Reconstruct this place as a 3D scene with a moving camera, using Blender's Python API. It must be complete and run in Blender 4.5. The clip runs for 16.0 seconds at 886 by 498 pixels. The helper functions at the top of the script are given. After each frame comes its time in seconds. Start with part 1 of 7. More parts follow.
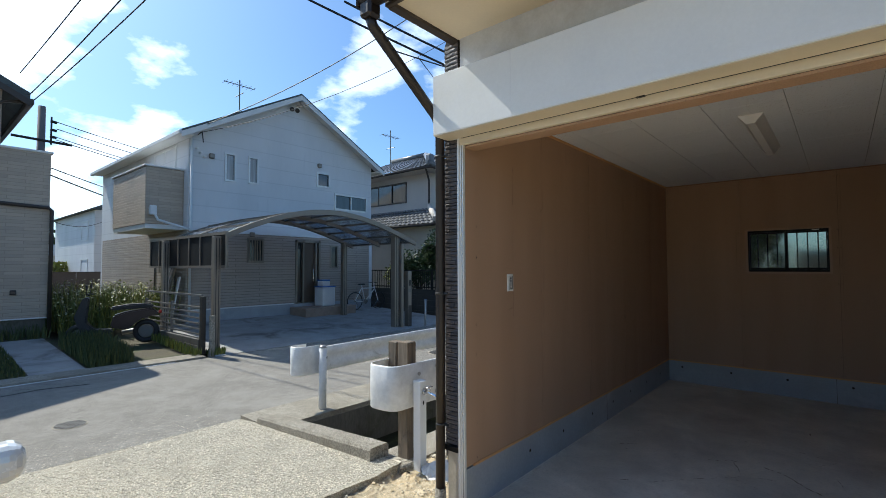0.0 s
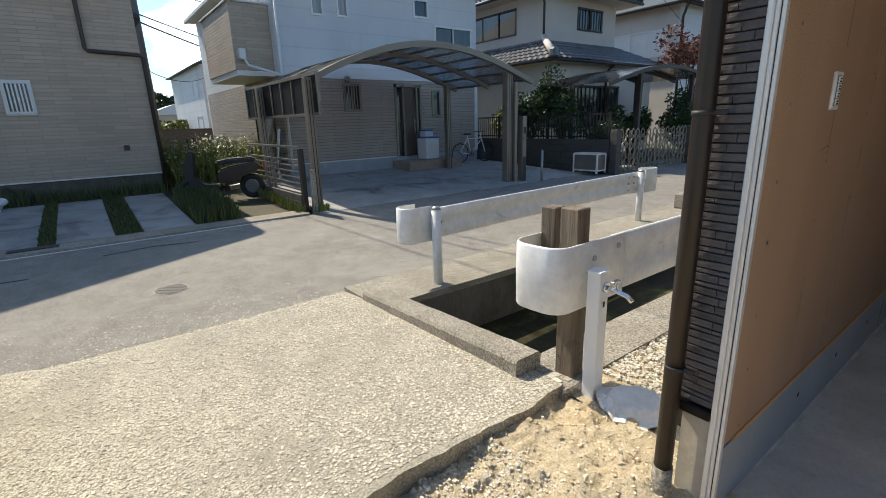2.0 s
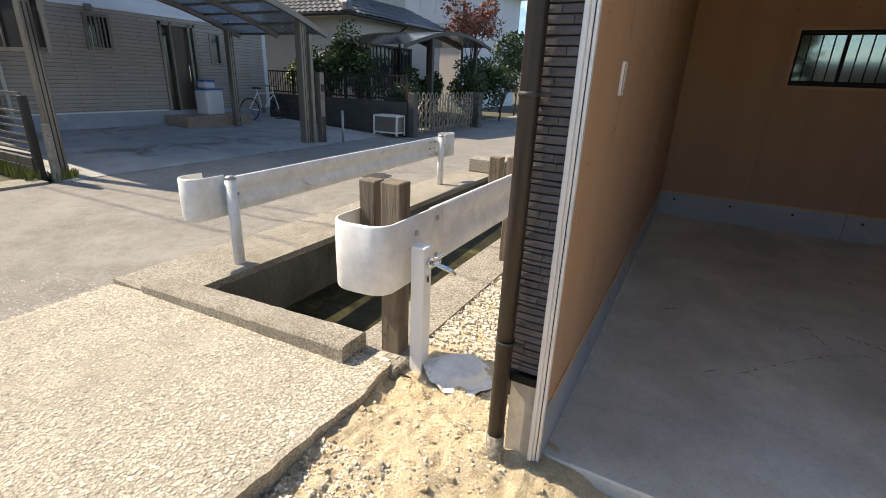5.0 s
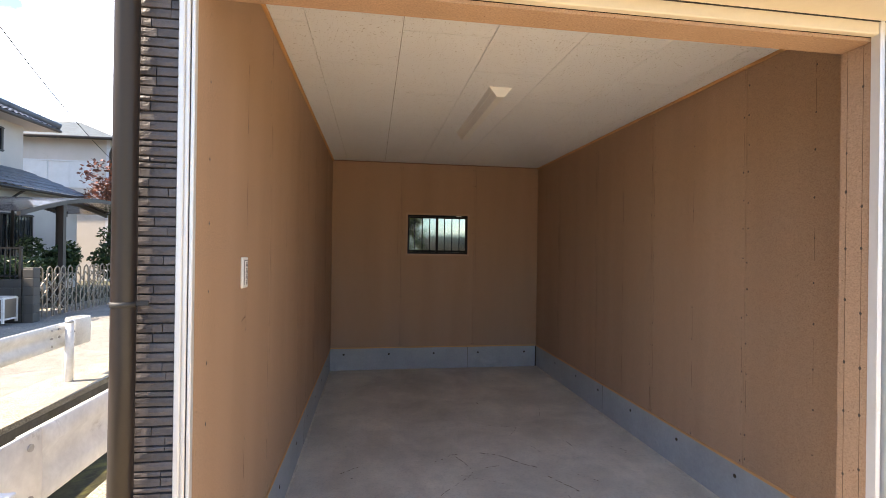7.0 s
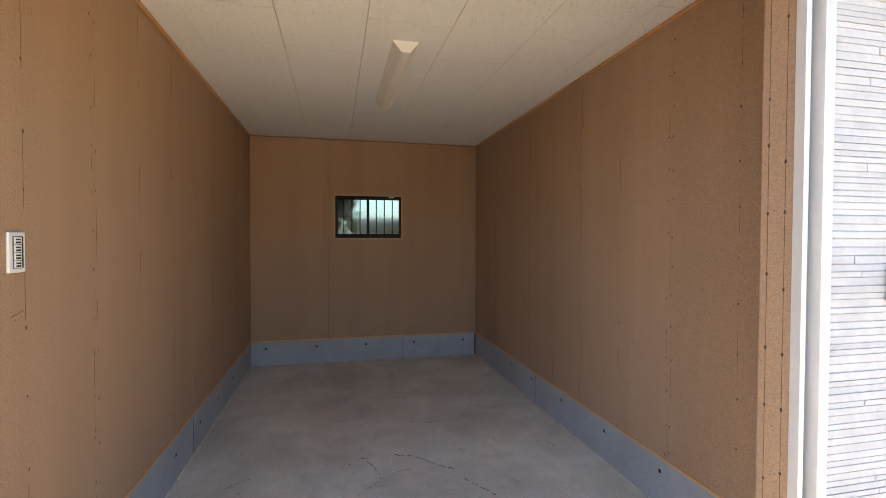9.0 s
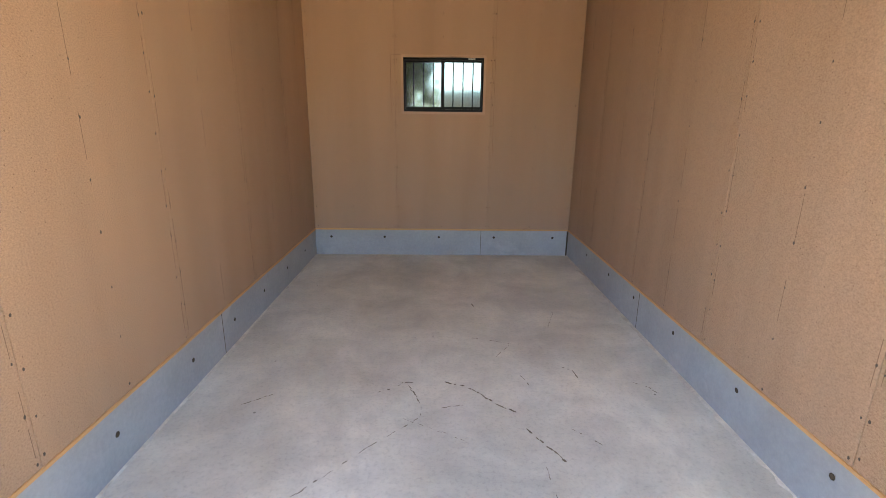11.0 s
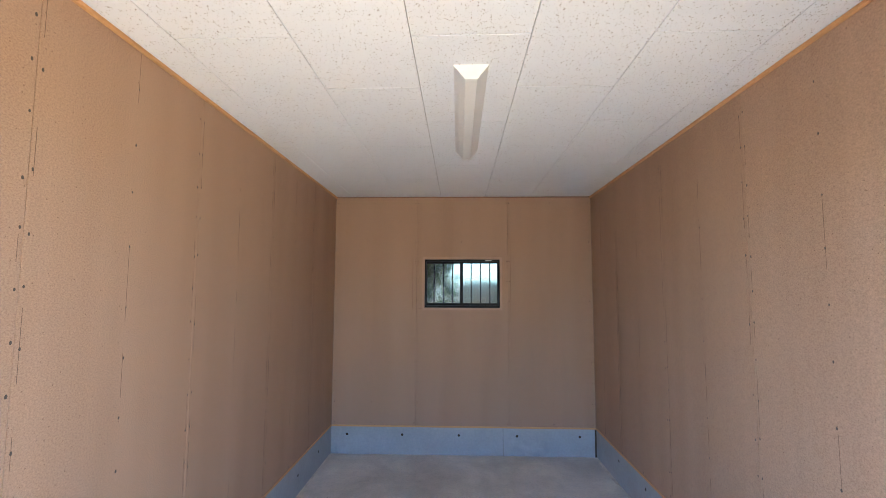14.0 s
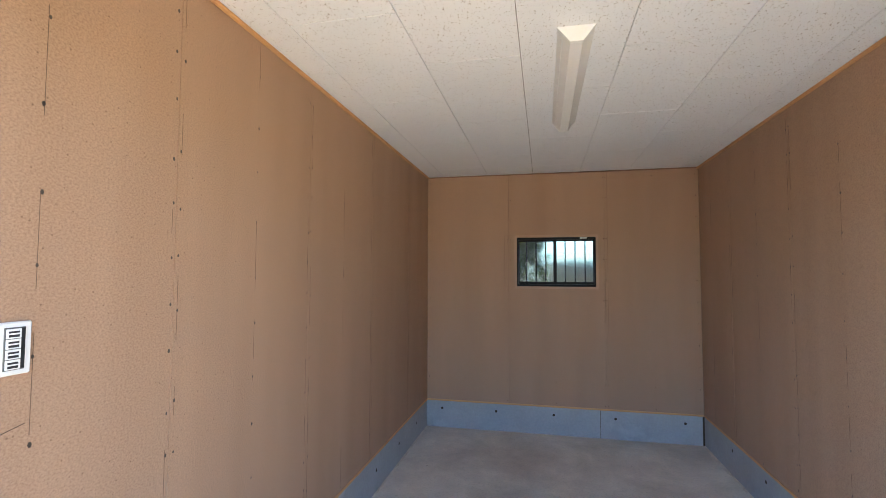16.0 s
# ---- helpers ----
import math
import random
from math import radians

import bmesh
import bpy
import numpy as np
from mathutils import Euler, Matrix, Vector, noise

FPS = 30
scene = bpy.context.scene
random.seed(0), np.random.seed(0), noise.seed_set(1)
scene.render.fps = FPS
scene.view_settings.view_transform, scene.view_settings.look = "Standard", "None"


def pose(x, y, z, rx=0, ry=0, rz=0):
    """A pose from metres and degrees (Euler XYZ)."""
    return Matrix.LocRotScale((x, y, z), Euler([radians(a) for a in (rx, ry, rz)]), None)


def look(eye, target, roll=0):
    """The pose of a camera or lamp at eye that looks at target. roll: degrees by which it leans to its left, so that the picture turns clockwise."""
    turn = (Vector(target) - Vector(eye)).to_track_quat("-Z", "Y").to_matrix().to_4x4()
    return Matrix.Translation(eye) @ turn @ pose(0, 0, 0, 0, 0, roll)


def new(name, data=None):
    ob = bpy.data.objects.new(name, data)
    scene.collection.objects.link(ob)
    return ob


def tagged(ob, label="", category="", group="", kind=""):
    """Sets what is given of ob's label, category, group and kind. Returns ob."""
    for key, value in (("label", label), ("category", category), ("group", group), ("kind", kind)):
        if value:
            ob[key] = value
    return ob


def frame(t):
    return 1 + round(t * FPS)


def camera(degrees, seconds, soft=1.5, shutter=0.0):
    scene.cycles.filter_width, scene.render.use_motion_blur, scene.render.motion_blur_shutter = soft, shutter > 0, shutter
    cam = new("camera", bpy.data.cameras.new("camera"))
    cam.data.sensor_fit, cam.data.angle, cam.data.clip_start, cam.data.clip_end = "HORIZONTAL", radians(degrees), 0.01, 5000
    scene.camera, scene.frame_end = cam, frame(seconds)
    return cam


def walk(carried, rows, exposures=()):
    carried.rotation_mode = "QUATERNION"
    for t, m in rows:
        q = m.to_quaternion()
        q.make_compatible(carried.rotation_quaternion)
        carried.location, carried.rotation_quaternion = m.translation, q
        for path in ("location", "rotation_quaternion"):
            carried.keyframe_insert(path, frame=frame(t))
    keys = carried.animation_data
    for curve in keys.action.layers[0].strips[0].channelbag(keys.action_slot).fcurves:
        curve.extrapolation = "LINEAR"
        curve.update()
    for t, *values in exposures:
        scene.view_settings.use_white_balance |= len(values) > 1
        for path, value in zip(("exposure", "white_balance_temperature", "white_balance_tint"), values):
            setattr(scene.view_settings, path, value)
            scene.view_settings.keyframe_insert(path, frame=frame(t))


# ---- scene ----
cam = camera(87.0, 16.0, soft=0.8)
PATH = [
    (0, (1.779, -1.314, 1.501), (0.482, 0.207, 1.58), -0.2),
    (0.5, (1.462, -1.091, 1.475), (-0.014, 0.256, 1.545), -0.8),
    (1, (1.151, -0.865, 1.47), (-0.485, 0.285, 1.483), -1.4),
    (1.5, (0.775, -0.689, 1.406), (-0.883, 0.408, 1.182), -1.7),
    (2, (0.496, -0.518, 1.337), (-1.042, 0.646, 0.809), -1.8),
    (2.5, (0.293, -0.423, 1.312), (-1.129, 0.756, 0.546), -1.5),
    (3, (0.18, -0.417, 1.303), (-1.135, 0.825, 0.45), -0.2),
    (3.2, (0.167, -0.424, 1.302), (-1.113, 0.837, 0.423), 0.2),
    (5.3, (0.34, -0.421, 1.398), (-0.337, 1.375, 0.835), 2.8),
    (5.5, (0.365, -0.42, 1.423), (-0.15, 1.463, 0.99), 3.1),
    (6, (0.437, -0.436, 1.489), (0.264, 1.55, 1.334), 2.7),
    (6.5, (0.485, -0.436, 1.497), (0.591, 1.561, 1.446), 1.9),
    (7, (0.502, -0.426, 1.493), (0.797, 1.552, 1.496), 0.8),
    (7.5, (0.508, -0.42, 1.493), (0.91, 1.539, 1.518), 0.5),
    (8, (0.562, -0.393, 1.475), (1.059, 1.545, 1.489), 0.3),
    (8.2, (0.637, -0.373, 1.472), (1.16, 1.558, 1.472), 0.1),
    (10.3, (1.237, 0.496, 1.37), (1.386, 2.466, 1.064), 0.5),
    (10.5, (1.262, 0.572, 1.367), (1.363, 2.531, 0.976), 0.6),
    (11, (1.251, 0.701, 1.357), (1.277, 2.629, 0.826), 0.6),
    (11.5, (1.226, 0.758, 1.358), (1.241, 2.664, 0.753), 0.7),
    (12, (1.244, 0.758, 1.36), (1.249, 2.654, 0.726), 1.1),
    (12.5, (1.255, 0.751, 1.367), (1.246, 2.654, 0.751), 1.2),
    (13, (1.253, 0.729, 1.409), (1.229, 2.691, 1.022), 0.9),
    (13.5, (1.272, 0.689, 1.544), (1.213, 2.687, 1.474), 0.5),
    (14, (1.267, 0.656, 1.616), (1.2, 2.648, 1.791), 0.2),
    (14.5, (1.265, 0.652, 1.624), (1.194, 2.632, 1.902), 0.4),
    (15, (1.261, 0.664, 1.628), (1.186, 2.636, 1.953), 0.5),
    (15.5, (1.234, 0.664, 1.6), (1.055, 2.641, 1.84), 0.2),
    (16, (1.18, 0.654, 1.567), (0.761, 2.607, 1.67), 0.2),
]
EXPOSURES = [(0.0, 0.42, 6150, 5), (1.0, 0.38, 6200, 5), (2.0, 0.56, 7000, 8), (3.2, 0.62, 7300, 10), (5.3, 1.05, 7500, 14),
             (5.5, 1.3, 7600, 16), (6.0, 2.08, 7700, 17), (7.0, 2.0, 7600, 16), (8.2, 1.93, 7600, 15), (10.3, 3.1, 7700, 12),
             (12.5, 3.58, 7800, 12), (13.5, 3.55, 6300, 9), (14.0, 3.36, 5800, 10), (14.5, 3.05, 5800, 11), (15.0, 3.02, 5600, 9), (16.0, 3.12, 6100, 9)]
walk(cam, [(t, look(eye, target, roll)) for t, eye, target, roll in PATH], EXPOSURES)

# ---- world and sun ----
SUN_ELEVATION, SUN_AZIMUTH = radians(47), radians(-101)   # azimuth clockwise from +y
world = bpy.data.worlds.new("sky_world")
scene.world = world
world.use_nodes = True
wn = world.node_tree
wn.nodes.clear()
w_out = wn.nodes.new("ShaderNodeOutputWorld")
w_bg = wn.nodes.new("ShaderNodeBackground")
w_sky = wn.nodes.new("ShaderNodeTexSky")
w_sky.sky_type, w_sky.sun_disc = "NISHITA", False
w_sky.sun_elevation, w_sky.sun_rotation = SUN_ELEVATION, SUN_AZIMUTH
w_sky.air_density, w_sky.dust_density, w_sky.ozone_density = 1.0, 1.5, 3.0
w_tc = wn.nodes.new("ShaderNodeTexCoord")
w_map = wn.nodes.new("ShaderNodeMapping")
w_map.inputs["Scale"].default_value = (1.0, 1.0, 2.1)
w_map.inputs["Location"].default_value = (0.35, 0.1, 0.2)
w_noise = wn.nodes.new("ShaderNodeTexNoise")
w_noise.inputs["Scale"].default_value, w_noise.inputs["Detail"].default_value = 4.5, 9.0
w_noise.inputs["Roughness"].default_value = 0.55
w_ramp = wn.nodes.new("ShaderNodeValToRGB")
w_ramp.color_ramp.elements[0].position, w_ramp.color_ramp.elements[1].position = 0.59, 0.68
w_mix = wn.nodes.new("ShaderNodeMix")
w_mix.data_type = "RGBA"
wn.links.new(w_tc.outputs["Generated"], w_map.inputs["Vector"])
wn.links.new(w_map.outputs["Vector"], w_noise.inputs["Vector"])
w_cover = w_noise.outputs["Fac"]
# cumulus heads over the roofs: direction, half-width, lift
for c_dir, c_wide, c_lift in (((-0.715, 0.585, 0.385), 0.095, 0.24), ((-0.622, 0.705, 0.341), 0.05, 0.20), ((-0.563, 0.777, 0.283), 0.06, 0.22),
                              ((-0.922, 0.090, 0.40), 0.12, 0.26), ((-0.966, 0.183, 0.165), 0.08, 0.18), ((-0.440, 0.850, 0.29), 0.12, 0.26),
                              ((-0.880, 0.363, 0.300), 0.035, 0.15)):
    w_far = wn.nodes.new("ShaderNodeVectorMath")
    w_far.operation = "DISTANCE"
    w_far.inputs[1].default_value = c_dir
    wn.links.new(w_tc.outputs["Generated"], w_far.inputs[0])
    w_lift = wn.nodes.new("ShaderNodeMapRange")
    w_lift.interpolation_type = "SMOOTHSTEP"
    w_lift.inputs["From Min"].default_value, w_lift.inputs["From Max"].default_value = 0.0, c_wide * 1.5
    w_lift.inputs["To Min"].default_value, w_lift.inputs["To Max"].default_value = c_lift, 0.0
    wn.links.new(w_far.outputs["Value"], w_lift.inputs["Value"])
    w_add = wn.nodes.new("ShaderNodeMath")
    wn.links.new(w_cover, w_add.inputs[0])
    wn.links.new(w_lift.outputs["Result"], w_add.inputs[1])
    w_cover = w_add.outputs["Value"]
wn.links.new(w_cover, w_ramp.inputs["Fac"])
wn.links.new(w_ramp.outputs["Color"], w_mix.inputs["Factor"])
w_tint = wn.nodes.new("ShaderNodeMix")
w_tint.data_type, w_tint.blend_type = "RGBA", "MULTIPLY"
w_tint.inputs["Factor"].default_value = 1.0
w_tint.inputs["B"].default_value = (0.72, 0.92, 1.10, 1)
wn.links.new(w_sky.outputs["Color"], w_tint.inputs["A"])
wn.links.new(w_tint.outputs["Result"], w_mix.inputs["A"])
w_cloud = wn.nodes.new("ShaderNodeMix")
w_cloud.data_type, w_cloud.blend_type = "RGBA", "ADD"
w_cloud.inputs["Factor"].default_value = 1.0
w_cloud.inputs["B"].default_value = (4.0, 4.0, 4.0, 1)
wn.links.new(w_sky.outputs["Color"], w_cloud.inputs["A"])
wn.links.new(w_cloud.outputs["Result"], w_mix.inputs["B"])
wn.links.new(w_mix.outputs["Result"], w_bg.inputs["Color"])
w_bg.inputs["Strength"].default_value = 0.12
wn.links.new(w_bg.outputs["Background"], w_out.inputs["Surface"])

sun = new("sun", bpy.data.lights.new("sun", "SUN"))
sun.data.energy, sun.data.angle, sun.data.color = 4.2, radians(0.53), (1.0, 0.94, 0.84)
sx = math.sin(SUN_AZIMUTH) * math.cos(SUN_ELEVATION)
sy = math.cos(SUN_AZIMUTH) * math.cos(SUN_ELEVATION)
sun.matrix_world = look((sx * 60, sy * 60, math.sin(SUN_ELEVATION) * 60), (0, 0, 0))


# ---- materials ----
def nodes_of(name):
    m = bpy.data.materials.new(name)
    m.use_nodes = True
    nt = m.node_tree
    return m, nt, nt.nodes["Principled BSDF"]


def link(nt, a, ao, b, bi):
    nt.links.new(a.outputs[ao], b.inputs[bi])


def tex(nt, kind, scale, stretch=None, **kw):
    n = nt.nodes.new(kind)
    tc = nt.nodes.new("ShaderNodeTexCoord")
    if stretch:
        mp = nt.nodes.new("ShaderNodeMapping")
        mp.inputs["Scale"].default_value = stretch
        link(nt, tc, "Object", mp, "Vector")
        link(nt, mp, "Vector", n, "Vector")
    else:
        link(nt, tc, "Object", n, "Vector")
    n.inputs["Scale"].default_value = scale
    for k, v in kw.items():
        n.inputs[k].default_value = v
    return n


def ramp(nt, src, out, stops):
    r = nt.nodes.new("ShaderNodeValToRGB")
    e = r.color_ramp.elements
    while len(e) < len(stops):
        e.new(0.5)
    for el, (p, c) in zip(e, stops):
        el.position = p
        el.color = (*c, 1) if len(c) == 3 else c
    link(nt, src, out, r, "Fac")
    return r


def mixc(nt, mode, fac, a, b):
    m = nt.nodes.new("ShaderNodeMix")
    m.data_type, m.blend_type = "RGBA", mode
    for sock, v in (("Factor", fac), ("A", a), ("B", b)):
        if isinstance(v, tuple) and isinstance(v[0], bpy.types.Node):
            nt.links.new(v[0].outputs[v[1]], m.inputs[sock])
        elif isinstance(v, tuple):
            m.inputs[sock].default_value = (*v, 1)
        else:
            m.inputs[sock].default_value = v
    return m


def bump(nt, bsdf, src, out, strength, dist, prev=None):
    b = nt.nodes.new("ShaderNodeBump")
    b.inputs["Strength"].default_value, b.inputs["Distance"].default_value = strength, dist
    link(nt, src, out, b, "Height")
    if prev:
        link(nt, prev, "Normal", b, "Normal")
    link(nt, b, "Normal", bsdf, "Normal")
    return b


def sc(c, k):
    return tuple(max(0.0, min(1.0, v * k)) for v in c)


def mat(name, col, rough=0.6, metal=0.0, var=0.15, scale=4.0, fine=60.0, bumps=0.15, dist=0.003, stain=None, stain_at=0.6,
        stretch=None, rnd=0.0, spec=0.5, coat=0.0):
    """Plain painted or raw surface: large blotches, fine grain, light bump, an optional stain colour, spread between objects."""
    m, nt, b = nodes_of(name)
    big = tex(nt, "ShaderNodeTexNoise", scale, stretch, Detail=5.0, Roughness=0.6)
    small = tex(nt, "ShaderNodeTexNoise", fine, stretch, Detail=4.0, Roughness=0.65)
    r1 = ramp(nt, big, "Fac", [(0.3, sc(col, 1 - var)), (0.7, sc(col, 1 + var))])
    r2 = ramp(nt, small, "Fac", [(0.3, (1 - var,) * 3), (0.7, (1.0,) * 3)])
    c = mixc(nt, "MULTIPLY", 1.0, (r1, "Color"), (r2, "Color"))
    if stain:
        st = tex(nt, "ShaderNodeTexNoise", scale * 0.6, None, Detail=8.0, Roughness=0.7, Distortion=0.6)
        r3 = ramp(nt, st, "Fac", [(stain_at, (0, 0, 0)), (stain_at + 0.14, (1, 1, 1))])
        c = mixc(nt, "MIX", (r3, "Color"), (c, "Result"), stain)
    if rnd:
        oi = nt.nodes.new("ShaderNodeObjectInfo")
        r4 = ramp(nt, oi, "Random", [(0.0, (1 - rnd,) * 3), (1.0, (1.0,) * 3)])
        c = mixc(nt, "MULTIPLY", 1.0, (c, "Result"), (r4, "Color"))
    link(nt, c, "Result", b, "Base Color")
    rr = ramp(nt, big, "Fac", [(0.3, (max(0.0, rough - 0.08),) * 3), (0.7, (min(1.0, rough + 0.08),) * 3)])
    link(nt, rr, "Color", b, "Roughness")
    b.inputs["Metallic"].default_value = metal
    b.inputs["Specular IOR Level"].default_value = spec
    b.inputs["Coat Weight"].default_value = coat
    if bumps:
        bump(nt, b, small, "Fac", bumps, dist)
    return m


def mat_lap(name, col, pitch, rough=0.6, var=0.08, depth=0.006, brick=0.0, stain=None, mortar=0.72, joint=0.05):
    """Siding with courses of the given pitch along z; brick: length of the pieces in a course."""
    m, nt, b = nodes_of(name)
    tc = nt.nodes.new("ShaderNodeTexCoord")
    sep = nt.nodes.new("ShaderNodeSeparateXYZ")
    link(nt, tc, "Object", sep, "Vector")
    add = nt.nodes.new("ShaderNodeMath")
    add.operation = "ADD"
    link(nt, sep, "X", add, 0)
    link(nt, sep, "Y", add, 1)
    com = nt.nodes.new("ShaderNodeCombineXYZ")
    link(nt, add, "Value", com, "X")
    link(nt, sep, "Z", com, "Y")
    br = nt.nodes.new("ShaderNodeTexBrick")
    link(nt, com, "Vector", br, "Vector")
    br.inputs["Scale"].default_value = 1.0
    br.inputs["Brick Width"].default_value = brick or 3.03
    br.inputs["Row Height"].default_value = pitch
    br.inputs["Mortar Size"].default_value = pitch * joint
    br.inputs["Mortar Smooth"].default_value = 0.6
    br.inputs["Color1"].default_value = (*sc(col, 1 - var), 1)
    br.inputs["Color2"].default_value = (*sc(col, 1 + var), 1)
    br.inputs["Mortar"].default_value = (*sc(col, mortar), 1)
    big = tex(nt, "ShaderNodeTexNoise", 0.9, (1, 1, 0.35), Detail=6.0, Roughness=0.6)
    r1 = ramp(nt, big, "Fac", [(0.3, (0.86, 0.86, 0.86)), (0.7, (1, 1, 1))])
    small = tex(nt, "ShaderNodeTexNoise", 45.0, (1, 1, 2.0), Detail=4.0)
    c = mixc(nt, "MULTIPLY", 1.0, (br, "Color"), (r1, "Color"))
    if stain:
        st = tex(nt, "ShaderNodeTexNoise", 2.2, (2.5, 2.5, 0.3), Detail=7.0, Roughness=0.7)
        r3 = ramp(nt, st, "Fac", [(0.58, (0, 0, 0)), (0.8, (0.7, 0.7, 0.7))])
        c = mixc(nt, "MIX", (r3, "Color"), (c, "Result"), stain)
    link(nt, c, "Result", b, "Base Color")
    b.inputs["Roughness"].default_value = rough
    inv = nt.nodes.new("ShaderNodeMath")
    inv.operation = "SUBTRACT"
    inv.inputs[0].default_value = 1.0
    link(nt, br, "Fac", inv, 1)
    b1 = bump(nt, b, inv, "Value", 0.9, depth)
    bump(nt, b, small, "Fac", 0.25, 0.003, b1)
    return m


def mat_glass(name, rough=0.0, col=(0.9, 0.95, 0.93)):
    m, nt, b = nodes_of(name)
    b.inputs["Base Color"].default_value = (*col, 1)
    b.inputs["Transmission Weight"].default_value = 1.0
    b.inputs["Roughness"].default_value = rough
    b.inputs["IOR"].default_value = 1.45
    if rough > 0.01:
        n = tex(nt, "ShaderNodeTexNoise", 120.0, None, Detail=3.0)
        bump(nt, b, n, "Fac", 0.25 if rough > 0.05 else 0.035, 0.001)
    return m


def mat_pane(name, col, rough=0.06):
    """Window pane with a dark room or drawn curtain behind it; the blue one carries a painted sky reflection."""
    m, nt, b = nodes_of(name)
    n = tex(nt, "ShaderNodeTexNoise", 1.4, (1, 6, 0.4), Detail=3.0)
    r = ramp(nt, n, "Fac", [(0.35, sc(col, 0.7)), (0.65, sc(col, 1.3))])
    link(nt, r, "Color", b, "Base Color")
    b.inputs["Roughness"].default_value = rough
    b.inputs["Specular IOR Level"].default_value = 0.9
    n2 = tex(nt, "ShaderNodeTexNoise", 2.0, None, Detail=1.0)
    bump(nt, b, n2, "Fac", 0.08, 0.01)
    return m


def mat_pebble(name, light, dark, scale, rough=0.85, blot=(0.35, 0.31, 0.25), relief=0.006, wear=0.5):
    """Worn exposed-aggregate surface: pebbles of mixed brightness in a duller paste, with broad worn patches."""
    m, nt, b = nodes_of(name)
    warp = tex(nt, "ShaderNodeTexNoise", scale * 0.5, None, Detail=2.0)
    tc = nt.nodes.new("ShaderNodeTexCoord")
    add = nt.nodes.new("ShaderNodeVectorMath")
    add.operation = "MULTIPLY_ADD"
    add.inputs[1].default_value = (1.2 / scale,) * 3
    link(nt, warp, "Color", add, 0)
    link(nt, tc, "Object", add, 2)
    v = nt.nodes.new("ShaderNodeTexVoronoi")
    v.inputs["Scale"].default_value = scale
    link(nt, add, "Vector", v, "Vector")
    v2 = nt.nodes.new("ShaderNodeTexVoronoi")
    v2.inputs["Scale"].default_value = scale * 2.3
    link(nt, add, "Vector", v2, "Vector")
    mid = tuple((p + q) / 2 for p, q in zip(light, dark))
    r1 = ramp(nt, v, "Color", [(0.15, dark), (0.5, mid), (0.85, light)])
    r2 = ramp(nt, v2, "Color", [(0.2, sc(mid, 0.75)), (0.8, sc(light, 1.02))])
    grain = mixc(nt, "MIX", 0.5, (r1, "Color"), (r2, "Color"))
    edge = ramp(nt, v, "Distance", [(0.40, (1, 1, 1)), (0.75, (0.52, 0.50, 0.46))])
    grain = mixc(nt, "MULTIPLY", 1.0, (grain, "Result"), (edge, "Color"))
    big = tex(nt, "ShaderNodeTexNoise", 0.8, None, Detail=9.0, Roughness=0.68, Distortion=0.5)
    r3 = ramp(nt, big, "Fac", [(0.45, (0, 0, 0)), (0.68, (wear,) * 3)])
    c = mixc(nt, "MIX", (r3, "Color"), (grain, "Result"), blot)
    patch = tex(nt, "ShaderNodeTexNoise", 4.5, None, Detail=7.0, Roughness=0.7)
    r4 = ramp(nt, patch, "Fac", [(0.32, (0.78, 0.77, 0.76)), (0.6, (1, 1, 1))])
    c = mixc(nt, "MULTIPLY", 1.0, (c, "Result"), (r4, "Color"))
    link(nt, c, "Result", b, "Base Color")
    b.inputs["Roughness"].default_value = rough
    b.inputs["Specular IOR Level"].default_value = 0.3
    inv = nt.nodes.new("ShaderNodeMath")
    inv.operation = "SUBTRACT"
    inv.inputs[0].default_value = 1.0
    link(nt, v, "Distance", inv, 1)
    b1 = bump(nt, b, inv, "Value", 0.6, relief)
    fine = tex(nt, "ShaderNodeTexNoise", 70.0, None, Detail=8.0, Roughness=0.75)
    bump(nt, b, fine, "Fac", 0.7, relief * 1.5, b1)
    return m


def mat_sand(name, light, dark, damp):
    """Loose sandy soil: clods, crumbs and damp patches."""
    m, nt, b = nodes_of(name)
    clod = tex(nt, "ShaderNodeTexNoise", 22.0, None, Detail=10.0, Roughness=0.72)
    crumb = tex(nt, "ShaderNodeTexNoise", 130.0, None, Detail=6.0, Roughness=0.7)
    big = tex(nt, "ShaderNodeTexNoise", 2.6, None, Detail=6.0, Roughness=0.65, Distortion=0.5)
    r1 = ramp(nt, clod, "Fac", [(0.3, dark), (0.62, light)])
    r2 = ramp(nt, crumb, "Fac", [(0.3, (0.66, 0.64, 0.6)), (0.62, (1, 1, 1))])
    c = mixc(nt, "MULTIPLY", 1.0, (r1, "Color"), (r2, "Color"))
    r3 = ramp(nt, big, "Fac", [(0.5, (0, 0, 0)), (0.68, (0.75, 0.75, 0.75))])
    c = mixc(nt, "MIX", (r3, "Color"), (c, "Result"), damp)
    link(nt, c, "Result", b, "Base Color")
    b.inputs["Roughness"].default_value = 0.95
    b.inputs["Specular IOR Level"].default_value = 0.2
    b1 = bump(nt, b, clod, "Fac", 1.0, 0.03)
    bump(nt, b, crumb, "Fac", 0.9, 0.008, b1)
    return m


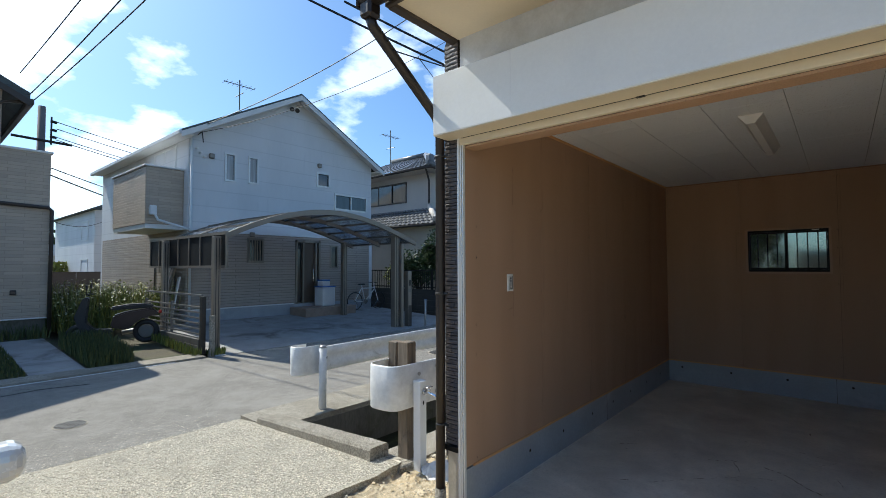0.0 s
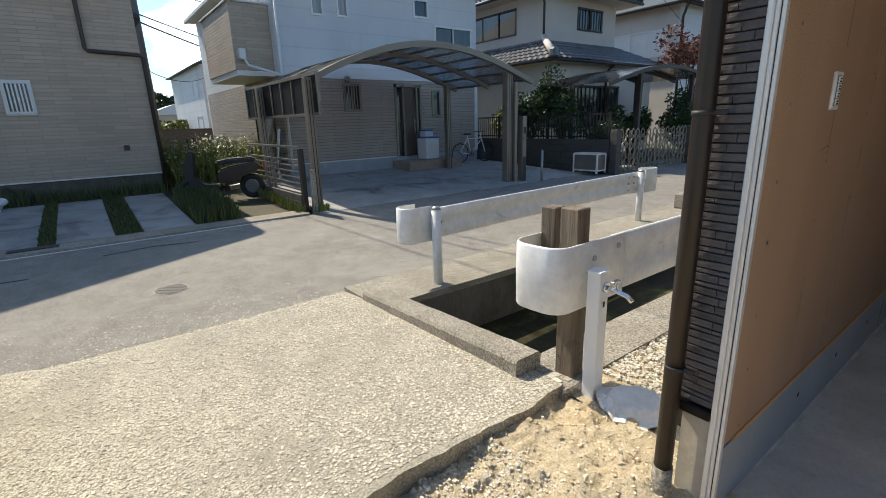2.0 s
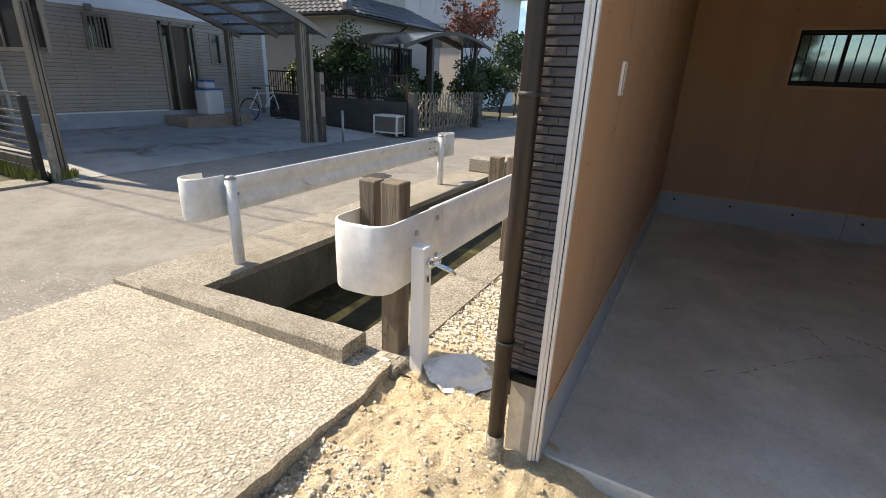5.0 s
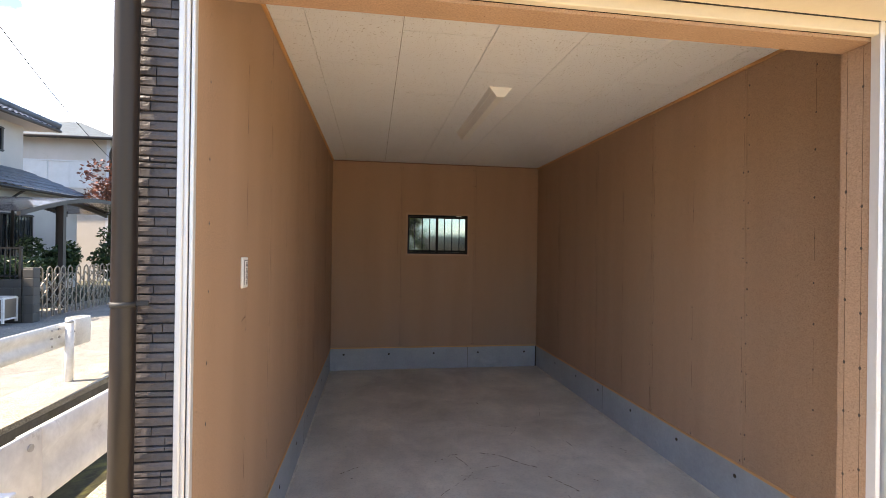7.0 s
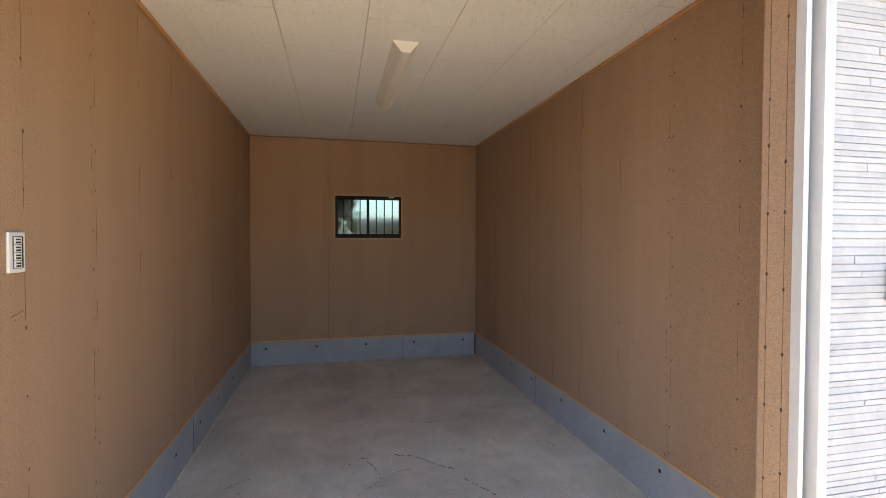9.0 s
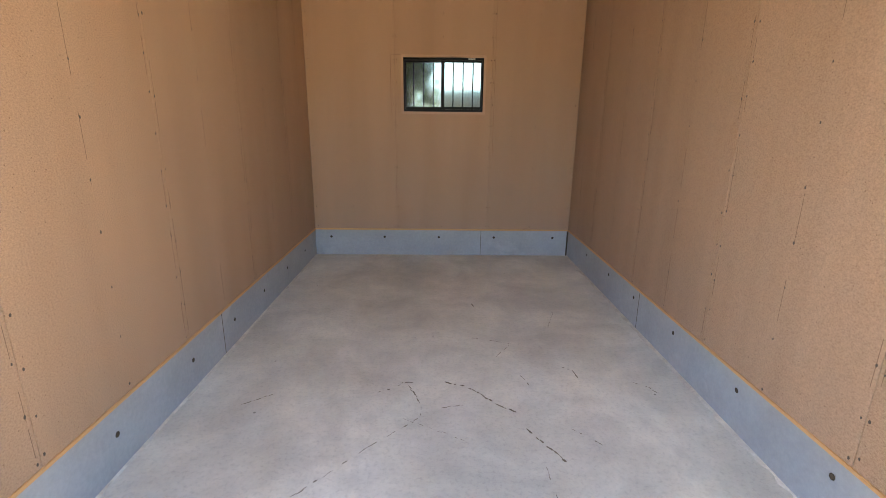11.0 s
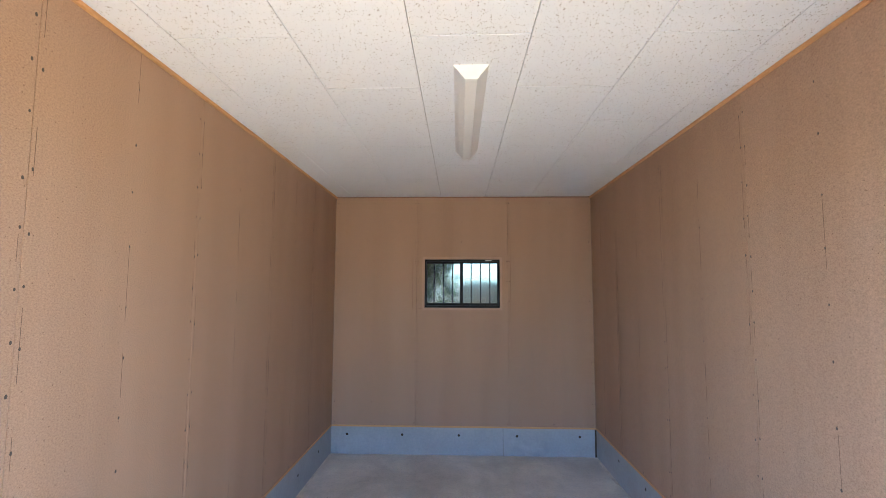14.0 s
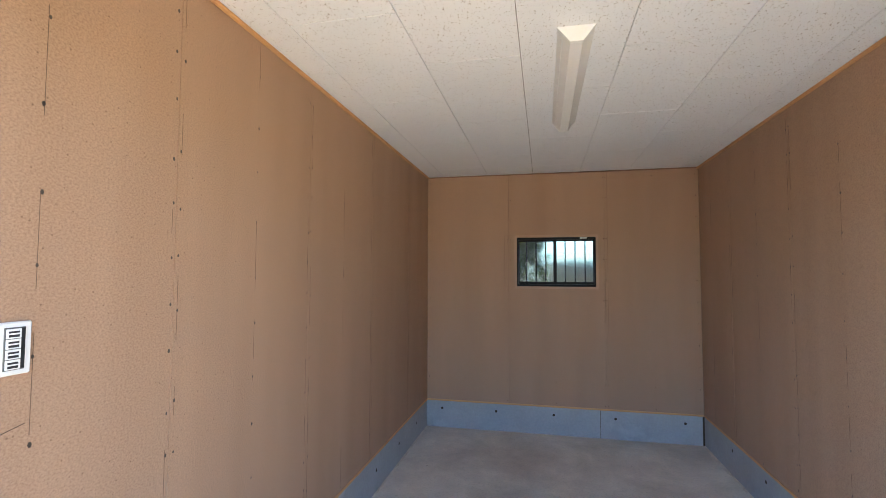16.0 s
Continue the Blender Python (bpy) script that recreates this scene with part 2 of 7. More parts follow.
def mat_ceiling(name):
    """White rock-wool ceiling board with short dark worm holes."""
    m, nt, b = nodes_of(name)
    n = tex(nt, "ShaderNodeTexNoise", 150.0, (1, 0.6, 1), Detail=2.0, Roughness=0.5, Distortion=1.0)
    r = ramp(nt, n, "Fac", [(0.645, (0.80, 0.815, 0.84)), (0.68, (0.30, 0.26, 0.22))])
    big = tex(nt, "ShaderNodeTexNoise", 1.5, None, Detail=4.0)
    r2 = ramp(nt, big, "Fac", [(0.3, (0.95, 0.95, 0.95)), (0.7, (1, 1, 1))])
    c = mixc(nt, "MULTIPLY", 1.0, (r, "Color"), (r2, "Color"))
    link(nt, c, "Result", b, "Base Color")
    b.inputs["Roughness"].default_value = 0.9
    inv = ramp(nt, n, "Fac", [(0.64, (1, 1, 1)), (0.70, (0, 0, 0))])
    bump(nt, b, inv, "Color", 0.6, 0.002)
    return m


def mat_board(name, col):
    """Raw wood-fibre board: fibre flecks, pale and dark chips, soft upright streaks."""
    m, nt, b = nodes_of(name)
    chips = tex(nt, "ShaderNodeTexNoise", 140.0, (1, 1, 1.4), Detail=5.0, Roughness=0.7)
    streak = tex(nt, "ShaderNodeTexNoise", 3.0, (1.6, 1.6, 0.12), Detail=4.0)
    spot = tex(nt, "ShaderNodeTexVoronoi", 32.0, None)
    r1 = ramp(nt, chips, "Fac", [(0.28, sc(col, 0.70)), (0.5, col), (0.74, sc(col, 1.30))])
    r2 = ramp(nt, streak, "Fac", [(0.3, (0.90, 0.88, 0.86)), (0.7, (1, 1, 1))])
    r3 = ramp(nt, spot, "Distance", [(0.05, (0.30, 0.25, 0.2)), (0.10, (1, 1, 1))])
    c = mixc(nt, "MULTIPLY", 1.0, (r1, "Color"), (r2, "Color"))
    c = mixc(nt, "MULTIPLY", 0.6, (c, "Result"), (r3, "Color"))
    oi = nt.nodes.new("ShaderNodeObjectInfo")
    r4 = ramp(nt, oi, "Random", [(0.0, (0.94, 0.93, 0.92)), (1.0, (1, 1, 1))])
    c = mixc(nt, "MULTIPLY", 1.0, (c, "Result"), (r4, "Color"))
    link(nt, c, "Result", b, "Base Color")
    b.inputs["Roughness"].default_value = 0.78
    b.inputs["Specular IOR Level"].default_value = 0.3
    bump(nt, b, chips, "Fac", 0.18, 0.0015)
    return m


def mat_slab(name, col):
    """Trowelled concrete floor: cloudy pale patches, drip marks and fine scratches."""
    m, nt, b = nodes_of(name)
    big = tex(nt, "ShaderNodeTexNoise", 1.6, None, Detail=8.0, Roughness=0.62, Distortion=0.4)
    mid = tex(nt, "ShaderNodeTexNoise", 11.0, None, Detail=6.0, Roughness=0.7)
    fine = tex(nt, "ShaderNodeTexNoise", 160.0, None, Detail=3.0)
    grit = tex(nt, "ShaderNodeTexNoise", 55.0, None, Detail=6.0, Roughness=0.75)
    r1 = ramp(nt, big, "Fac", [(0.3, sc(col, 0.74)), (0.52, col), (0.72, sc(col, 1.27))])
    r2 = ramp(nt, mid, "Fac", [(0.28, (0.86, 0.87, 0.88)), (0.6, (1, 1, 1))])
    c = mixc(nt, "MULTIPLY", 1.0, (r1, "Color"), (r2, "Color"))
    rg5 = ramp(nt, grit, "Fac", [(0.32, (0.80, 0.80, 0.80)), (0.5, (1, 1, 1))])
    c = mixc(nt, "MULTIPLY", 1.0, (c, "Result"), (rg5, "Color"))
    spot = tex(nt, "ShaderNodeTexVoronoi", 3.5, None)
    r3 = ramp(nt, spot, "Distance", [(0.018, (0.25, 0.24, 0.23)), (0.03, (1, 1, 1))])
    c = mixc(nt, "MULTIPLY", 0.8, (c, "Result"), (r3, "Color"))
    link(nt, c, "Result", b, "Base Color")
    rr = ramp(nt, mid, "Fac", [(0.3, (0.48,) * 3), (0.7, (0.7,) * 3)])
    link(nt, rr, "Color", b, "Roughness")
    b1 = bump(nt, b, mid, "Fac", 0.06, 0.004)
    bump(nt, b, fine, "Fac", 0.1, 0.001, b1)
    return m


def mat_leaf(name, col, rough=0.5):
    m, nt, b = nodes_of(name)
    g = nt.nodes.new("ShaderNodeNewGeometry")
    r = ramp(nt, g, "Random Per Island", [(0.0, sc(col, 0.55)), (0.6, col), (1.0, (min(1, col[0] * 1.9), col[1] * 1.45, col[2] * 1.1))])
    link(nt, r, "Color", b, "Base Color")
    b.inputs["Roughness"].default_value = rough
    b.inputs["Specular IOR Level"].default_value = 0.4
    b.inputs["Subsurface Weight"].default_value = 0.0
    return m


def mat_stones(name, col):
    m, nt, b = nodes_of(name)
    g = nt.nodes.new("ShaderNodeNewGeometry")
    r = ramp(nt, g, "Random Per Island", [(0.0, sc(col, 0.55)), (0.5, col), (1.0, sc(col, 1.3))])
    n = tex(nt, "ShaderNodeTexNoise", 70.0, None, Detail=4.0)
    r2 = ramp(nt, n, "Fac", [(0.3, (0.8, 0.8, 0.8)), (0.7, (1, 1, 1))])
    c = mixc(nt, "MULTIPLY", 1.0, (r, "Color"), (r2, "Color"))
    link(nt, c, "Result", b, "Base Color")
    b.inputs["Roughness"].default_value = 0.9
    bump(nt, b, n, "Fac", 0.4, 0.004)
    return m


M_BOARD = mat_board("fibre_board", (0.425, 0.275, 0.18))
M_CASING = mat("stained_casing", (0.47, 0.30, 0.20), 0.6, var=0.1, scale=3, fine=50)
M_WOOD_TRIM = mat("pine_trim", (0.64, 0.34, 0.14), 0.6, var=0.12, scale=3, fine=50, stretch=(1, 1, 6))
M_PLINTH = mat("cast_concrete", (0.36, 0.385, 0.41), 0.75, var=0.12, scale=2.5, fine=45, bumps=0.2, stain=(0.44, 0.46, 0.48), stain_at=0.6)
M_FLOOR = mat_slab("trowelled_concrete", (0.63, 0.61, 0.545))
M_CEIL = mat_ceiling("ceiling_board")
M_WHITE = mat("white_plastic", (0.80, 0.80, 0.78), 0.35, var=0.03, bumps=0.02)
M_CREAM = mat("cream_coated_steel", (0.66, 0.58, 0.44), 0.4, var=0.04, scale=2, bumps=0.03)
M_ALU_WHITE = mat("pale_aluminium", (0.70, 0.69, 0.67), 0.38, 0.25, var=0.04, bumps=0.03)
M_SHUTTER = mat("white_coated_steel", (0.74, 0.73, 0.70), 0.4, var=0.04, scale=2, bumps=0.04)
M_BLACK_FRAME = mat("dark_bronze_aluminium", (0.008, 0.007, 0.0065), 0.5, 0.0, var=0.1, bumps=0.03, spec=0.18)
M_NAIL = mat("nail_steel", (0.09, 0.07, 0.055), 0.5, 0.6, var=0.1, bumps=0)
M_DIRT = mat("dirt_mark", (0.15, 0.12, 0.085), 0.9, var=0.3, fine=90)
M_SEAM = mat("dark_gap", (0.05, 0.035, 0.02), 0.9, var=0.1, bumps=0)
M_BRICK = mat("dark_split_brick", (0.115, 0.10, 0.10), 0.55, var=0.25, scale=14, fine=90, bumps=0.6, dist=0.004, rnd=0.35)
M_BRICK_GAP = mat("brick_joint", (0.02, 0.018, 0.018), 0.85, var=0.1)
M_LIGHT_BRICK = mat("pale_grey_siding", (0.57, 0.585, 0.615), 0.6, var=0.1, scale=9, fine=60, bumps=0.4, stain=(0.48, 0.48, 0.49), stain_at=0.6, rnd=0.1)
M_PIPE = mat("brown_downpipe", (0.020, 0.0125, 0.009), 0.42, var=0.12, scale=3, bumps=0.05)
M_SOFFIT = mat("cream_soffit", (0.70, 0.60, 0.44), 0.7, var=0.05, scale=2, bumps=0.1)
M_FROST = mat_glass("frosted_glass", 0.24, (0.52, 0.56, 0.49))
M_CLEAR = mat_glass("clear_glass", 0.0)
M_FROST.node_tree.nodes["Principled BSDF"].inputs["IOR"].default_value = 1.3
M_LAMP = mat("lamp_diffuser", (0.76, 0.75, 0.73), 0.4, var=0.03, bumps=0.02)

M_APRON = mat_pebble("old_aggregate_concrete", (0.80, 0.725, 0.58), (0.30, 0.26, 0.195), 105.0, blot=(0.31, 0.28, 0.22), wear=0.85)
M_SAND = mat_sand("sandy_soil", (0.88, 0.735, 0.51), (0.58, 0.45, 0.28), (0.74, 0.55, 0.32))
M_ASPHALT = mat_pebble("worn_asphalt", (0.41, 0.38, 0.335), (0.15, 0.138, 0.12), 130.0, blot=(0.35, 0.325, 0.28), relief=0.004)
M_CONC = mat_pebble("weathered_concrete", (0.58, 0.525, 0.43), (0.25, 0.225, 0.18), 80.0, 0.9, blot=(0.25, 0.22, 0.17), relief=0.008, wear=0.75)
M_CONC_DARK = mat("dark_mossy_concrete", (0.15, 0.135, 0.11), 0.9, var=0.3, scale=3, fine=40, bumps=0.6, dist=0.01, stain=(0.06, 0.065, 0.03), stain_at=0.52, stretch=(1, 1, 0.3))
M_DRIVE = mat("driveway_concrete", (0.36, 0.345, 0.32), 0.85, var=0.2, scale=1.6, fine=60, bumps=0.3, stain=(0.15, 0.135, 0.115), stain_at=0.52)
M_STONE = mat_stones("pale_gravel", (0.62, 0.56, 0.45))
M_SANDSTONE = mat_stones("sandy_stones", (0.76, 0.64, 0.45))
M_AGGREGATE = mat_stones("worn_pebbles", (0.60, 0.54, 0.425))
M_FOOTING = mat("tan_cement_render", (0.50, 0.44, 0.345), 0.85, var=0.12, scale=7, fine=50, bumps=0.3, stain=(0.62, 0.54, 0.40), stain_at=0.56)
M_SMEAR = mat("dried_cement_smear", (0.62, 0.585, 0.52), 0.85, var=0.2, scale=9, fine=70, bumps=0.5)
M_SCORE = mat("pencil_score", (0.17, 0.105, 0.065), 0.9, var=0.2, bumps=0)
M_STEEL_WHITE = mat("white_painted_steel", (0.78, 0.77, 0.74), 0.45, var=0.12, scale=6, fine=25, bumps=0.15, stain=(0.34, 0.31, 0.27), stain_at=0.6)
M_STEEL_RUST = mat("galvanised_rusty", (0.45, 0.44, 0.42), 0.5, 0.7, var=0.15, stain=(0.2, 0.09, 0.04))
M_POST_WOOD = mat("weathered_timber", (0.215, 0.165, 0.115), 0.88, var=0.4, scale=10, fine=55, bumps=0.9, dist=0.012, stretch=(1, 1, 0.08), stain=(0.085, 0.065, 0.045), stain_at=0.55)
M_CHROME = mat("chrome", (0.7, 0.7, 0.7), 0.15, 1.0, var=0.03, bumps=0)
M_IRON = mat("cast_iron", (0.06, 0.056, 0.052), 0.6, 0.1, var=0.2, bumps=0.3)
M_WATER = mat("shallow_ditch_water", (0.045, 0.04, 0.02), 0.5, var=0.5, scale=3, fine=14, bumps=0.15, dist=0.02, spec=0.05, stain=(0.10, 0.095, 0.03), stain_at=0.52)
M_MOSS = mat("ditch_moss", (0.22, 0.20, 0.055), 0.9, var=0.4, scale=5, fine=60, bumps=0.8, dist=0.02)
M_SOIL = mat("grassy_soil", (0.10, 0.085, 0.05), 0.95, var=0.3, scale=1.5, fine=30, bumps=0.6, dist=0.02, stain=(0.06, 0.085, 0.025), stain_at=0.5)
M_SIDING_BEIGE = mat_lap("beige_brick_siding", (0.42, 0.35, 0.285), 0.082, brick=1.5, var=0.07, mortar=0.5, joint=0.10, stain=(0.30, 0.265, 0.21))
M_SIDING_WHITE = mat_lap("white_panel_siding", (0.70, 0.70, 0.70), 0.455, var=0.008, depth=0.0015, mortar=0.9, brick=30.0, stain=(0.52, 0.53, 0.54))
M_SIDING_TAN = mat_lap("tan_stone_siding", (0.47, 0.385, 0.295), 0.075, brick=0.6, var=0.09, mortar=0.8, joint=0.08, stain=(0.33, 0.28, 0.21))
M_PLASTER = mat("ivory_plaster", (0.60, 0.54, 0.475), 0.85, var=0.06, scale=1.0, bumps=0.2, stain=(0.42, 0.38, 0.31), stain_at=0.62)
M_TILE_ROOF = mat("smoked_clay_tile", (0.20, 0.205, 0.215), 0.35, var=0.25, scale=3, fine=20, bumps=0.2, rnd=0.3)
M_SLATE = mat_lap("dark_slate_roof", (0.07, 0.085, 0.085), 0.12, brick=0.3, var=0.15)
M_TRIM_WHITE = mat("white_trim", (0.72, 0.72, 0.70), 0.5, var=0.05, bumps=0.05)
M_TRIM_BROWN = mat("dark_brown_trim", (0.05, 0.038, 0.03), 0.5, var=0.1, bumps=0.05)
M_PANE_DARK = mat_pane("dark_window_pane", (0.035, 0.04, 0.045))
# blue base colour paints the reflected sky into the glass
M_PANE_SKY = mat_pane("sky_reflection_pane", (0.10, 0.20, 0.40))
M_PANE_GREY = mat_pane("frosted_house_pane", (0.22, 0.24, 0.25), 0.15)
M_BRONZE = mat("stainless_bronze_post", (0.24, 0.205, 0.165), 0.4, 0.4, var=0.08, bumps=0.05)
M_POLY = mat_glass("tinted_polycarbonate", 0.12, (0.42, 0.50, 0.60))
M_POLY_DARK = mat_glass("smoke_brown_polycarbonate", 0.15, (0.17, 0.16, 0.19))
M_POLY_PALE = mat_glass("pale_polycarbonate", 0.2, (0.72, 0.74, 0.74))
M_POLY_SMOKE = mat_pane("smoked_panel", (0.013, 0.013, 0.014), 0.5)
M_POLY_SMOKE.node_tree.nodes["Principled BSDF"].inputs["Specular IOR Level"].default_value = 0.2
M_DOOR = mat("bronze_entrance_door", (0.13, 0.10, 0.075), 0.4, 0.2, var=0.12, stretch=(4, 4, 0.3), bumps=0.1)
M_WOOD_DOOR = mat("reddish_wood_door", (0.24, 0.12, 0.06), 0.5, var=0.15, stretch=(6, 6, 0.3), bumps=0.1)
M_BRICK_STEP = mat("tile_step", (0.33, 0.24, 0.18), 0.7, var=0.15, scale=6, bumps=0.2)
M_BLOCK = mat_lap("grey_block_wall", (0.075, 0.068, 0.058), 0.19, brick=0.39, var=0.1, stain=(0.09, 0.085, 0.07))
M_BLACK = mat("black_rubber", (0.025, 0.025, 0.025), 0.6, var=0.2, bumps=0.1)
M_DARK_METAL = mat("dark_fence_metal", (0.035, 0.033, 0.03), 0.5, 0.4, var=0.1, bumps=0.05)
M_GREY_METAL = mat("grey_aluminium_fence", (0.19, 0.18, 0.165), 0.5, 0.5, var=0.1, bumps=0.05)
M_BARK = mat("bark", (0.12, 0.085, 0.055), 0.95, var=0.3, scale=8, fine=40, bumps=0.8, dist=0.01)
M_LEAF = mat_leaf("shrub_leaf", (0.045, 0.08, 0.025))
M_GATE = mat("champagne_aluminium", (0.30, 0.26, 0.20), 0.45, 0.4, var=0.1, bumps=0.03)
M_LEAF_PALE = mat_leaf("weed_leaf", (0.17, 0.20, 0.05))
M_LEAF_FRESH = mat_leaf("fresh_green_leaf", (0.13, 0.22, 0.06))
M_LEAF_DARK = mat_leaf("deep_green_leaf", (0.018, 0.042, 0.013))
M_GRASS = mat_leaf("dull_grass", (0.085, 0.105, 0.035), 0.7)
M_LEAF_RED = mat_leaf("reddish_leaf", (0.22, 0.085, 0.05))
M_LEAF_FAR = mat_leaf("far_tree_leaf", (0.045, 0.075, 0.035), 0.8)
M_CAR = mat("pearl_white_car_paint", (0.72, 0.71, 0.68), 0.22, 0.1, var=0.02, bumps=0, coat=1.0)
M_CARGLASS = mat_pane("tinted_car_glass", (0.015, 0.018, 0.02), 0.03)
M_TAIL = mat("red_lamp_lens", (0.45, 0.02, 0.015), 0.15, var=0.05, bumps=0, coat=0.5)
M_POLE = mat("concrete_pole", (0.20, 0.17, 0.15), 0.8, var=0.1)
M_WIRE = mat("black_cable", (0.02, 0.02, 0.022), 0.6, var=0.1, bumps=0)
M_BLUE = mat("blue_plastic", (0.05, 0.14, 0.42), 0.4, var=0.06, bumps=0.03)
M_RED = mat("red_plastic", (0.028, 0.012, 0.011), 0.35, var=0.06, bumps=0.02)
M_FENCE_BROWN = mat("brown_sheet_fence", (0.075, 0.055, 0.045), 0.6, var=0.1, stretch=(8, 8, 0.3))
M_PLASTIC_SHEET = mat("dusty_white_sheet", (0.68, 0.65, 0.60), 0.4, var=0.12, scale=9, fine=30, bumps=0.5, dist=0.01)


# ---- mesh helpers ----
def bm_new():
    return bmesh.new()


def box(bm, x0, y0, z0, x1, y1, z1, bev=0.0, seg=1):
    x0, x1 = min(x0, x1), max(x0, x1)
    y0, y1 = min(y0, y1), max(y0, y1)
    z0, z1 = min(z0, z1), max(z0, z1)
    v = [bm.verts.new((x, y, z)) for z in (z0, z1) for y in (y0, y1) for x in (x0, x1)]
    fs = [bm.faces.new([v[i] for i in f]) for f in ((0, 2, 3, 1), (4, 5, 7, 6), (0, 1, 5, 4), (1, 3, 7, 5), (3, 2, 6, 7), (2, 0, 4, 6))]
    if bev:
        es = list({e for f in fs for e in f.edges})
        bmesh.ops.bevel(bm, geom=es, offset=bev, segments=seg, affect="EDGES", profile=0.5)
    return bm


def tube(bm, pts, r, n=10, r1=None, caps=True):
    """A round bar along a line of points, from radius r to r1."""
    pts = [Vector(p) for p in pts]
    r1 = r if r1 is None else r1
    rings = []
    up = None
    for i, p in enumerate(pts):
        d = (pts[min(i + 1, len(pts) - 1)] - pts[max(i - 1, 0)]).normalized()
        if up is None:
            up = d.orthogonal().normalized()
        else:
            up = (up - d * up.dot(d)).normalized()
        side = d.cross(up)
        rad = r + (r1 - r) * i / max(1, len(pts) - 1)
        rings.append([bm.verts.new(p + (up * math.cos(a) + side * math.sin(a)) * rad) for a in (2 * math.pi * k / n for k in range(n))])
    for a, b in zip(rings, rings[1:]):
        for k in range(n):
            f = bm.faces.new((a[k], a[(k + 1) % n], b[(k + 1) % n], b[k]))
            f.smooth = n >= 7
    if caps:
        bm.faces.new(rings[0][::-1])
        bm.faces.new(rings[-1])
    return bm


def prism(bm, prof, axis, a, b):
    """A closed outline of (u, v) drawn out along an axis from a to b. u, v are the other two axes in order."""
    def at(u, v, w):
        return {"x": (w, u, v), "y": (u, w, v), "z": (u, v, w)}[axis]
    va = [bm.verts.new(at(u, v, a)) for u, v in prof]
    vb = [bm.verts.new(at(u, v, b)) for u, v in prof]
    n = len(prof)
    fs = [bm.faces.new(va), bm.faces.new(vb[::-1])]
    for k in range(n):
        fs.append(bm.faces.new((va[(k + 1) % n], va[k], vb[k], vb[(k + 1) % n])))
    bmesh.ops.recalc_face_normals(bm, faces=fs)
    return bm


def strip(bm, prof, axis, a, b, thick, off):
    """A bent sheet: an open line of (u, v), thickened by the vector off, drawn out along an axis."""
    n = len(prof)
    back = [(u + off[0] * thick, v + off[1] * thick) for u, v in prof]
    return prism(bm, list(prof) + back[::-1], axis, a, b)


def holed(bm, axis, w0, w1, u0, u1, v0, v1, holes=()):
    """A wall or slab of even thickness w0..w1 along axis, over u0..u1, v0..v1, with square holes (u0, u1, v0, v1) right through it."""
    us = sorted({u0, u1, *[min(max(h[k], u0), u1) for h in holes for k in (0, 1)]})
    vs = sorted({v0, v1, *[min(max(h[k], v0), v1) for h in holes for k in (2, 3)]})

    def at(u, v, w):
        return {"x": (w, u, v), "y": (u, w, v), "z": (u, v, w)}[axis]

    def solid(i, j):
        if not (0 <= i < len(us) - 1 and 0 <= j < len(vs) - 1):
            return False
        cu, cv = (us[i] + us[i + 1]) / 2, (vs[j] + vs[j + 1]) / 2
        return not any(h[0] < cu < h[1] and h[2] < cv < h[3] for h in holes)

    cache = {}

    def vert(i, j, k):
        key = (i, j, k)
        if key not in cache:
            cache[key] = bm.verts.new(at(us[i], vs[j], (w0, w1)[k]))
        return cache[key]
    fs = []
    for i in range(len(us) - 1):
        for j in range(len(vs) - 1):
            if not solid(i, j):
                continue
            for k in (0, 1):
                fs.append(bm.faces.new((vert(i, j, k), vert(i + 1, j, k), vert(i + 1, j + 1, k), vert(i, j + 1, k))))
            for di, dj, e in ((-1, 0, ((i, j), (i, j + 1))), (1, 0, ((i + 1, j), (i + 1, j + 1))), (0, -1, ((i, j), (i + 1, j))), (0, 1, ((i, j + 1), (i + 1, j + 1)))):
                if not solid(i + di, j + dj):
                    (a, b), (c, d) = e
                    fs.append(bm.faces.new((vert(a, b, 0), vert(c, d, 0), vert(c, d, 1), vert(a, b, 1))))
    bmesh.ops.recalc_face_normals(bm, faces=fs)
    return bm


def rock(bm, c, sx_, sy_, sz_, rng):
    """A small uneven stone."""
    vs = []
    for p in ((-1, -1, -1), (1, -1, -1), (1, 1, -1), (-1, 1, -1), (-0.7, -0.7, 0.9), (0.7, -0.7, 1.0), (0.7, 0.7, 0.8), (-0.7, 0.7, 1.0)):
        k = 0.6 + 0.6 * rng.random()
        vs.append(bm.verts.new((c[0] + p[0] * sx_ * k, c[1] + p[1] * sy_ * k, c[2] + p[2] * sz_ * k)))
    for f in ((0, 3, 2, 1), (4, 5, 6, 7), (0, 1, 5, 4), (1, 2, 6, 5), (2, 3, 7, 6), (3, 0, 4, 7)):
        bm.faces.new([vs[i] for i in f])


def mesh_of(name, bm):
    me = bpy.data.meshes.new(name)
    bm.to_mesh(me)
    bm.free()
    return me


def part(name, bm, material, parent, label=""):
    ob = new(name, mesh_of(name, bm))
    ob.data.materials.append(material)
    if parent is not None:
        ob.parent = parent
        ob.matrix_parent_inverse = parent.matrix_basis.inverted()
    if label:
        tagged(ob, label)
    return ob


def struct(name, bm, material, label, category):
    ob = part(name, bm, material, None)
    return tagged(ob, label, category, kind="structure")


def thing(name, at, label, category, group="", kind=""):
    ob = new(name)
    ob.empty_display_size = 0.1
    ob.matrix_basis = pose(*at)
    return tagged(ob, label, category, group, kind)


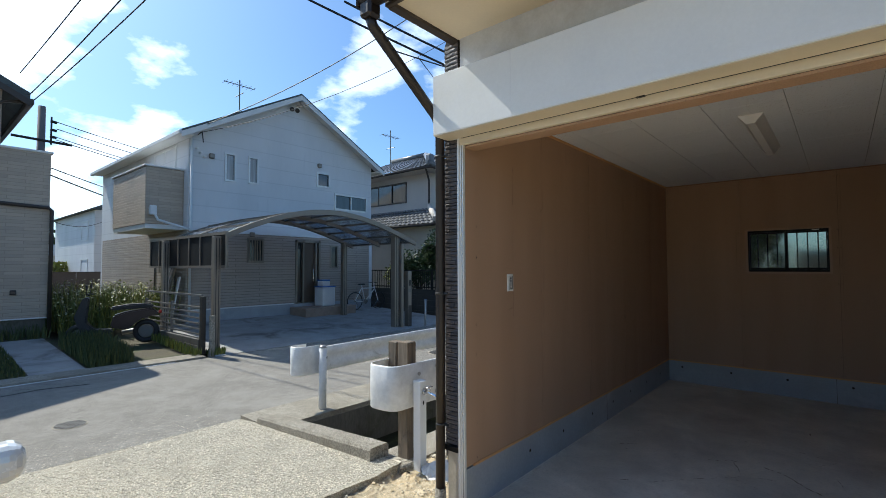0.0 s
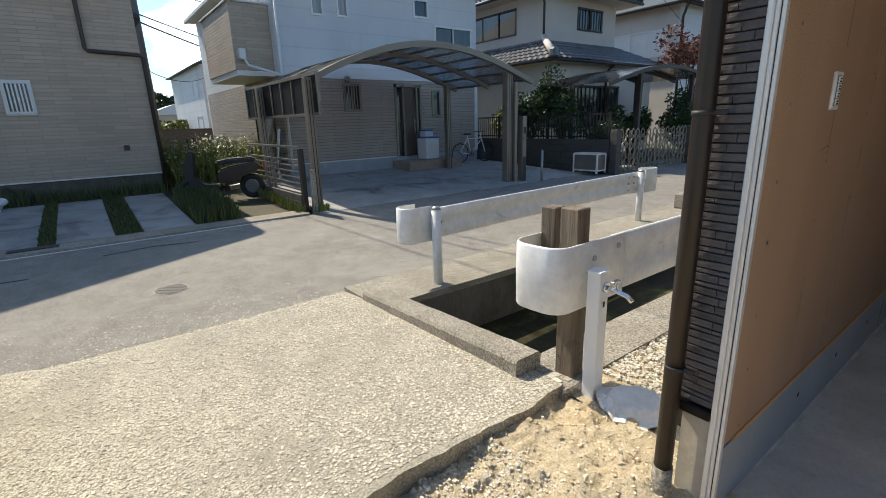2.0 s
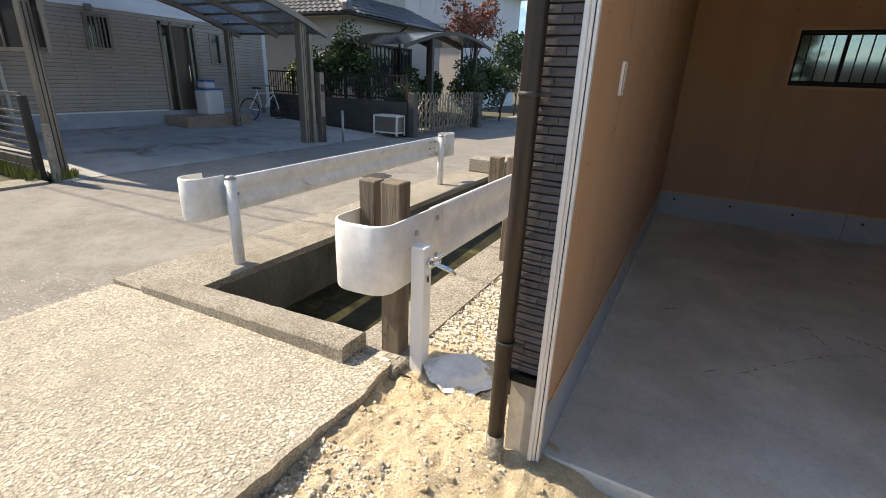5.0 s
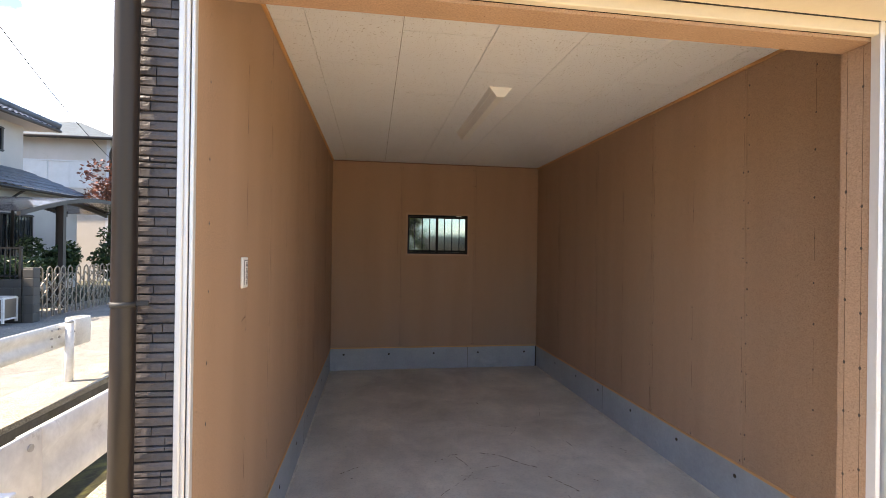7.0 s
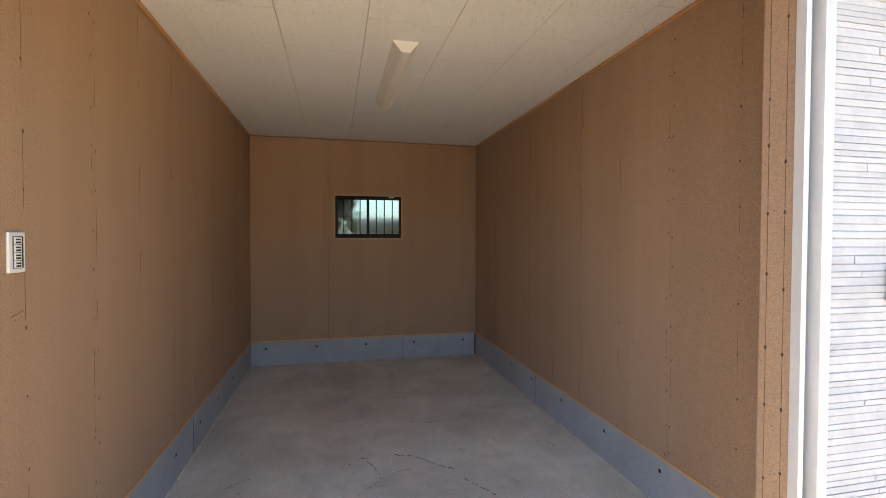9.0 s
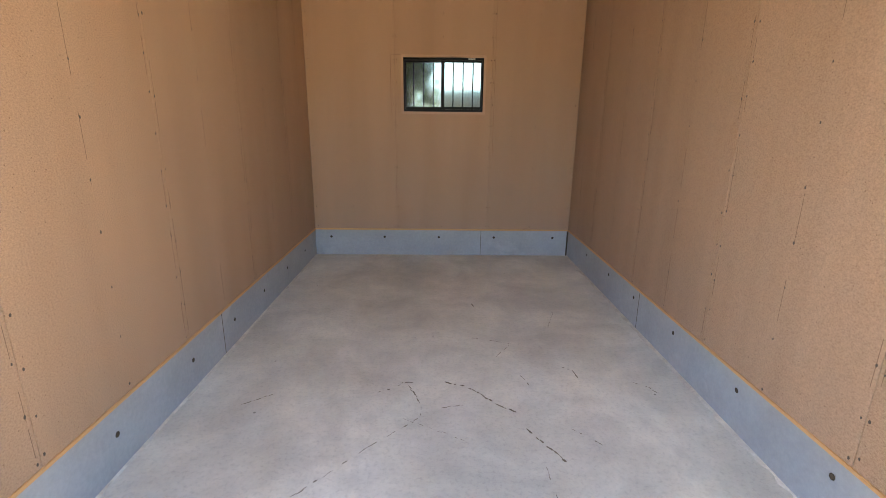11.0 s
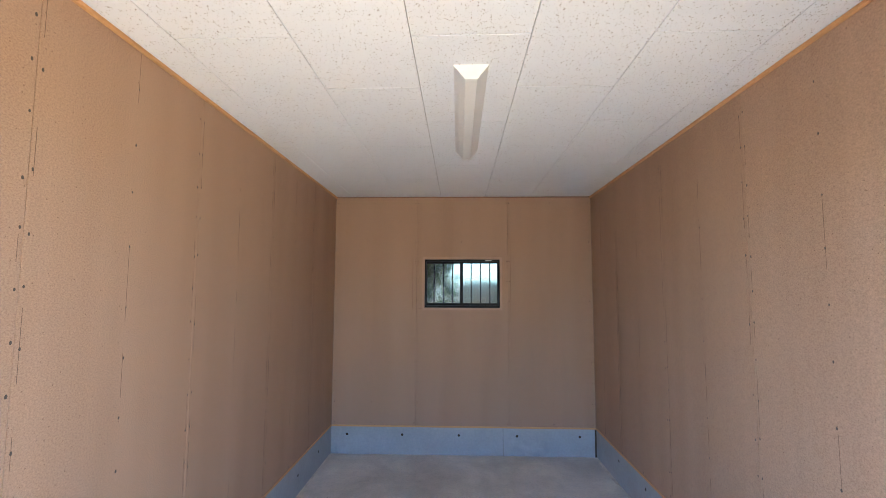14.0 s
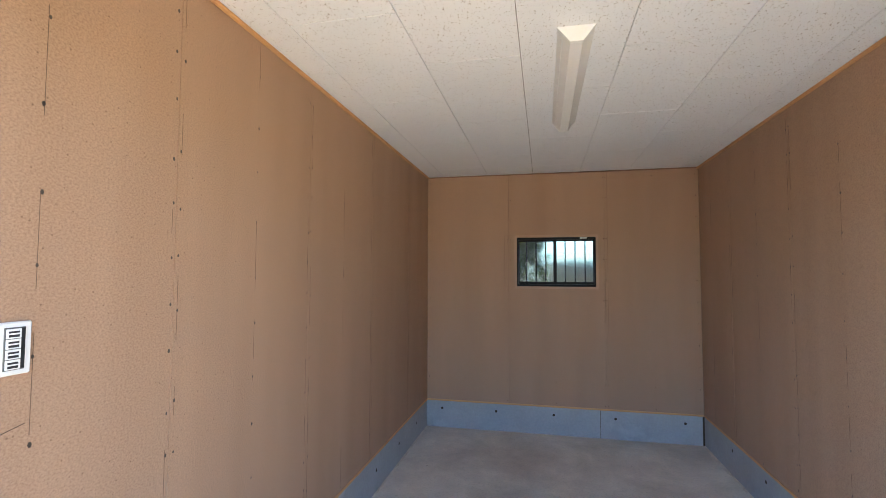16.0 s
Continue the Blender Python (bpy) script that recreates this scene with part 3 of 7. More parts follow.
def bx(x0, y0, z0, x1, y1, z1, bev=0.0, seg=1):
    return box(bm_new(), x0, y0, z0, x1, y1, z1, bev, seg)


def tb(pts, r, n=10, r1=None):
    return tube(bm_new(), pts, r, n, r1)


def shift(ob, dx, dy, dz=0.0):
    ob.matrix_basis = Matrix.Translation((dx, dy, dz)) @ ob.matrix_basis


def shared(name, mesh, m, parent):
    """A piece that shares its mesh with its like."""
    ob = new(name, mesh)
    ob.parent = parent
    ob.matrix_parent_inverse = parent.matrix_basis.inverted()
    ob.matrix_basis = m
    return ob


# ---- ground, road, ditch ----
DITCH = (-2.72, -1.22, 1.40, 60.0)
b = bm_new()
holed(b, "z", -0.45, -0.26, -400, 400, -400, 400, [(DITCH[0] - 0.02, DITCH[1] + 0.02, DITCH[2] - 0.02, DITCH[3])])
struct("ground", b, M_SOIL, "bare soil and rough grass around the plots", "ground")
struct("road", bx(-7.45, -120, -0.3, -3.38, 120, -0.2), M_ASPHALT, "narrow road of worn grey asphalt", "road")

# old concrete apron, falling gently to the road
def apron_z(x, y):
    f = max(0.0, min(1.0, (x + 3.44) / 2.59))
    return -0.195 + 0.185 * f ** 0.8 + 0.008 * noise.noise((x * 1.3, y * 1.3, 0))


b = bm_new()
nx, ny = 44, 170
grid = {}
for i in range(nx + 1):
    for j in range(ny + 1):
        x = -3.44 + (-0.85 + 3.44) * i / nx
        y = -6.0 + 7.28 * j / ny
        z = apron_z(x, y)
        xe = x
        if i == nx:
            xe = x + 0.035 * noise.noise((y * 4, 1.5, 0)) + 0.02 * noise.noise((y * 15, 3.5, 0))
        if i == 0:
            xe = x + 0.24 * noise.noise((y * 0.9, 7.5, 0)) + 0.10 * noise.noise((y * 3.7, 7.5, 0)) + 0.05 * noise.noise((y * 13, 7.5, 0))
        grid[i, j] = b.verts.new((xe, y, z))
for i in range(nx):
    for j in range(ny):
        b.faces.new((grid[i, j], grid[i + 1, j], grid[i + 1, j + 1], grid[i, j + 1])).smooth = True
for j in range(ny):
    p, q = (b.verts.new(grid[nx, k].co) for k in (j, j + 1))
    lo = [b.verts.new((v.co.x - 0.01 + 0.02 * noise.noise((v.co.y * 9, 0, 4)), v.co.y, v.co.z - 0.2)) for v in (p, q)]
    b.faces.new((p, lo[0], lo[1], q))
struct("apron", b, M_APRON, "old exposed-aggregate concrete apron with a broken edge", "pavement")

# sandy made ground in front of and beside the garage
def sand_z(x, y):
    z = -0.120 + 0.030 * noise.noise((x * 2.2, y * 2.2, 5)) + 0.030 * noise.noise((x * 7, y * 7, 2)) + 0.018 * noise.noise((x * 19, y * 19, 2)) + 0.007 * noise.noise((x * 37, y * 37, 4))
    mound = max(0.0, 1 - math.hypot((x + 0.75) / 0.65, (y - 1.05) / 0.5))
    z += 0.055 * mound ** 0.7 + 0.02 * noise.noise((x * 11, y * 11, 7)) * min(1.0, mound * 4)
    z += 0.055 * max(0.0, min(1.0, (y - 0.1) / 0.7)) * max(0.0, min(1.0, (x + 0.9) / 0.5))
    z += 0.085 * math.exp(-((x + 0.12) / 0.30) ** 2 - ((y - 1.0) / 0.26) ** 2)
    z += 0.022 * noise.turbulence((x * 12, y * 12, 3), 4, True)
    if x < -0.55 and y > 1.3:
        z -= 0.03
    return z


b = bm_new()
nx, ny = 210, 220
grid = {}
for i in range(nx + 1):
    for j in range(ny + 1):
        x = -1.0 + 6.0 * (i / nx) ** 1.7
        y = -6.0 + 7.6 * (1 - (1 - j / ny) ** 1.7)
        grid[i, j] = b.verts.new((x, y, sand_z(x, y)))
for i in range(nx):
    for j in range(ny):
        b.faces.new((grid[i, j], grid[i + 1, j], grid[i + 1, j + 1], grid[i, j + 1])).smooth = True
struct("sandy_ground", b, M_SAND, "loose yellow sandy soil in front of the garage", "ground")

# unseen pale ground, added as a reflector that brightens the garage interior
b = bm_new()
box(b, -3.4, -18.0, -0.3, 12.0, -6.0, -0.12)
box(b, 5.0, -6.0, -0.3, 12.0, 0.97, -0.12)
struct("yard", b, M_SAND, "unseen pale sandy yard, added to bounce sunlight into the garage", "ground")

# gravel bed between ditch and garage
b = bm_new()
grid = {}
for i in range(15):
    for j in range(121):
        x, y = -0.93 + 0.80 * i / 14, 1.3 + 9.0 * j / 120
        grid[i, j] = b.verts.new((x, y, -0.075 + 0.012 * noise.noise((x * 9, y * 9, 1))))
for i in range(14):
    for j in range(120):
        b.faces.new((grid[i, j], grid[i + 1, j], grid[i + 1, j + 1], grid[i, j + 1])).smooth = True
struct("gravel_bed", b, M_SAND, "bed of pale gravel along the garage wall", "ground")

# ditch
b = bm_new()
box(b, DITCH[0] - 0.66, DITCH[2] + 0.0, -1.3, DITCH[0], DITCH[3], -0.14)
struct("ditch_wall_far", b, M_CONC, "weathered concrete ditch wall along the road", "ditch wall")
b = bm_new()
box(b, DITCH[1], DITCH[2], -1.3, DITCH[1] + 0.34, DITCH[3], -0.055)
struct("ditch_wall_near", b, M_CONC, "weathered concrete ditch wall beside the gravel", "ditch wall")
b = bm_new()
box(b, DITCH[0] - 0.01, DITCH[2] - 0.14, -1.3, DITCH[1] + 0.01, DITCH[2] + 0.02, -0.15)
struct("ditch_wall_end", b, M_CONC_DARK, "dark concrete end wall of the ditch", "ditch wall")
# thin sheets, darker than the concrete, from just below the rim down
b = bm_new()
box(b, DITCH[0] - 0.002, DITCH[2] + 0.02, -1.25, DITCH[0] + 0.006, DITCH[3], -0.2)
struct("ditch_lining", b, M_CONC_DARK, "thin dark sheet with mossy blotches over the ditch wall", "ditch wall")
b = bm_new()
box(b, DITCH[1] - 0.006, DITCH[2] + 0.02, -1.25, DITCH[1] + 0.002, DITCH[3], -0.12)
struct("ditch_lining_near", b, M_CONC_DARK, "thin dark sheet with mossy blotches over the ditch wall", "ditch wall")
struct("water", bx(DITCH[0], DITCH[2], -0.95, DITCH[1], DITCH[3], -0.64), M_WATER, "shallow dark water in the ditch", "water")
b = bm_new()
rng = random.Random(5)
for k in range(70):
    y = 1.8 + k * 0.22 + rng.random() * 0.2
    rock(b, (DITCH[1] - 0.12 - 0.16 * rng.random(), y, -0.635), 0.12 + 0.1 * rng.random(), 0.2, 0.05 + 0.04 * rng.random(), rng)
tagged(part("moss", b, M_MOSS, None), "yellow-green moss on the ditch bed", "moss", kind="stuff")

struct("ditch_corner", bx(-3.385, 1.24, -0.32, -2.975, 1.402, -0.142), M_CONC, "concrete corner between road and kerb", "slab")

# kerb at the end of the ditch
b = bm_new()
n_k = 26
ringv = []
for k in range(n_k + 1):
    f = k / n_k
    x = -2.98 + 1.895 * f
    z = -0.075 + 0.15 * f + 0.006 * noise.noise((x * 9, 0, 0))
    y0 = 1.222 - 0.072 * f + 0.006 * noise.noise((x * 7, 3, 0))
    w = 0.2
    ringv.append([b.verts.new(p) for p in ((x, y0, -0.32), (x, y0, z - 0.018), (x, y0 + 0.018, z), (x, y0 + w - 0.018, z), (x, y0 + w, z - 0.018), (x, y0 + w, -0.32))])
for p, q in zip(ringv, ringv[1:]):
    for k in range(5):
        b.faces.new((p[k], q[k], q[k + 1], p[k + 1]))
b.faces.new(ringv[0][::-1])
b.faces.new(ringv[-1])
bmesh.ops.recalc_face_normals(b, faces=b.faces)
struct("kerb", b, M_CONC, "low weathered concrete kerb closing the ditch", "kerb")
b = bm_new()
box(b, -1.13, 1.24, -0.3, -0.83, 1.53, -0.03, 0.012)
struct("ditch_corner_slab", b, M_CONC, "broken concrete slab at the ditch corner", "slab")

# ---- plots across the road ----
def ramp_slab(name, x0, x1, y0, y1, z0, z1, material, label, category):
    bb = bm_new()
    prism(bb, [(x0, z0), (x1, z1), (x1, -0.4), (x0, -0.4)], "y", y0, y1)
    return struct(name, bb, material, label, category)


def plot_z(x):
    return -0.18 + 0.05 * (-7.9 - x)


ramp_slab("gutter_kerb", -7.44, -7.86, -60, 2.55, -0.165, -0.16, M_CONC, "flat concrete gutter along the road edge", "kerb")
ramp_slab("carport_floor", -7.44, -11.83, 2.75, 10.6, -0.19, 0.02, M_DRIVE, "stained concrete carport floor", "pavement")
ramp_slab("side_yard", -7.86, -19, -30, 2.75, -0.2, -0.0, M_SOIL, "weedy earth between two houses", "ground")
ramp_slab("neighbour_yard", -7.9, -30, 10.6, 60, -0.19, 0.02, M_SOIL, "earth yard behind the wall", "ground")
ramp_slab("road_margin", -7.44, -7.9, 10.6, 60, -0.185, -0.18, M_CONC, "concrete margin of the road", "kerb")
for y0, y1 in ((-1.85, -1.2), (-1.0, -0.3), (0.08, 0.80), (-3.4, -2.4)):
    ramp_slab("drive_strip", -7.9, -11.4, y0, y1, -0.165, 0.0, M_DRIVE, "pale concrete wheel strip in the grass", "pavement")

# ---- garage shell ----
W, YB, YF, H, P = 2.61, 5.4, 1.06, 2.572, 0.275
floor = struct("floor", bx(0.0, YF, -0.16, W, YB, 0.0), M_FLOOR, "smooth grey trowelled concrete garage floor", "floor")
b = bm_new()
holed(b, "x", -0.15, -0.0125, 0.985, YB + 0.12, P, 3.0)
wall_left = struct("wall_left", b, M_SEAM, "timber-framed garage side wall lined with fibre board", "wall")
b = bm_new()
holed(b, "x", W + 0.0125, W + 0.15, 1.09, YB + 0.12, P, 3.0)
wall_right = struct("wall_right", b, M_SEAM, "timber-framed garage side wall lined with fibre board", "wall")
WIN = (0.921, 1.683, 1.437, 1.926)
b = bm_new()
holed(b, "y", YB + 0.0125, YB + 0.12, -0.0125, W + 0.0125, P, 3.0, [WIN])
wall_back = struct("wall_back", b, M_SEAM, "garage back wall lined with fibre board around a small window", "wall")
b = bm_new()
OPEN_R, OPEN_T = 2.238, 2.25
box(b, OPEN_R + 0.012, 0.985, 0.0, 9.0, 1.078, 3.0)
wall_front = struct("wall_front", b, M_SEAM, "front wall beside the garage opening", "wall")
wall_over = struct("wall_over_opening", bx(-0.0, 0.985, OPEN_T + 0.02, OPEN_R + 0.012, 1.078, 3.0), M_SEAM, "wall above the garage opening", "wall")
struct("wall_house_side", bx(8.9, 1.08, -0.3, 9.0, 9.0, 3.0), M_LIGHT_BRICK, "far side wall of the house", "wall")
struct("wall_house_back", bx(W + 0.15, 8.9, -0.3, 8.9, 9.0, 3.0), M_LIGHT_BRICK, "back wall of the house", "wall")

part("siding_backing", bx(2.309, 0.9815, P + 0.03, 4.2, 0.985, 2.95), M_LIGHT_BRICK, wall_front, "grey joints behind the siding strips")
# concrete plinths
def plinth(name, lo, hi, joint=None):
    return struct(name, bx(*lo, *hi), M_PLINTH, "blue-grey cast concrete plinth with form-tie holes", "plinth")


pl_left = plinth("plinth_left", (-0.13, 0.985, -0.3), (0.0, YB, P - 0.012))
pl_right = plinth("plinth_right", (W, 1.09, -0.3), (W + 0.14, YB, P - 0.012))
pl_back = plinth("plinth_back", (-0.13, YB, -0.3), (W + 0.14, YB + 0.13, P - 0.012))
pl_nib = plinth("plinth_front", (OPEN_R + 0.02, 0.99, -0.3), (9.0, 1.09, P - 0.012))

# form-tie holes and joints
def tie_hole(parent, c, axis):
    """A shallow conical hole with its plug ring."""
    bb = bm_new()
    n = 14
    rings = []
    for r, d in ((0.0125, 0.0015), (0.0115, 0.002), (0.0085, 0.0012), (0.004, 0.0008)):
        ring = []
        for k in range(n):
            a = 2 * math.pi * k / n
            u, v = math.cos(a) * r, math.sin(a) * r
            if axis[0]:
                ring.append(bb.verts.new((c[0] + axis[0] * d, c[1] + u, c[2] + v)))
            else:
                ring.append(bb.verts.new((c[0] + u, c[1] + axis[1] * d, c[2] + v)))
        rings.append(ring)
    for p, q in zip(rings, rings[1:]):
        for k in range(n):
            bb.faces.new((p[k], p[(k + 1) % n], q[(k + 1) % n], q[k]))
    bb.faces.new(rings[-1])
    part("tie_hole", bb, M_SEAM, parent, "dark form-tie hole")


for y in (1.75, 2.29, 2.88, 3.39, 3.9, 4.44, 4.98):
    tie_hole(pl_left, (0, y, 0.155), (1, 0))
for y in (1.48, 2.02, 2.55, 3.14, 3.70, 4.19, 4.75):
    tie_hole(pl_right, (W, y, 0.195), (-1, 0))
for x in (0.16, 0.71, 1.27, 1.84, 2.45):
    tie_hole(pl_back, (x, YB, 0.19), (0, -1))
part("form_joint", bx(1.702, YB - 0.0012, 0.0, 1.706, YB, P - 0.013), M_DIRT, pl_back)
part("form_joint", bx(W - 0.0012, 3.615, 0.0, W, 3.619, P - 0.013), M_DIRT, pl_right)
part("form_joint", bx(0, 3.23, 0.0, 0.0012, 3.234, P - 0.013), M_DIRT, pl_left)
b = bm_new()
box(b, W - 0.014, YB - 0.008, 0.0, W, YB, P - 0.013)
part("corner_fillet", b, M_SEAM, pl_back, "dark gap at the corner")

# fibre boards, one object each
JY = [1.082, 1.965, 2.862, 3.77, 4.68, YB]
for y0, y1 in zip([0.986] + JY[1:-1], JY[1:]):
    part("board", bx(-0.0125, y0 + 0.0012, P, 0.0, y1 - 0.0012, H, 0.0008), M_BOARD, wall_left)
for y0, y1 in zip([1.082] + JY[1:-1], JY[1:]):
    part("board", bx(W, y0 + 0.0012, P, W + 0.0125, y1 - 0.0012, H, 0.0008), M_BOARD, wall_right)
BXJ = [0.0, 0.84, 1.765, W]
for x0, x1 in zip(BXJ, BXJ[1:]):
    b = bm_new()
    holed(b, "y", YB, YB + 0.0125, x0 + 0.001, x1 - 0.001, P, H, [WIN])
    part("board", b, M_BOARD, wall_back)
part("board", bx(OPEN_R + 0.012, 1.078, P, W, 1.09, H), M_BOARD, wall_front)
part("board", bx(0.0, 1.078, OPEN_T + 0.02, OPEN_R + 0.012, 1.09, H), M_BOARD, wall_over)

# nails in their rows
def nails(parent, pts, axis):
    bb = bm_new()
    rg = random.Random(len(pts))
    for p in pts:
        if rg.random() < 0.08:
            continue
        r = 0.0036 + 0.0018 * rg.random()
        c = Vector(p)
        ring = []
        for k in range(6):
            a = math.pi * k / 3
            u, v = math.cos(a) * r, math.sin(a) * r * 1.4
            ring.append(bb.verts.new(c + (Vector((axis * 0.0008, u, v)) if abs(axis) == 1 else Vector((u, axis * 0.0004, v)))))
        top = bb.verts.new(c + (Vector((axis * 0.0016, 0, 0)) if abs(axis) == 1 else Vector((0, axis * 0.0008, 0))))
        for k in range(6):
            bb.faces.new((ring[k], ring[(k + 1) % 6], top))
    ob = part("nails", bb, M_NAIL, parent, "rows of small dark nail heads")
    ob["kind"] = "stuff"


rg = random.Random(3)
def rows(ys, x, axis):
    out = []
    for y, dbl in ys:
        offs = (-0.016, 0.016) if dbl else (0.0,)
        for o in offs:
            z = P + 0.03
            while z < H - 0.02:
                out.append((x, y + o + rg.uniform(-0.004, 0.004), z + rg.uniform(-0.02, 0.02)))
                z += 0.165 if dbl else 0.21
    return out


studs = [(1.54, 0), (1.965, 1), (2.405, 0), (2.862, 1), (3.29, 0), (3.77, 1), (4.22, 0), (4.68, 1), (5.1, 0)]
nails(wall_left, rows([(1.10, 0)] + studs, 0.0, 1), 1)
nails(wall_right, rows([(1.10, 0)] + studs, W, -1), -1)
bp = []
for x in (0.03, 0.4, 0.825, 0.857, 1.3, 1.75, 1.78, 2.2, 2.58):
    z = P + 0.03
    while z < H:
        if not (WIN[0] - 0.05 < x < WIN[1] + 0.05 and WIN[2] - 0.05 < z < WIN[3] + 0.05):
            bp.append((x + rg.uniform(-0.004, 0.004), YB, z))
        z += 0.2
nails(wall_back, bp, -2)
# faint pencil and chalk lines along the studs
def stud_lines(parent, x, axis, seed):
    bb = bm_new()
    r2 = random.Random(seed)
    for y, dbl in studs:
        for o in ((-0.016, 0.016) if dbl else (0.0,)):
            z = P + 0.05
            while z < H - 0.1:
                ln = r2.uniform(0.05, 0.3)
                if r2.random() < (0.55 if y < 2.1 else 0.6):
                    box(bb, x, y + o - 0.0007, z, x + axis * 0.0006, y + o + 0.0007, min(H - 0.02, z + ln))
                z += ln + r2.uniform(0.02, 0.2)
    ob = part("stud_line", bb, M_SCORE, parent, "broken dark score lines along the studs")
    ob["kind"] = "stuff"


stud_lines(wall_left, 0.0, 1, 1)
stud_lines(wall_right, W, -1, 2)
b = bm_new()
box(b, 0.80, YB - 0.0008, 1.43, 0.802, YB, 1.95)
box(b, 0.80, YB - 0.0008, 1.947, 0.905, YB, 1.9485)
box(b, 0.80, YB - 0.0008, 1.43, 0.905, YB, 1.4315)
box(b, 1.79, YB - 0.0008, 1.0, 1.7915, YB, H)
part("score_line", b, M_SCORE, wall_back)
# loose splinter lines under the switch
b = bm_new()
tube(b, [(0.0008, 1.47, 1.203), (0.0008, 1.53, 1.216)], 0.0008, 5)
part("scratch", b, M_SEAM, wall_left)

# crumbly cement smear where the slab meets the plinths
for xa, sgn, seed in ((W - 0.0005, -1, 3), (0.0005, 1, 8)):
    b = bm_new()
    prev = None
    for k in range(241):
        y = 1.15 + (YB - 1.17) * k / 240
        wd = (0.022 if sgn < 0 else 0.012) * max(0.15, 1 + 1.3 * noise.noise((y * 2.5, seed, 0)) + 0.9 * noise.noise((y * 17, seed, 0)))
        cur = [b.verts.new((xa, y, 0.007)), b.verts.new((xa + sgn * wd * 0.6, y, 0.004 + 0.002 * noise.noise((y * 30, 0, 1)))), b.verts.new((xa + sgn * wd, y, -0.001))]
        if prev:
            for m_i in range(2):
                b.faces.new((prev[m_i], prev[m_i + 1], cur[m_i + 1], cur[m_i]))
        prev = cur
    bmesh.ops.recalc_face_normals(b, faces=b.faces)
    part("cement_smear", b, M_SMEAR, floor, "pale crumbly cement along the plinth")

# timber strips over the plinth and round the ceiling
def trim(name, lo, hi, mt=None):
    return struct(name, bx(*lo, *hi, 0.002), mt or M_WOOD_TRIM, "thin raw pine strip, darkened for shade on the back wall", "trim")


trim("baseboard_left", (-0.01, YF, P - 0.012), (0.006, YB, P + 0.004))
trim("baseboard_right", (W - 0.006, 1.09, P - 0.012), (W + 0.01, YB, P + 0.004))
trim("baseboard_back", (0.006, YB - 0.006, P - 0.012), (W - 0.006, YB + 0.01, P + 0.004))
trim("cornice_left", (0.0, 1.09, H - 0.018), (0.016, YB, H - 0.002))
trim("cornice_right", (W - 0.016, 1.09, H - 0.018), (W, YB, H - 0.002))
# dark door-wood colour on this strip paints the shadow gap under the ceiling
trim("cornice_back", (0.016, YB - 0.010, H - 0.012), (W - 0.016, YB, H - 0.002), M_WOOD_DOOR)

# ceiling boards 455 x 910 in broken bond, with open joints
b = bm_new()
xs = [0.0, 0.175, 0.63, 1.085, 1.54, 1.995, 2.45, W]
for c_i, (x0, x1) in enumerate(zip(xs, xs[1:])):
    y = 2.335 - 2 * 0.91 if c_i % 2 else 2.79 - 2 * 0.91
    ys = [1.085]
    while y < YB:
        if y > 1.1:
            ys.append(y)
        y += 0.91
    ys.append(YB)
    for y0, y1 in zip(ys, ys[1:]):
        box(b, x0 + 0.0014, y0 + 0.0026, H, x1 - 0.0014, y1 - 0.0022, H + 0.0095, 0.0012)
ceiling = struct("ceiling", b, M_CEIL, "white fissured ceiling boards in broken bond", "ceiling")

struct("ceiling_backing", bx(-0.01, 1.08, H + 0.0105, W + 0.01, YB + 0.01, H + 0.03), M_SEAM, "dark battens behind the ceiling boards", "ceiling")

# sloping lip of the slab under the shutter
b = bm_new()
prism(b, [(1.040, -0.3), (1.040, 0.012), (1.046, 0.020), (1.35, 0.0015), (1.35, -0.02)], "x", 0.0005, OPEN_R + 0.015)
struct("threshold", b, M_FLOOR, "sloping concrete lip of the garage floor", "threshold")

# opening: fibre-board reveal, header, steel guides
reveal_r = struct("reveal_right", bx(OPEN_R, 0.985, 0.0, OPEN_R + 0.012, 1.094, OPEN_T), M_BOARD, "fibre-board reveal of the garage opening", "trim")
reveal_t = struct("reveal_top", bx(0.0, 0.985, OPEN_T, OPEN_R + 0.012, 1.094, OPEN_T + 0.0125), M_BOARD, "fibre-board lining over the garage opening", "trim")
b = bm_new()
box(b, OPEN_R - 0.0009, 1.012, 0.02, OPEN_R, 1.0132, OPEN_T)
box(b, OPEN_R - 0.0009, 1.069, 0.02, OPEN_R, 1.0702, OPEN_T)
part("score_line", b, M_SCORE, reveal_r)
pp = []
for yy in (1.0126, 1.0696):
    z = 0.1
    while z < OPEN_T:
        pp.append((OPEN_R, yy, z + rg.uniform(-0.03, 0.03)))
        z += 0.2
nails(reveal_r, pp, -1)
b = bm_new()
box(b, -0.036, 0.95, 0.045, -0.020, 0.984, 2.31, 0.003)
guide_l = struct("shutter_guide_left", b, M_ALU_WHITE, "pale aluminium shutter guide rail", "guide rail")
part("guide_flange", bx(-0.020, 0.958, 0.045, -0.009, 0.984, 2.31, 0.002), M_ALU_WHITE, guide_l)
part("guide_flange", bx(-0.006, 0.962, 0.045, 0.004, 0.984, 2.31, 0.002), M_ALU_WHITE, guide_l)
part("guide_slot", bx(-0.0095, 0.965, 0.045, -0.0055, 0.984, 2.31), M_BLACK, guide_l)
b = bm_new()
box(b, 2.231, 0.95, 0.045, 2.25, 0.984, 2.31, 0.002)
guide_r = struct("shutter_guide_right", b, M_ALU_WHITE, "pale aluminium shutter guide rail", "guide rail")
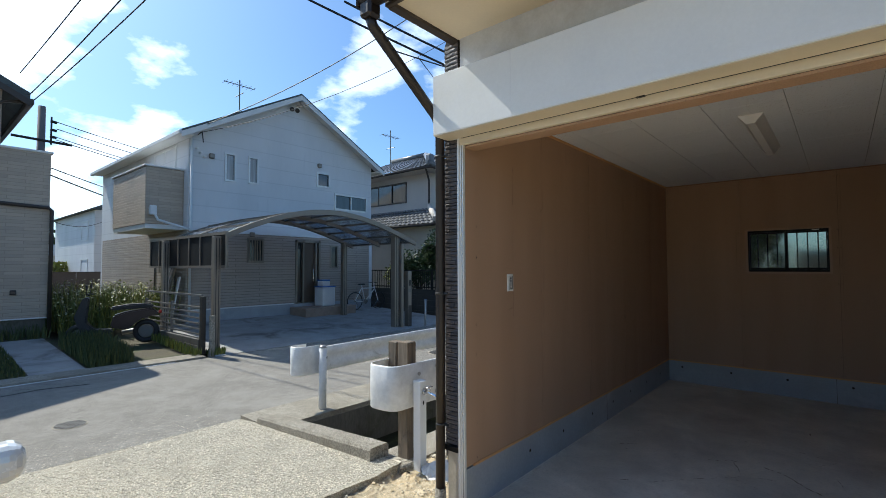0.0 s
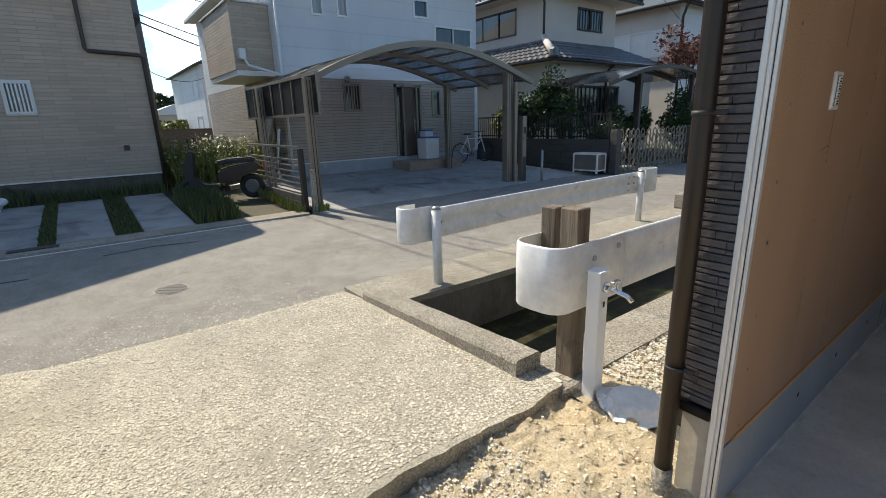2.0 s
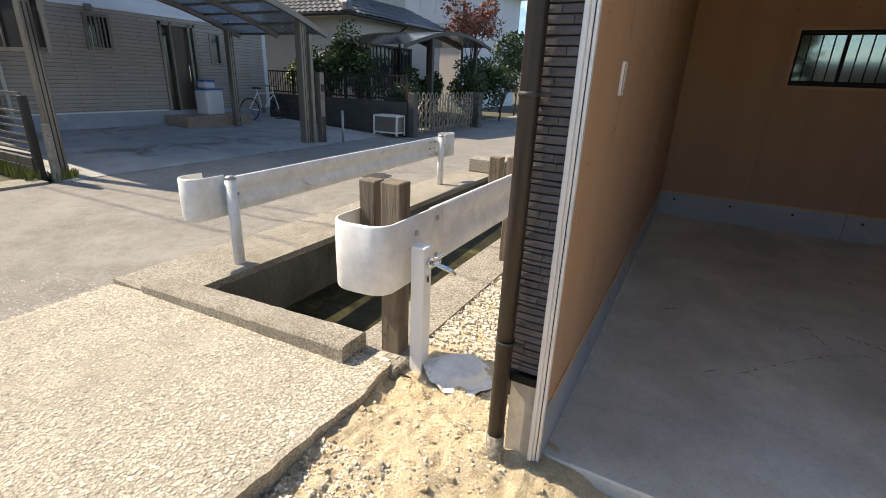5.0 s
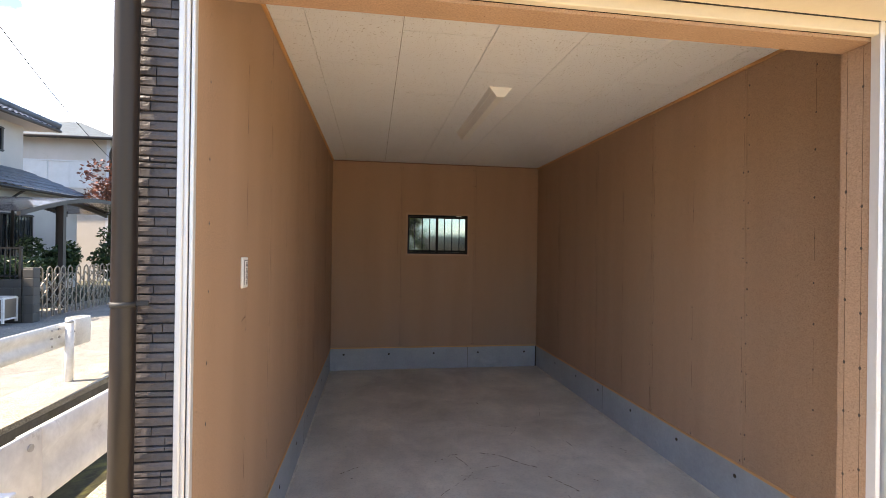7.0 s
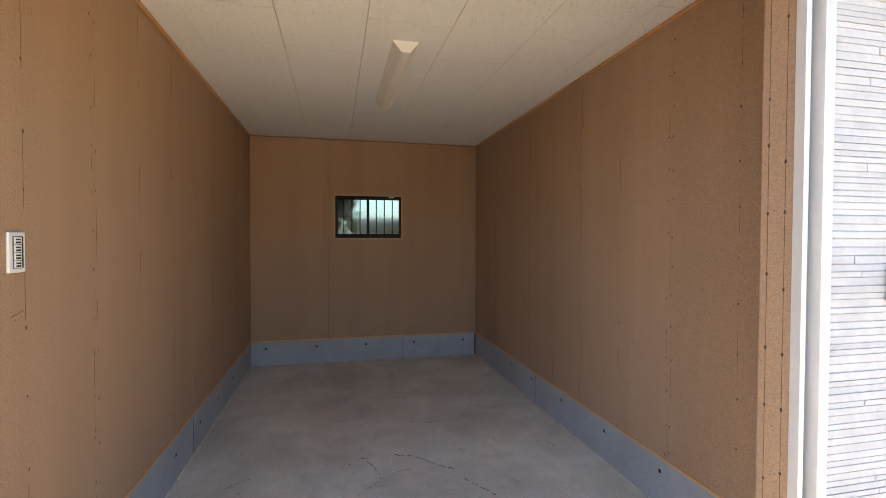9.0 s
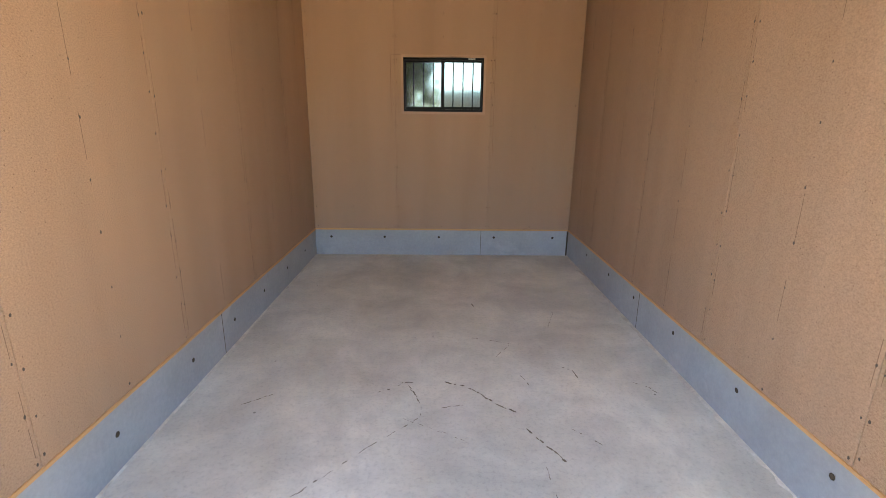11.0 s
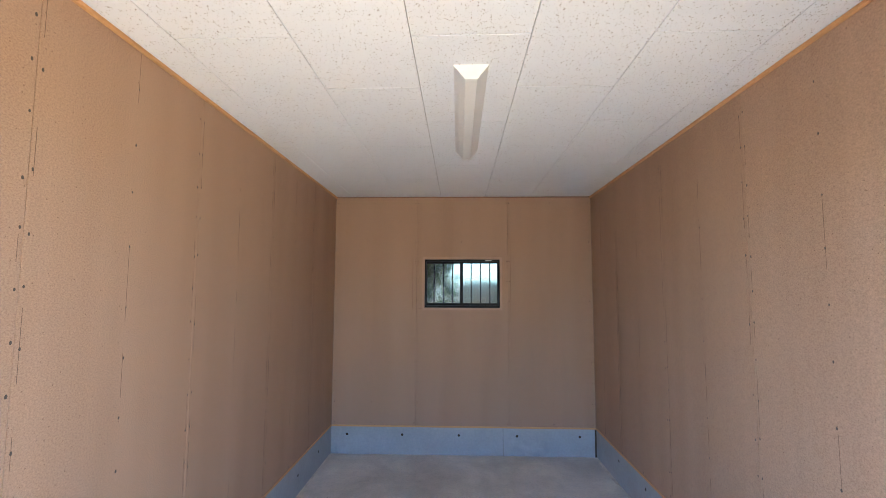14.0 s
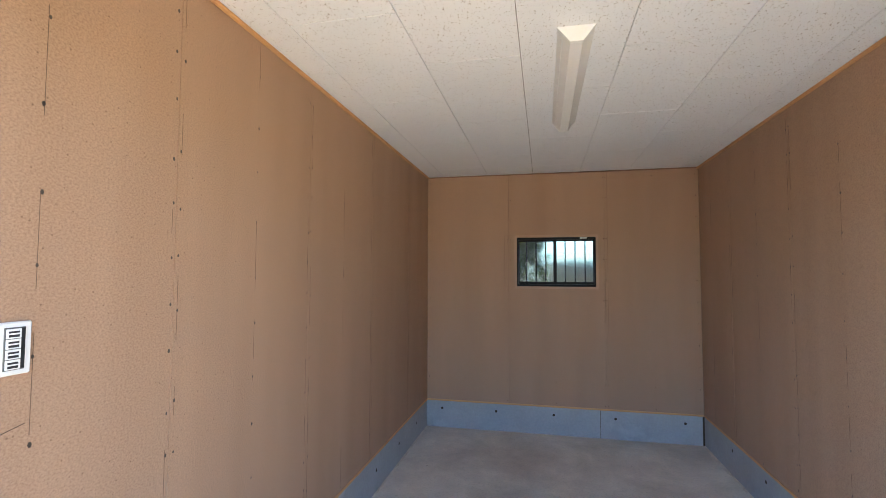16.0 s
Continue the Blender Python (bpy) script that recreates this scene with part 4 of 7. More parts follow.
part("guide_flange", bx(2.271, 0.925, 0.045, 2.307, 0.984, 2.31, 0.003), M_ALU_WHITE, guide_r)
part("guide_slot", bx(2.25, 0.968, 0.045, 2.271, 0.984, 2.31), M_BLACK, guide_r, "dark slot of the rail")
for z in (0.45, 0.95, 1.45, 1.95):
    part("rivet", tb([(2.24, 0.9505, z), (2.24, 0.9485, z)], 0.004, 8), M_WHITE, guide_r)

# shutter box over the opening
b = bm_new()
box(b, -0.11, 0.81, 2.31, 2.36, 0.984, 2.68, 0.004)
shutter_box = struct("shutter_box", b, M_SHUTTER, "long white steel roller shutter box", "shutter box")
part("soffit_plate", bx(-0.105, 0.812, 2.306, 2.355, 0.948, 2.3095), M_CREAM, shutter_box, "cream steel underside")
part("soffit_lip", bx(-0.036, 0.957, 2.2635, 2.31, 0.984, 2.309, 0.003), M_CREAM, shutter_box)
part("shutter_slit", bx(0.0, 0.9515, 2.3055, 2.305, 0.9565, 2.3085), M_BLACK, shutter_box, "dark slit of the shutter")
part("seam", bx(0.45, 0.8088, 2.312, 0.4525, 0.8105, 2.678), M_ALU_WHITE, shutter_box)
part("latch", bx(1.06, 0.94, 2.301, 1.10, 0.956, 2.3055), M_BLACK, shutter_box)

# brick-faced pillar
FLASH = 0.365
pillar = struct("pillar", bx(-0.146, 0.97, FLASH + 0.035, -0.037, 0.986, 2.95), M_BRICK_GAP, "narrow pillar faced with dark split brick", "pillar")
struct("wall_side_outer", bx(-0.160, 0.985, P + 0.035, -0.15, YB + 0.12, 2.95), M_BRICK, "outer side wall of the garage", "wall")
part("sill_flashing", bx(-0.157, 0.945, FLASH, -0.037, 0.99, FLASH + 0.034, 0.003), M_BLACK_FRAME, pillar, "black metal drip flashing")
struct("pillar_foot", bx(-0.132, 0.972, -0.3, -0.034, 1.06, FLASH + 0.002), M_FOOTING, "bare concrete footing under the pillar", "footing")

# eave of the house over the opening
b = bm_new()
box(b, -0.04, 0.42, 2.95, 9.0, 0.985, 2.962)
soffit = struct("soffit", b, M_SOFFIT, "cream boarded soffit under the eave", "soffit")
b = bm_new()
prism(b, [(0.30, 2.99), (1.1, 3.07), (9.1, 3.9), (9.1, 4.05), (0.30, 3.13)], "x", -0.10, 9.1)
struct("roof", b, M_SLATE, "dark slate roof of the garage house", "roof")
struct("fascia", bx(-0.09, 0.395, 2.935, 9.0, 0.42, 3.06), M_TRIM_BROWN, "dark brown eave fascia", "trim")
struct("bargeboard", bx(-0.09, 0.42, 2.93, -0.04, 0.97, 3.06), M_TRIM_BROWN, "dark brown gable board", "trim")
struct("wall_over_box", bx(-0.024, 0.972, 2.68, 9.0, 0.986, 2.95), M_LIGHT_BRICK, "pale siding above the shutter box", "wall")
struct("ceiling_deck", bx(-0.15, 1.08, 2.96, 9.0, 9.0, 3.0), M_SEAM, "closed deck above the garage", "ceiling")

# gutter and downpipe
gut = thing("rain_gutter", (0, 0.335, 2.95), "dark brown half-round eave gutter", "gutter")
b = bm_new()
prof = [(0.335 + 0.055 * math.cos(a), 2.98 + 0.055 * math.sin(a)) for a in (math.pi + math.pi * k / 10 for k in range(11))]
inner = [(0.335 + 0.05 * math.cos(a), 2.98 + 0.05 * math.sin(a)) for a in (math.pi + math.pi * k / 10 for k in range(11))]
prism(b, prof + inner[::-1], "x", -0.19, 9.0)
part("trough", b, M_PIPE, gut)
part("end_cap", bx(-0.202, 0.277, 2.925, -0.188, 0.393, 3.0, 0.006), M_PIPE, gut)
part("outlet", bx(-0.19, 0.29, 2.86, -0.10, 0.38, 2.95, 0.015), M_PIPE, gut)
dp = thing("downpipe", (-0.19, 0.94, -0.1), "glossy brown round downpipe strapped to the pillar", "downpipe")
DPX, DPY = -0.152, 0.925
part("pipe", tb([(-0.15, 0.335, 2.88), (-0.15, 0.36, 2.83), (DPX, 0.88, 2.46), (DPX, DPY, 2.38), (DPX, DPY, 1.2), (DPX - 0.005, DPY, 0.12)], 0.03, 16), M_PIPE, dp)
part("pipe_shoe", tb([(DPX - 0.005, DPY, 0.135), (DPX - 0.005, DPY, -0.05)], 0.034, 16), M_CONC, dp, "grey plastic socket in the ground")
for z in (0.52, 1.33, 2.2):
    part("strap", tb([(DPX, DPY, z), (DPX, DPY, z + 0.014)], 0.0325, 16), M_BLACK, dp)
    part("bracket", bx(DPX - 0.005, DPY + 0.028, z + 0.002, DPX + 0.005, 0.965, z + 0.014), M_BLACK, dp)
    part("clamp_ear", bx(DPX + 0.03, DPY - 0.004, z + 0.001, DPX + 0.062, DPY + 0.004, z + 0.016, 0.002), M_BLACK, dp)

# back window
win = tagged(thing("window_1", (1.3, 5.4, 1.44), "small sliding window with bars and frosted glass", "window"), kind="structure")
x0, x1, z0, z1 = WIN
b = bm_new()
holed(b, "y", YB - 0.012, YB + 0.05, x0 - 0.022, x1 + 0.022, z0 - 0.022, z1 + 0.022, [(x0 + 0.0, x1 - 0.0, z0 + 0.0, z1 - 0.0)])
part("casing", b, M_CASING, win, "thin brown timber casing")
b = bm_new()
holed(b, "y", YB + 0.0, YB + 0.09, x0 + 0.001, x1 - 0.001, z0 + 0.001, z1 - 0.001, [(x0 + 0.014, x1 - 0.014, z0 + 0.022, z1 - 0.022)])
part("window_frame", b, M_BLACK_FRAME, win)
xm = (x0 + x1) / 2 - 0.006
for k, (a, c, yy) in enumerate(((x0 + 0.015, xm + 0.016, 0.040), (xm - 0.016, x1 - 0.015, 0.018))):
    b = bm_new()
    holed(b, "y", YB + yy, YB + yy + 0.02, a, c, z0 + 0.023, z1 - 0.023, [(a + (0.010 if k == 0 else 0.03), c - (0.03 if k == 0 else 0.010), z0 + 0.047, z1 - 0.040)])
    sash = part("sash", b, M_BLACK_FRAME, win)
    g = part("pane", bx(a + 0.009, YB + yy + 0.008, z0 + 0.045, c - 0.009, YB + yy + 0.011, z1 - 0.039), M_FROST, sash, "frosted glass pane")
    g.visible_shadow = False
part("crescent_lock", bx(xm - 0.012, YB + 0.004, 1.63, xm + 0.006, YB + 0.018, 1.70, 0.004), M_BLACK_FRAME, win)
part("maker_sticker", bx(1.535, YB - 0.002, z1 - 0.016, 1.60, YB - 0.0005, z1 - 0.006), M_WHITE, win, "small white sticker")
for k in range(7):
    x = x0 + 0.095 * (k + 1)
    part("bar", bx(x - 0.006, YB + 0.0615, z0 + 0.01, x + 0.006, YB + 0.069, z1 - 0.01), M_BLACK_FRAME, win)

# ceiling lamp and switch
lamp = thing("ceiling_lamp", (1.32, 3.2, H), "long white trapezoid fluorescent batten lamp, switched off", "lamp")
b = bm_new()
prism(b, [(1.245, H), (1.395, H), (1.358, H - 0.045), (1.345, H - 0.062), (1.295, H - 0.062), (1.282, H - 0.045)], "y", 2.585, 3.80)
part("body", b, M_LAMP, lamp)
b = bm_new()
prism(b, [(1.242, H - 0.0005), (1.398, H - 0.0005), (1.36, H - 0.047), (1.346, H - 0.065), (1.294, H - 0.065), (1.28, H - 0.047)], "y", 2.568, 2.588)
part("end_cap", b, M_WHITE, lamp)
b = bm_new()
prism(b, [(1.242, H - 0.0005), (1.398, H - 0.0005), (1.36, H - 0.047), (1.346, H - 0.065), (1.294, H - 0.065), (1.28, H - 0.047)], "y", 3.797, 3.815)
part("end_cap", b, M_WHITE, lamp)
for a, c in ((1.262, 1.288), (1.352, 1.378)):
    part("reflector_rib", bx(a, 2.59, H - 0.030, a + 0.003, 3.795, H - 0.0285), M_WHITE, lamp)

sw = thing("light_switch", (0.0, 1.49, 1.39), "white wall plate with four rocker switches", "switch")
part("plate", bx(0.0, 1.455, 1.333, 0.009, 1.53, 1.453, 0.003), M_WHITE, sw)
part("inner_frame", bx(0.009, 1.47, 1.345, 0.011, 1.515, 1.441, 0.001), M_GREY_METAL, sw)
for k in range(4):
    zz = 1.347 + 0.0232 * k
    rk = part("rocker", bx(0.011, 1.473, zz, 0.0145, 1.504, zz + 0.0215, 0.001), M_WHITE, sw)
    part("mark", bx(0.0145, 1.477, zz + 0.003, 0.0148, 1.499, zz + 0.0085), M_BLACK, rk)
    part("mark", bx(0.0145, 1.477, zz + 0.012, 0.0148, 1.499, zz + 0.0165), M_BLACK, rk)
part("name_strip", bx(0.011, 1.505, 1.348, 0.0128, 1.513, 1.439), M_BLACK, sw, "dark indicator strip")

# outdoor socket on the pale wall
so = thing("outdoor_socket", (2.56, 0.96, 1.33), "grey weatherproof outdoor socket with a hood", "socket")
part("back_plate", bx(2.585, 0.955, 1.275, 2.655, 0.976, 1.385, 0.003), M_CREAM, so)
b = bm_new()
prism(b, [(0.955, 1.385), (0.945, 1.388), (0.905, 1.325), (0.90, 1.30), (0.907, 1.298), (0.955, 1.30)], "x", 2.585, 2.66)
part("hood", b, M_ALU_WHITE, so, "sloping grey hood")
part("flap", bx(2.59, 0.898, 1.292, 2.656, 0.92, 1.30), M_GREY_METAL, so)

shift(so, 0.0, 0.0, -0.03)

# scuffs and dirt trails on the floor
def mark(pts, w, seed, gap=0.35):
    bb = bm_new()
    rr = random.Random(seed)
    for (ax, ay), (cx, cy) in zip(pts, pts[1:]):
        d = Vector((cx - ax, cy - ay))
        n = max(1, int(d.length / 0.022))
        for k in range(n):
            if rr.random() < gap:
                continue
            f = (k + rr.random() * 0.6) / n
            px, py = ax + d.x * f, ay + d.y * f
            ln, ww = rr.uniform(0.006, 0.02), w * rr.uniform(0.4, 1.2)
            u = d.normalized()
            nn = Vector((-u.y, u.x))
            c0 = Vector((px, py)) + nn * rr.uniform(-0.004, 0.004)
            q = [c0 + u * ln * math.cos(t) + nn * ww * math.sin(t) * rr.uniform(0.6, 1.3) for t in (2 * math.pi * i / 7 for i in range(7))]
            vs = [bb.verts.new((p.x, p.y, 0.0012)) for p in q]
            bb.faces.new(vs)
    part("dirt_mark", bb, M_DIRT, floor, "broken trail of dried dirt")


mark([(0.92, 2.82), (1.02, 2.86), (1.08, 2.93), (1.14, 2.92)], 0.004, 1, 0.25)
mark([(1.10, 2.90), (1.15, 2.80), (1.18, 2.70), (1.18, 2.62)], 0.003, 2, 0.3)
mark([(1.18, 2.62), (1.05, 2.50), (0.95, 2.40), (0.82, 2.25), (0.7, 2.12)], 0.0025, 3, 0.4)
mark([(1.18, 2.62), (1.28, 2.70), (1.4, 2.72)], 0.0025, 4, 0.4)
mark([(1.30, 2.93), (1.40, 2.89), (1.45, 2.85), (1.55, 2.73), (1.64, 2.66)], 0.005, 5, 0.2)
mark([(1.67, 2.54), (1.71, 2.46), (1.77, 2.36), (1.80, 2.31)], 0.006, 6, 0.2)
mark([(1.88, 2.53), (1.95, 2.46), (1.98, 2.42)], 0.004, 7, 0.2)
mark([(1.97, 3.10), (2.02, 3.05), (2.03, 2.98)], 0.0035, 8, 0.2)
mark([(1.72, 3.0), (1.74, 2.95), (1.75, 2.90)], 0.0035, 9, 0.2)
mark([(0.30, 2.72), (0.36, 2.77), (0.43, 2.82)], 0.0035, 10, 0.15)
mark([(2.32, 2.93), (2.38, 2.88), (2.41, 2.82)], 0.003, 11, 0.15)
mark([(1.02, 3.44), (1.2, 3.48), (1.5, 3.46), (1.72, 3.38), (1.6, 3.2)], 0.002, 12, 0.45)
mark([(2.0, 3.6), (2.1, 3.85), (2.1, 3.95)], 0.002, 13, 0.4)
mark([(2.07, 2.10), (2.12, 1.99), (2.16, 1.9)], 0.004, 14, 0.2)
mark([(1.70, 2.28), (1.71, 2.1), (1.72, 1.95)], 0.002, 15, 0.3)
mark([(0.55, 2.05), (0.6, 2.1), (0.62, 2.13)], 0.003, 16, 0.1)
mark([(1.52, 4.05), (1.53, 3.98)], 0.004, 17, 0.1)
mark([(1.08, 2.62), (1.3, 2.5), (1.4, 2.44)], 0.0015, 18, 0.5)


# ---- houses across the road ----
def face_box(axis, w0, w1, u0, u1, v0, v1, bev=0.0):
    """A box given by its span w along the wall's normal and u, v across the wall."""
    return bx(w0, u0, v0, w1, u1, v1, bev) if axis == "x" else bx(u0, w0, v0, u1, w1, v1, bev)


def house_window(parent, axis, w, s, u0, u1, v0, v1, panes=2, frame_m=None, pane_m=None, bars=0, sill=True, name="window"):
    """A window in a wall at w whose outer side looks to s along axis; frame, panes and bars are parts of it."""
    frame_m, pane_m = frame_m or M_TRIM_WHITE, pane_m or M_PANE_DARK
    t = 0.04 if (u1 - u0) > 0.5 else 0.03
    b1 = bm_new()
    holed(b1, axis, w - s * 0.06, w + s * 0.025, u0 - 0.02, u1 + 0.02, v0 - 0.02, v1 + 0.02, [(u0 + t, u1 - t, v0 + t, v1 - t)])
    win_ob = part(name, b1, frame_m, parent)
    n = max(1, panes)
    step = (u1 - u0 - 2 * t) / n
    for k in range(n):
        a = u0 + t + step * k
        off = -0.035 if k % 2 == 0 else -0.012
        part("pane", face_box(axis, w + s * (off - 0.006), w + s * off, a, a + step, v0 + t, v1 - t), pane_m, win_ob)
        if n > 1 and k < n - 1:
            part("mullion", face_box(axis, w - s * 0.05, w + s * 0.008, a + step - 0.018, a + step + 0.018, v0 + t, v1 - t), frame_m, win_ob)
    for k in range(bars):
        u = u0 + (u1 - u0) * (k + 0.5) / bars
        part("bar", face_box(axis, w + s * 0.03, w + s * 0.05, u - 0.014, u + 0.014, v0, v1), frame_m, win_ob)
    if bars:
        for v in (v0 + 0.03, v1 - 0.03):
            part("bar_rail", face_box(axis, w + s * 0.028, w + s * 0.055, u0 - 0.02, u1 + 0.02, v - 0.018, v + 0.018), frame_m, win_ob)
    return win_ob


def tiled(bm, e0, e1, t0, t1, across, up, rise=0.035, step=0.03):
    """A slope of pan tiles from the eave e0-e1 to the top t0-t1: waves across, a small step at each course."""
    e0, e1, t0, t1 = (Vector(p) for p in (e0, e1, t0, t1))
    nrm = (e1 - e0).cross(t0 - e0).normalized()
    if nrm.z < 0:
        nrm = -nrm
    sub = 5
    cols = across * sub
    prev = None
    for r in range(up):
        rows_ = []
        for f, lift in ((r / up, step), ((r + 1) / up, 0.0)):
            line = []
            for c in range(cols + 1):
                g = c / cols
                wv = math.sin(2 * math.pi * (c % sub) / sub)
                p = (e0.lerp(e1, g)).lerp(t0.lerp(t1, g), f) + nrm * (lift + rise * (0.5 + 0.5 * wv))
                line.append(bm.verts.new(p))
            rows_.append(line)
        for c in range(cols):
            bm.faces.new((rows_[0][c], rows_[0][c + 1], rows_[1][c + 1], rows_[1][c]))
        if prev:
            for c in range(cols):
                bm.faces.new((prev[c], prev[c + 1], rows_[0][c + 1], rows_[0][c]))
        prev = rows_[1]
    return bm


def antenna(at, h, parent=None):
    t = thing("tv_antenna", at, "thin rooftop television antenna on a mast", "antenna")
    x, y, z = at
    part("mast", tb([(x, y, z - 0.1), (x, y, z + h)], 0.022, 6), M_GREY_METAL, t)
    part("boom", tb([(x, y - 0.55, z + h * 0.86), (x, y + 0.55, z + h * 0.86)], 0.014, 5), M_GREY_METAL, t)
    for k in range(7):
        yy = y - 0.5 + k * 0.165
        part("element", tb([(x - 0.2, yy, z + h * 0.86), (x + 0.2, yy, z + h * 0.86)], 0.007, 4), M_GREY_METAL, t)
    part("boom", tb([(x - 0.3, y, z + h * 0.6), (x + 0.3, y, z + h * 0.6)], 0.014, 5), M_GREY_METAL, t)


# white gabled house
HX, HY0, HY1, HPY, HE, HP = -11.83, 3.73, 10.26, 7.0, 5.22, 7.0
ha = thing("white_house", (HX, HPY, 0.0), "two-storey gabled house, white above and beige brick siding below", "house")
b = bm_new()
holed(b, "x", HX - 0.16, HX, HY0, HY1, 0.28, 2.5, [(5.44, 5.94, 1.62, 2.33), (7.05, 8.0, 0.28, 2.36), (8.42, 8.72, 1.45, 2.2)])
part("wall", b, M_SIDING_BEIGE, ha, "beige brick-pattern lower wall")
b = bm_new()
A_WINS = [(4.73, 5.03, 3.99, 4.79), (5.44, 5.73, 4.01, 4.80), (7.85, 8.36, 4.22, 4.70), (8.59, 10.03, 3.50, 4.05)]
holed(b, "x", HX - 0.16, HX + 0.01, HY0, HY1, 2.5, HE, A_WINS)
prism(b, [(HY0, HE), (HY1, HE), (HPY, HP)], "x", HX - 0.16, HX + 0.01)
part("wall", b, M_SIDING_WHITE, ha, "white panelled upper wall and gable")
for yy, nm in ((HY0, -1), (HY1, 1)):
    b = bm_new()
    box(b, HX - 0.16, yy, 0.28, HX - 8.0, yy - nm * 0.15, 2.5)
    part("wall", b, M_SIDING_BEIGE, ha)
    b = bm_new()
    box(b, HX - 0.16, yy, 2.5, HX - 8.0, yy - nm * 0.15, HE)
    part("wall", b, M_SIDING_WHITE, ha)
part("wall", bx(HX - 8.0, HY0, 0.28, HX - 8.15, HY1, HE), M_SIDING_WHITE, ha)
part("plinth", bx(HX - 8.1, HY0 + 0.01, -0.35, HX + 0.025, HY1 - 0.01, 0.28), M_PLINTH, ha, "grey rendered plinth")
part("drip_edge", bx(HX, HY0, 0.28, HX + 0.04, 7.0, 0.31), M_TRIM_WHITE, ha)
part("belt_course", bx(HX, HY0, 2.46, HX + 0.025, HY1, 2.52), M_TRIM_WHITE, ha)
for s_, y_e in ((-1, HY0 - 0.32), (1, HY1 + 0.32)):
    slope = (HP - HE) / (HPY - HY0)
    ze = HP - slope * abs(y_e - HPY)
    b = bm_new()
    prism(b, [(y_e, ze + 0.03), (HPY, HP + 0.03), (HPY, HP + 0.09), (y_e, ze + 0.09)], "x", HX + 0.38, HX - 8.4)
    part("roof", b, M_SLATE, ha, "dark slate roof slope")
    b = bm_new()
    prism(b, [(y_e, ze - 0.12), (HPY, HP - 0.13), (HPY, HP + 0.03), (y_e, ze + 0.03)], "x", HX + 0.36, HX + 0.40)
    part("bargeboard", b, M_TRIM_WHITE, ha, "white bargeboard")
    b = bm_new()
    prism(b, [(y_e, ze - 0.005), (HPY, HP - 0.005), (HPY, HP + 0.026), (y_e, ze + 0.026)], "x", HX + 0.36, HX + 0.012)
    part("verge_soffit", b, M_TRIM_WHITE, ha)
    part("eave_soffit", bx(HX + 0.36, y_e, ze - 0.02, HX - 8.3, HY0 if s_ < 0 else HY1, ze + 0.02), M_TRIM_WHITE, ha)
    part("gutter", bx(HX + 0.38, y_e - 0.06, ze - 0.05, HX - 8.3, y_e + 0.06, ze + 0.07, 0.02), M_TRIM_WHITE, ha)
for u0, u1, v0, v1 in A_WINS[:2]:
    house_window(ha, "x", HX + 0.01, 1, u0, u1, v0, v1, 1, M_ALU_WHITE, M_PANE_GREY)
house_window(ha, "x", HX + 0.01, 1, *A_WINS[2], 1, M_ALU_WHITE, M_PANE_DARK)
house_window(ha, "x", HX + 0.01, 1, *A_WINS[3], 2, M_ALU_WHITE, M_PANE_DARK)
house_window(ha, "x", HX, 1, 5.44, 5.94, 1.62, 2.33, 2, M_BRONZE, M_PANE_DARK, bars=6)
house_window(ha, "x", HX, 1, 8.42, 8.72, 1.45, 2.2, 1, M_BRONZE, M_PANE_DARK)
for yy, zz in ((4.33, 4.62), (7.92, 4.93), (5.55, 2.45)):
    part("vent_hood", bx(HX + 0.01, yy - 0.07, zz - 0.07, HX + 0.11, yy + 0.07, zz + 0.07, 0.02), M_BRONZE, ha)
for yy in (6.86, 7.06):
    part("gable_vent", tb([(HX + 0.01, yy, 6.62), (HX + 0.06, yy, 6.62)], 0.07, 14), M_TRIM_BROWN, ha)
door = part("entrance_door", bx(HX - 0.10, 7.36, 0.3, HX - 0.06, 7.80, 2.3), M_DOOR, ha, "dark bronze entrance door")
part("handle", tb([(HX - 0.01, 7.74, 0.95), (HX + 0.0, 7.74, 1.0), (HX + 0.0, 7.74, 1.35), (HX - 0.01, 7.74, 1.4)], 0.014, 8), M_CHROME, door)
part("side_light", bx(HX - 0.09, 7.13, 0.32, HX - 0.07, 7.32, 2.28), M_PANE_DARK, door)
b = bm_new()
for y0_, y1_ in ((7.05, 7.12), (7.32, 7.37), (7.80, 7.86), (7.94, 8.0)):
    box(b, HX - 0.12, y0_, 0.28, HX + 0.03, y1_, 2.36)
box(b, HX - 0.12, 7.05, 2.28, HX + 0.03, 8.0, 2.36)
part("door_frame", b, M_BRONZE, ha, "bronze door frame")
part("door_infill", bx(HX - 0.12, 7.86, 0.28, HX - 0.09, 7.94, 2.28), M_TRIM_WHITE, ha)
part("corner_trim", bx(HX, HY0 - 0.02, 0.28, HX + 0.03, HY0 + 0.09, 2.5), M_SIDING_BEIGE, ha)
part("corner_trim", bx(HX, HY1 - 0.1, 0.28, HX + 0.03, HY1 + 0.02, 2.5), M_TRIM_WHITE, ha)
# entrance step
st = thing("entrance_step", (HX + 0.6, 7.7, 0.0), "brown tiled entrance step", "step")
part("step_body", bx(HX + 0.02, 6.95, -0.1, HX + 1.0, 8.9, 0.24, 0.01), M_BRICK_STEP, st)
for k in range(7):
    part("tile", bx(HX + 0.99, 6.97 + k * 0.275, 0.1, HX + 1.006, 6.97 + k * 0.275 + 0.265, 0.235), M_BRICK_STEP, st)
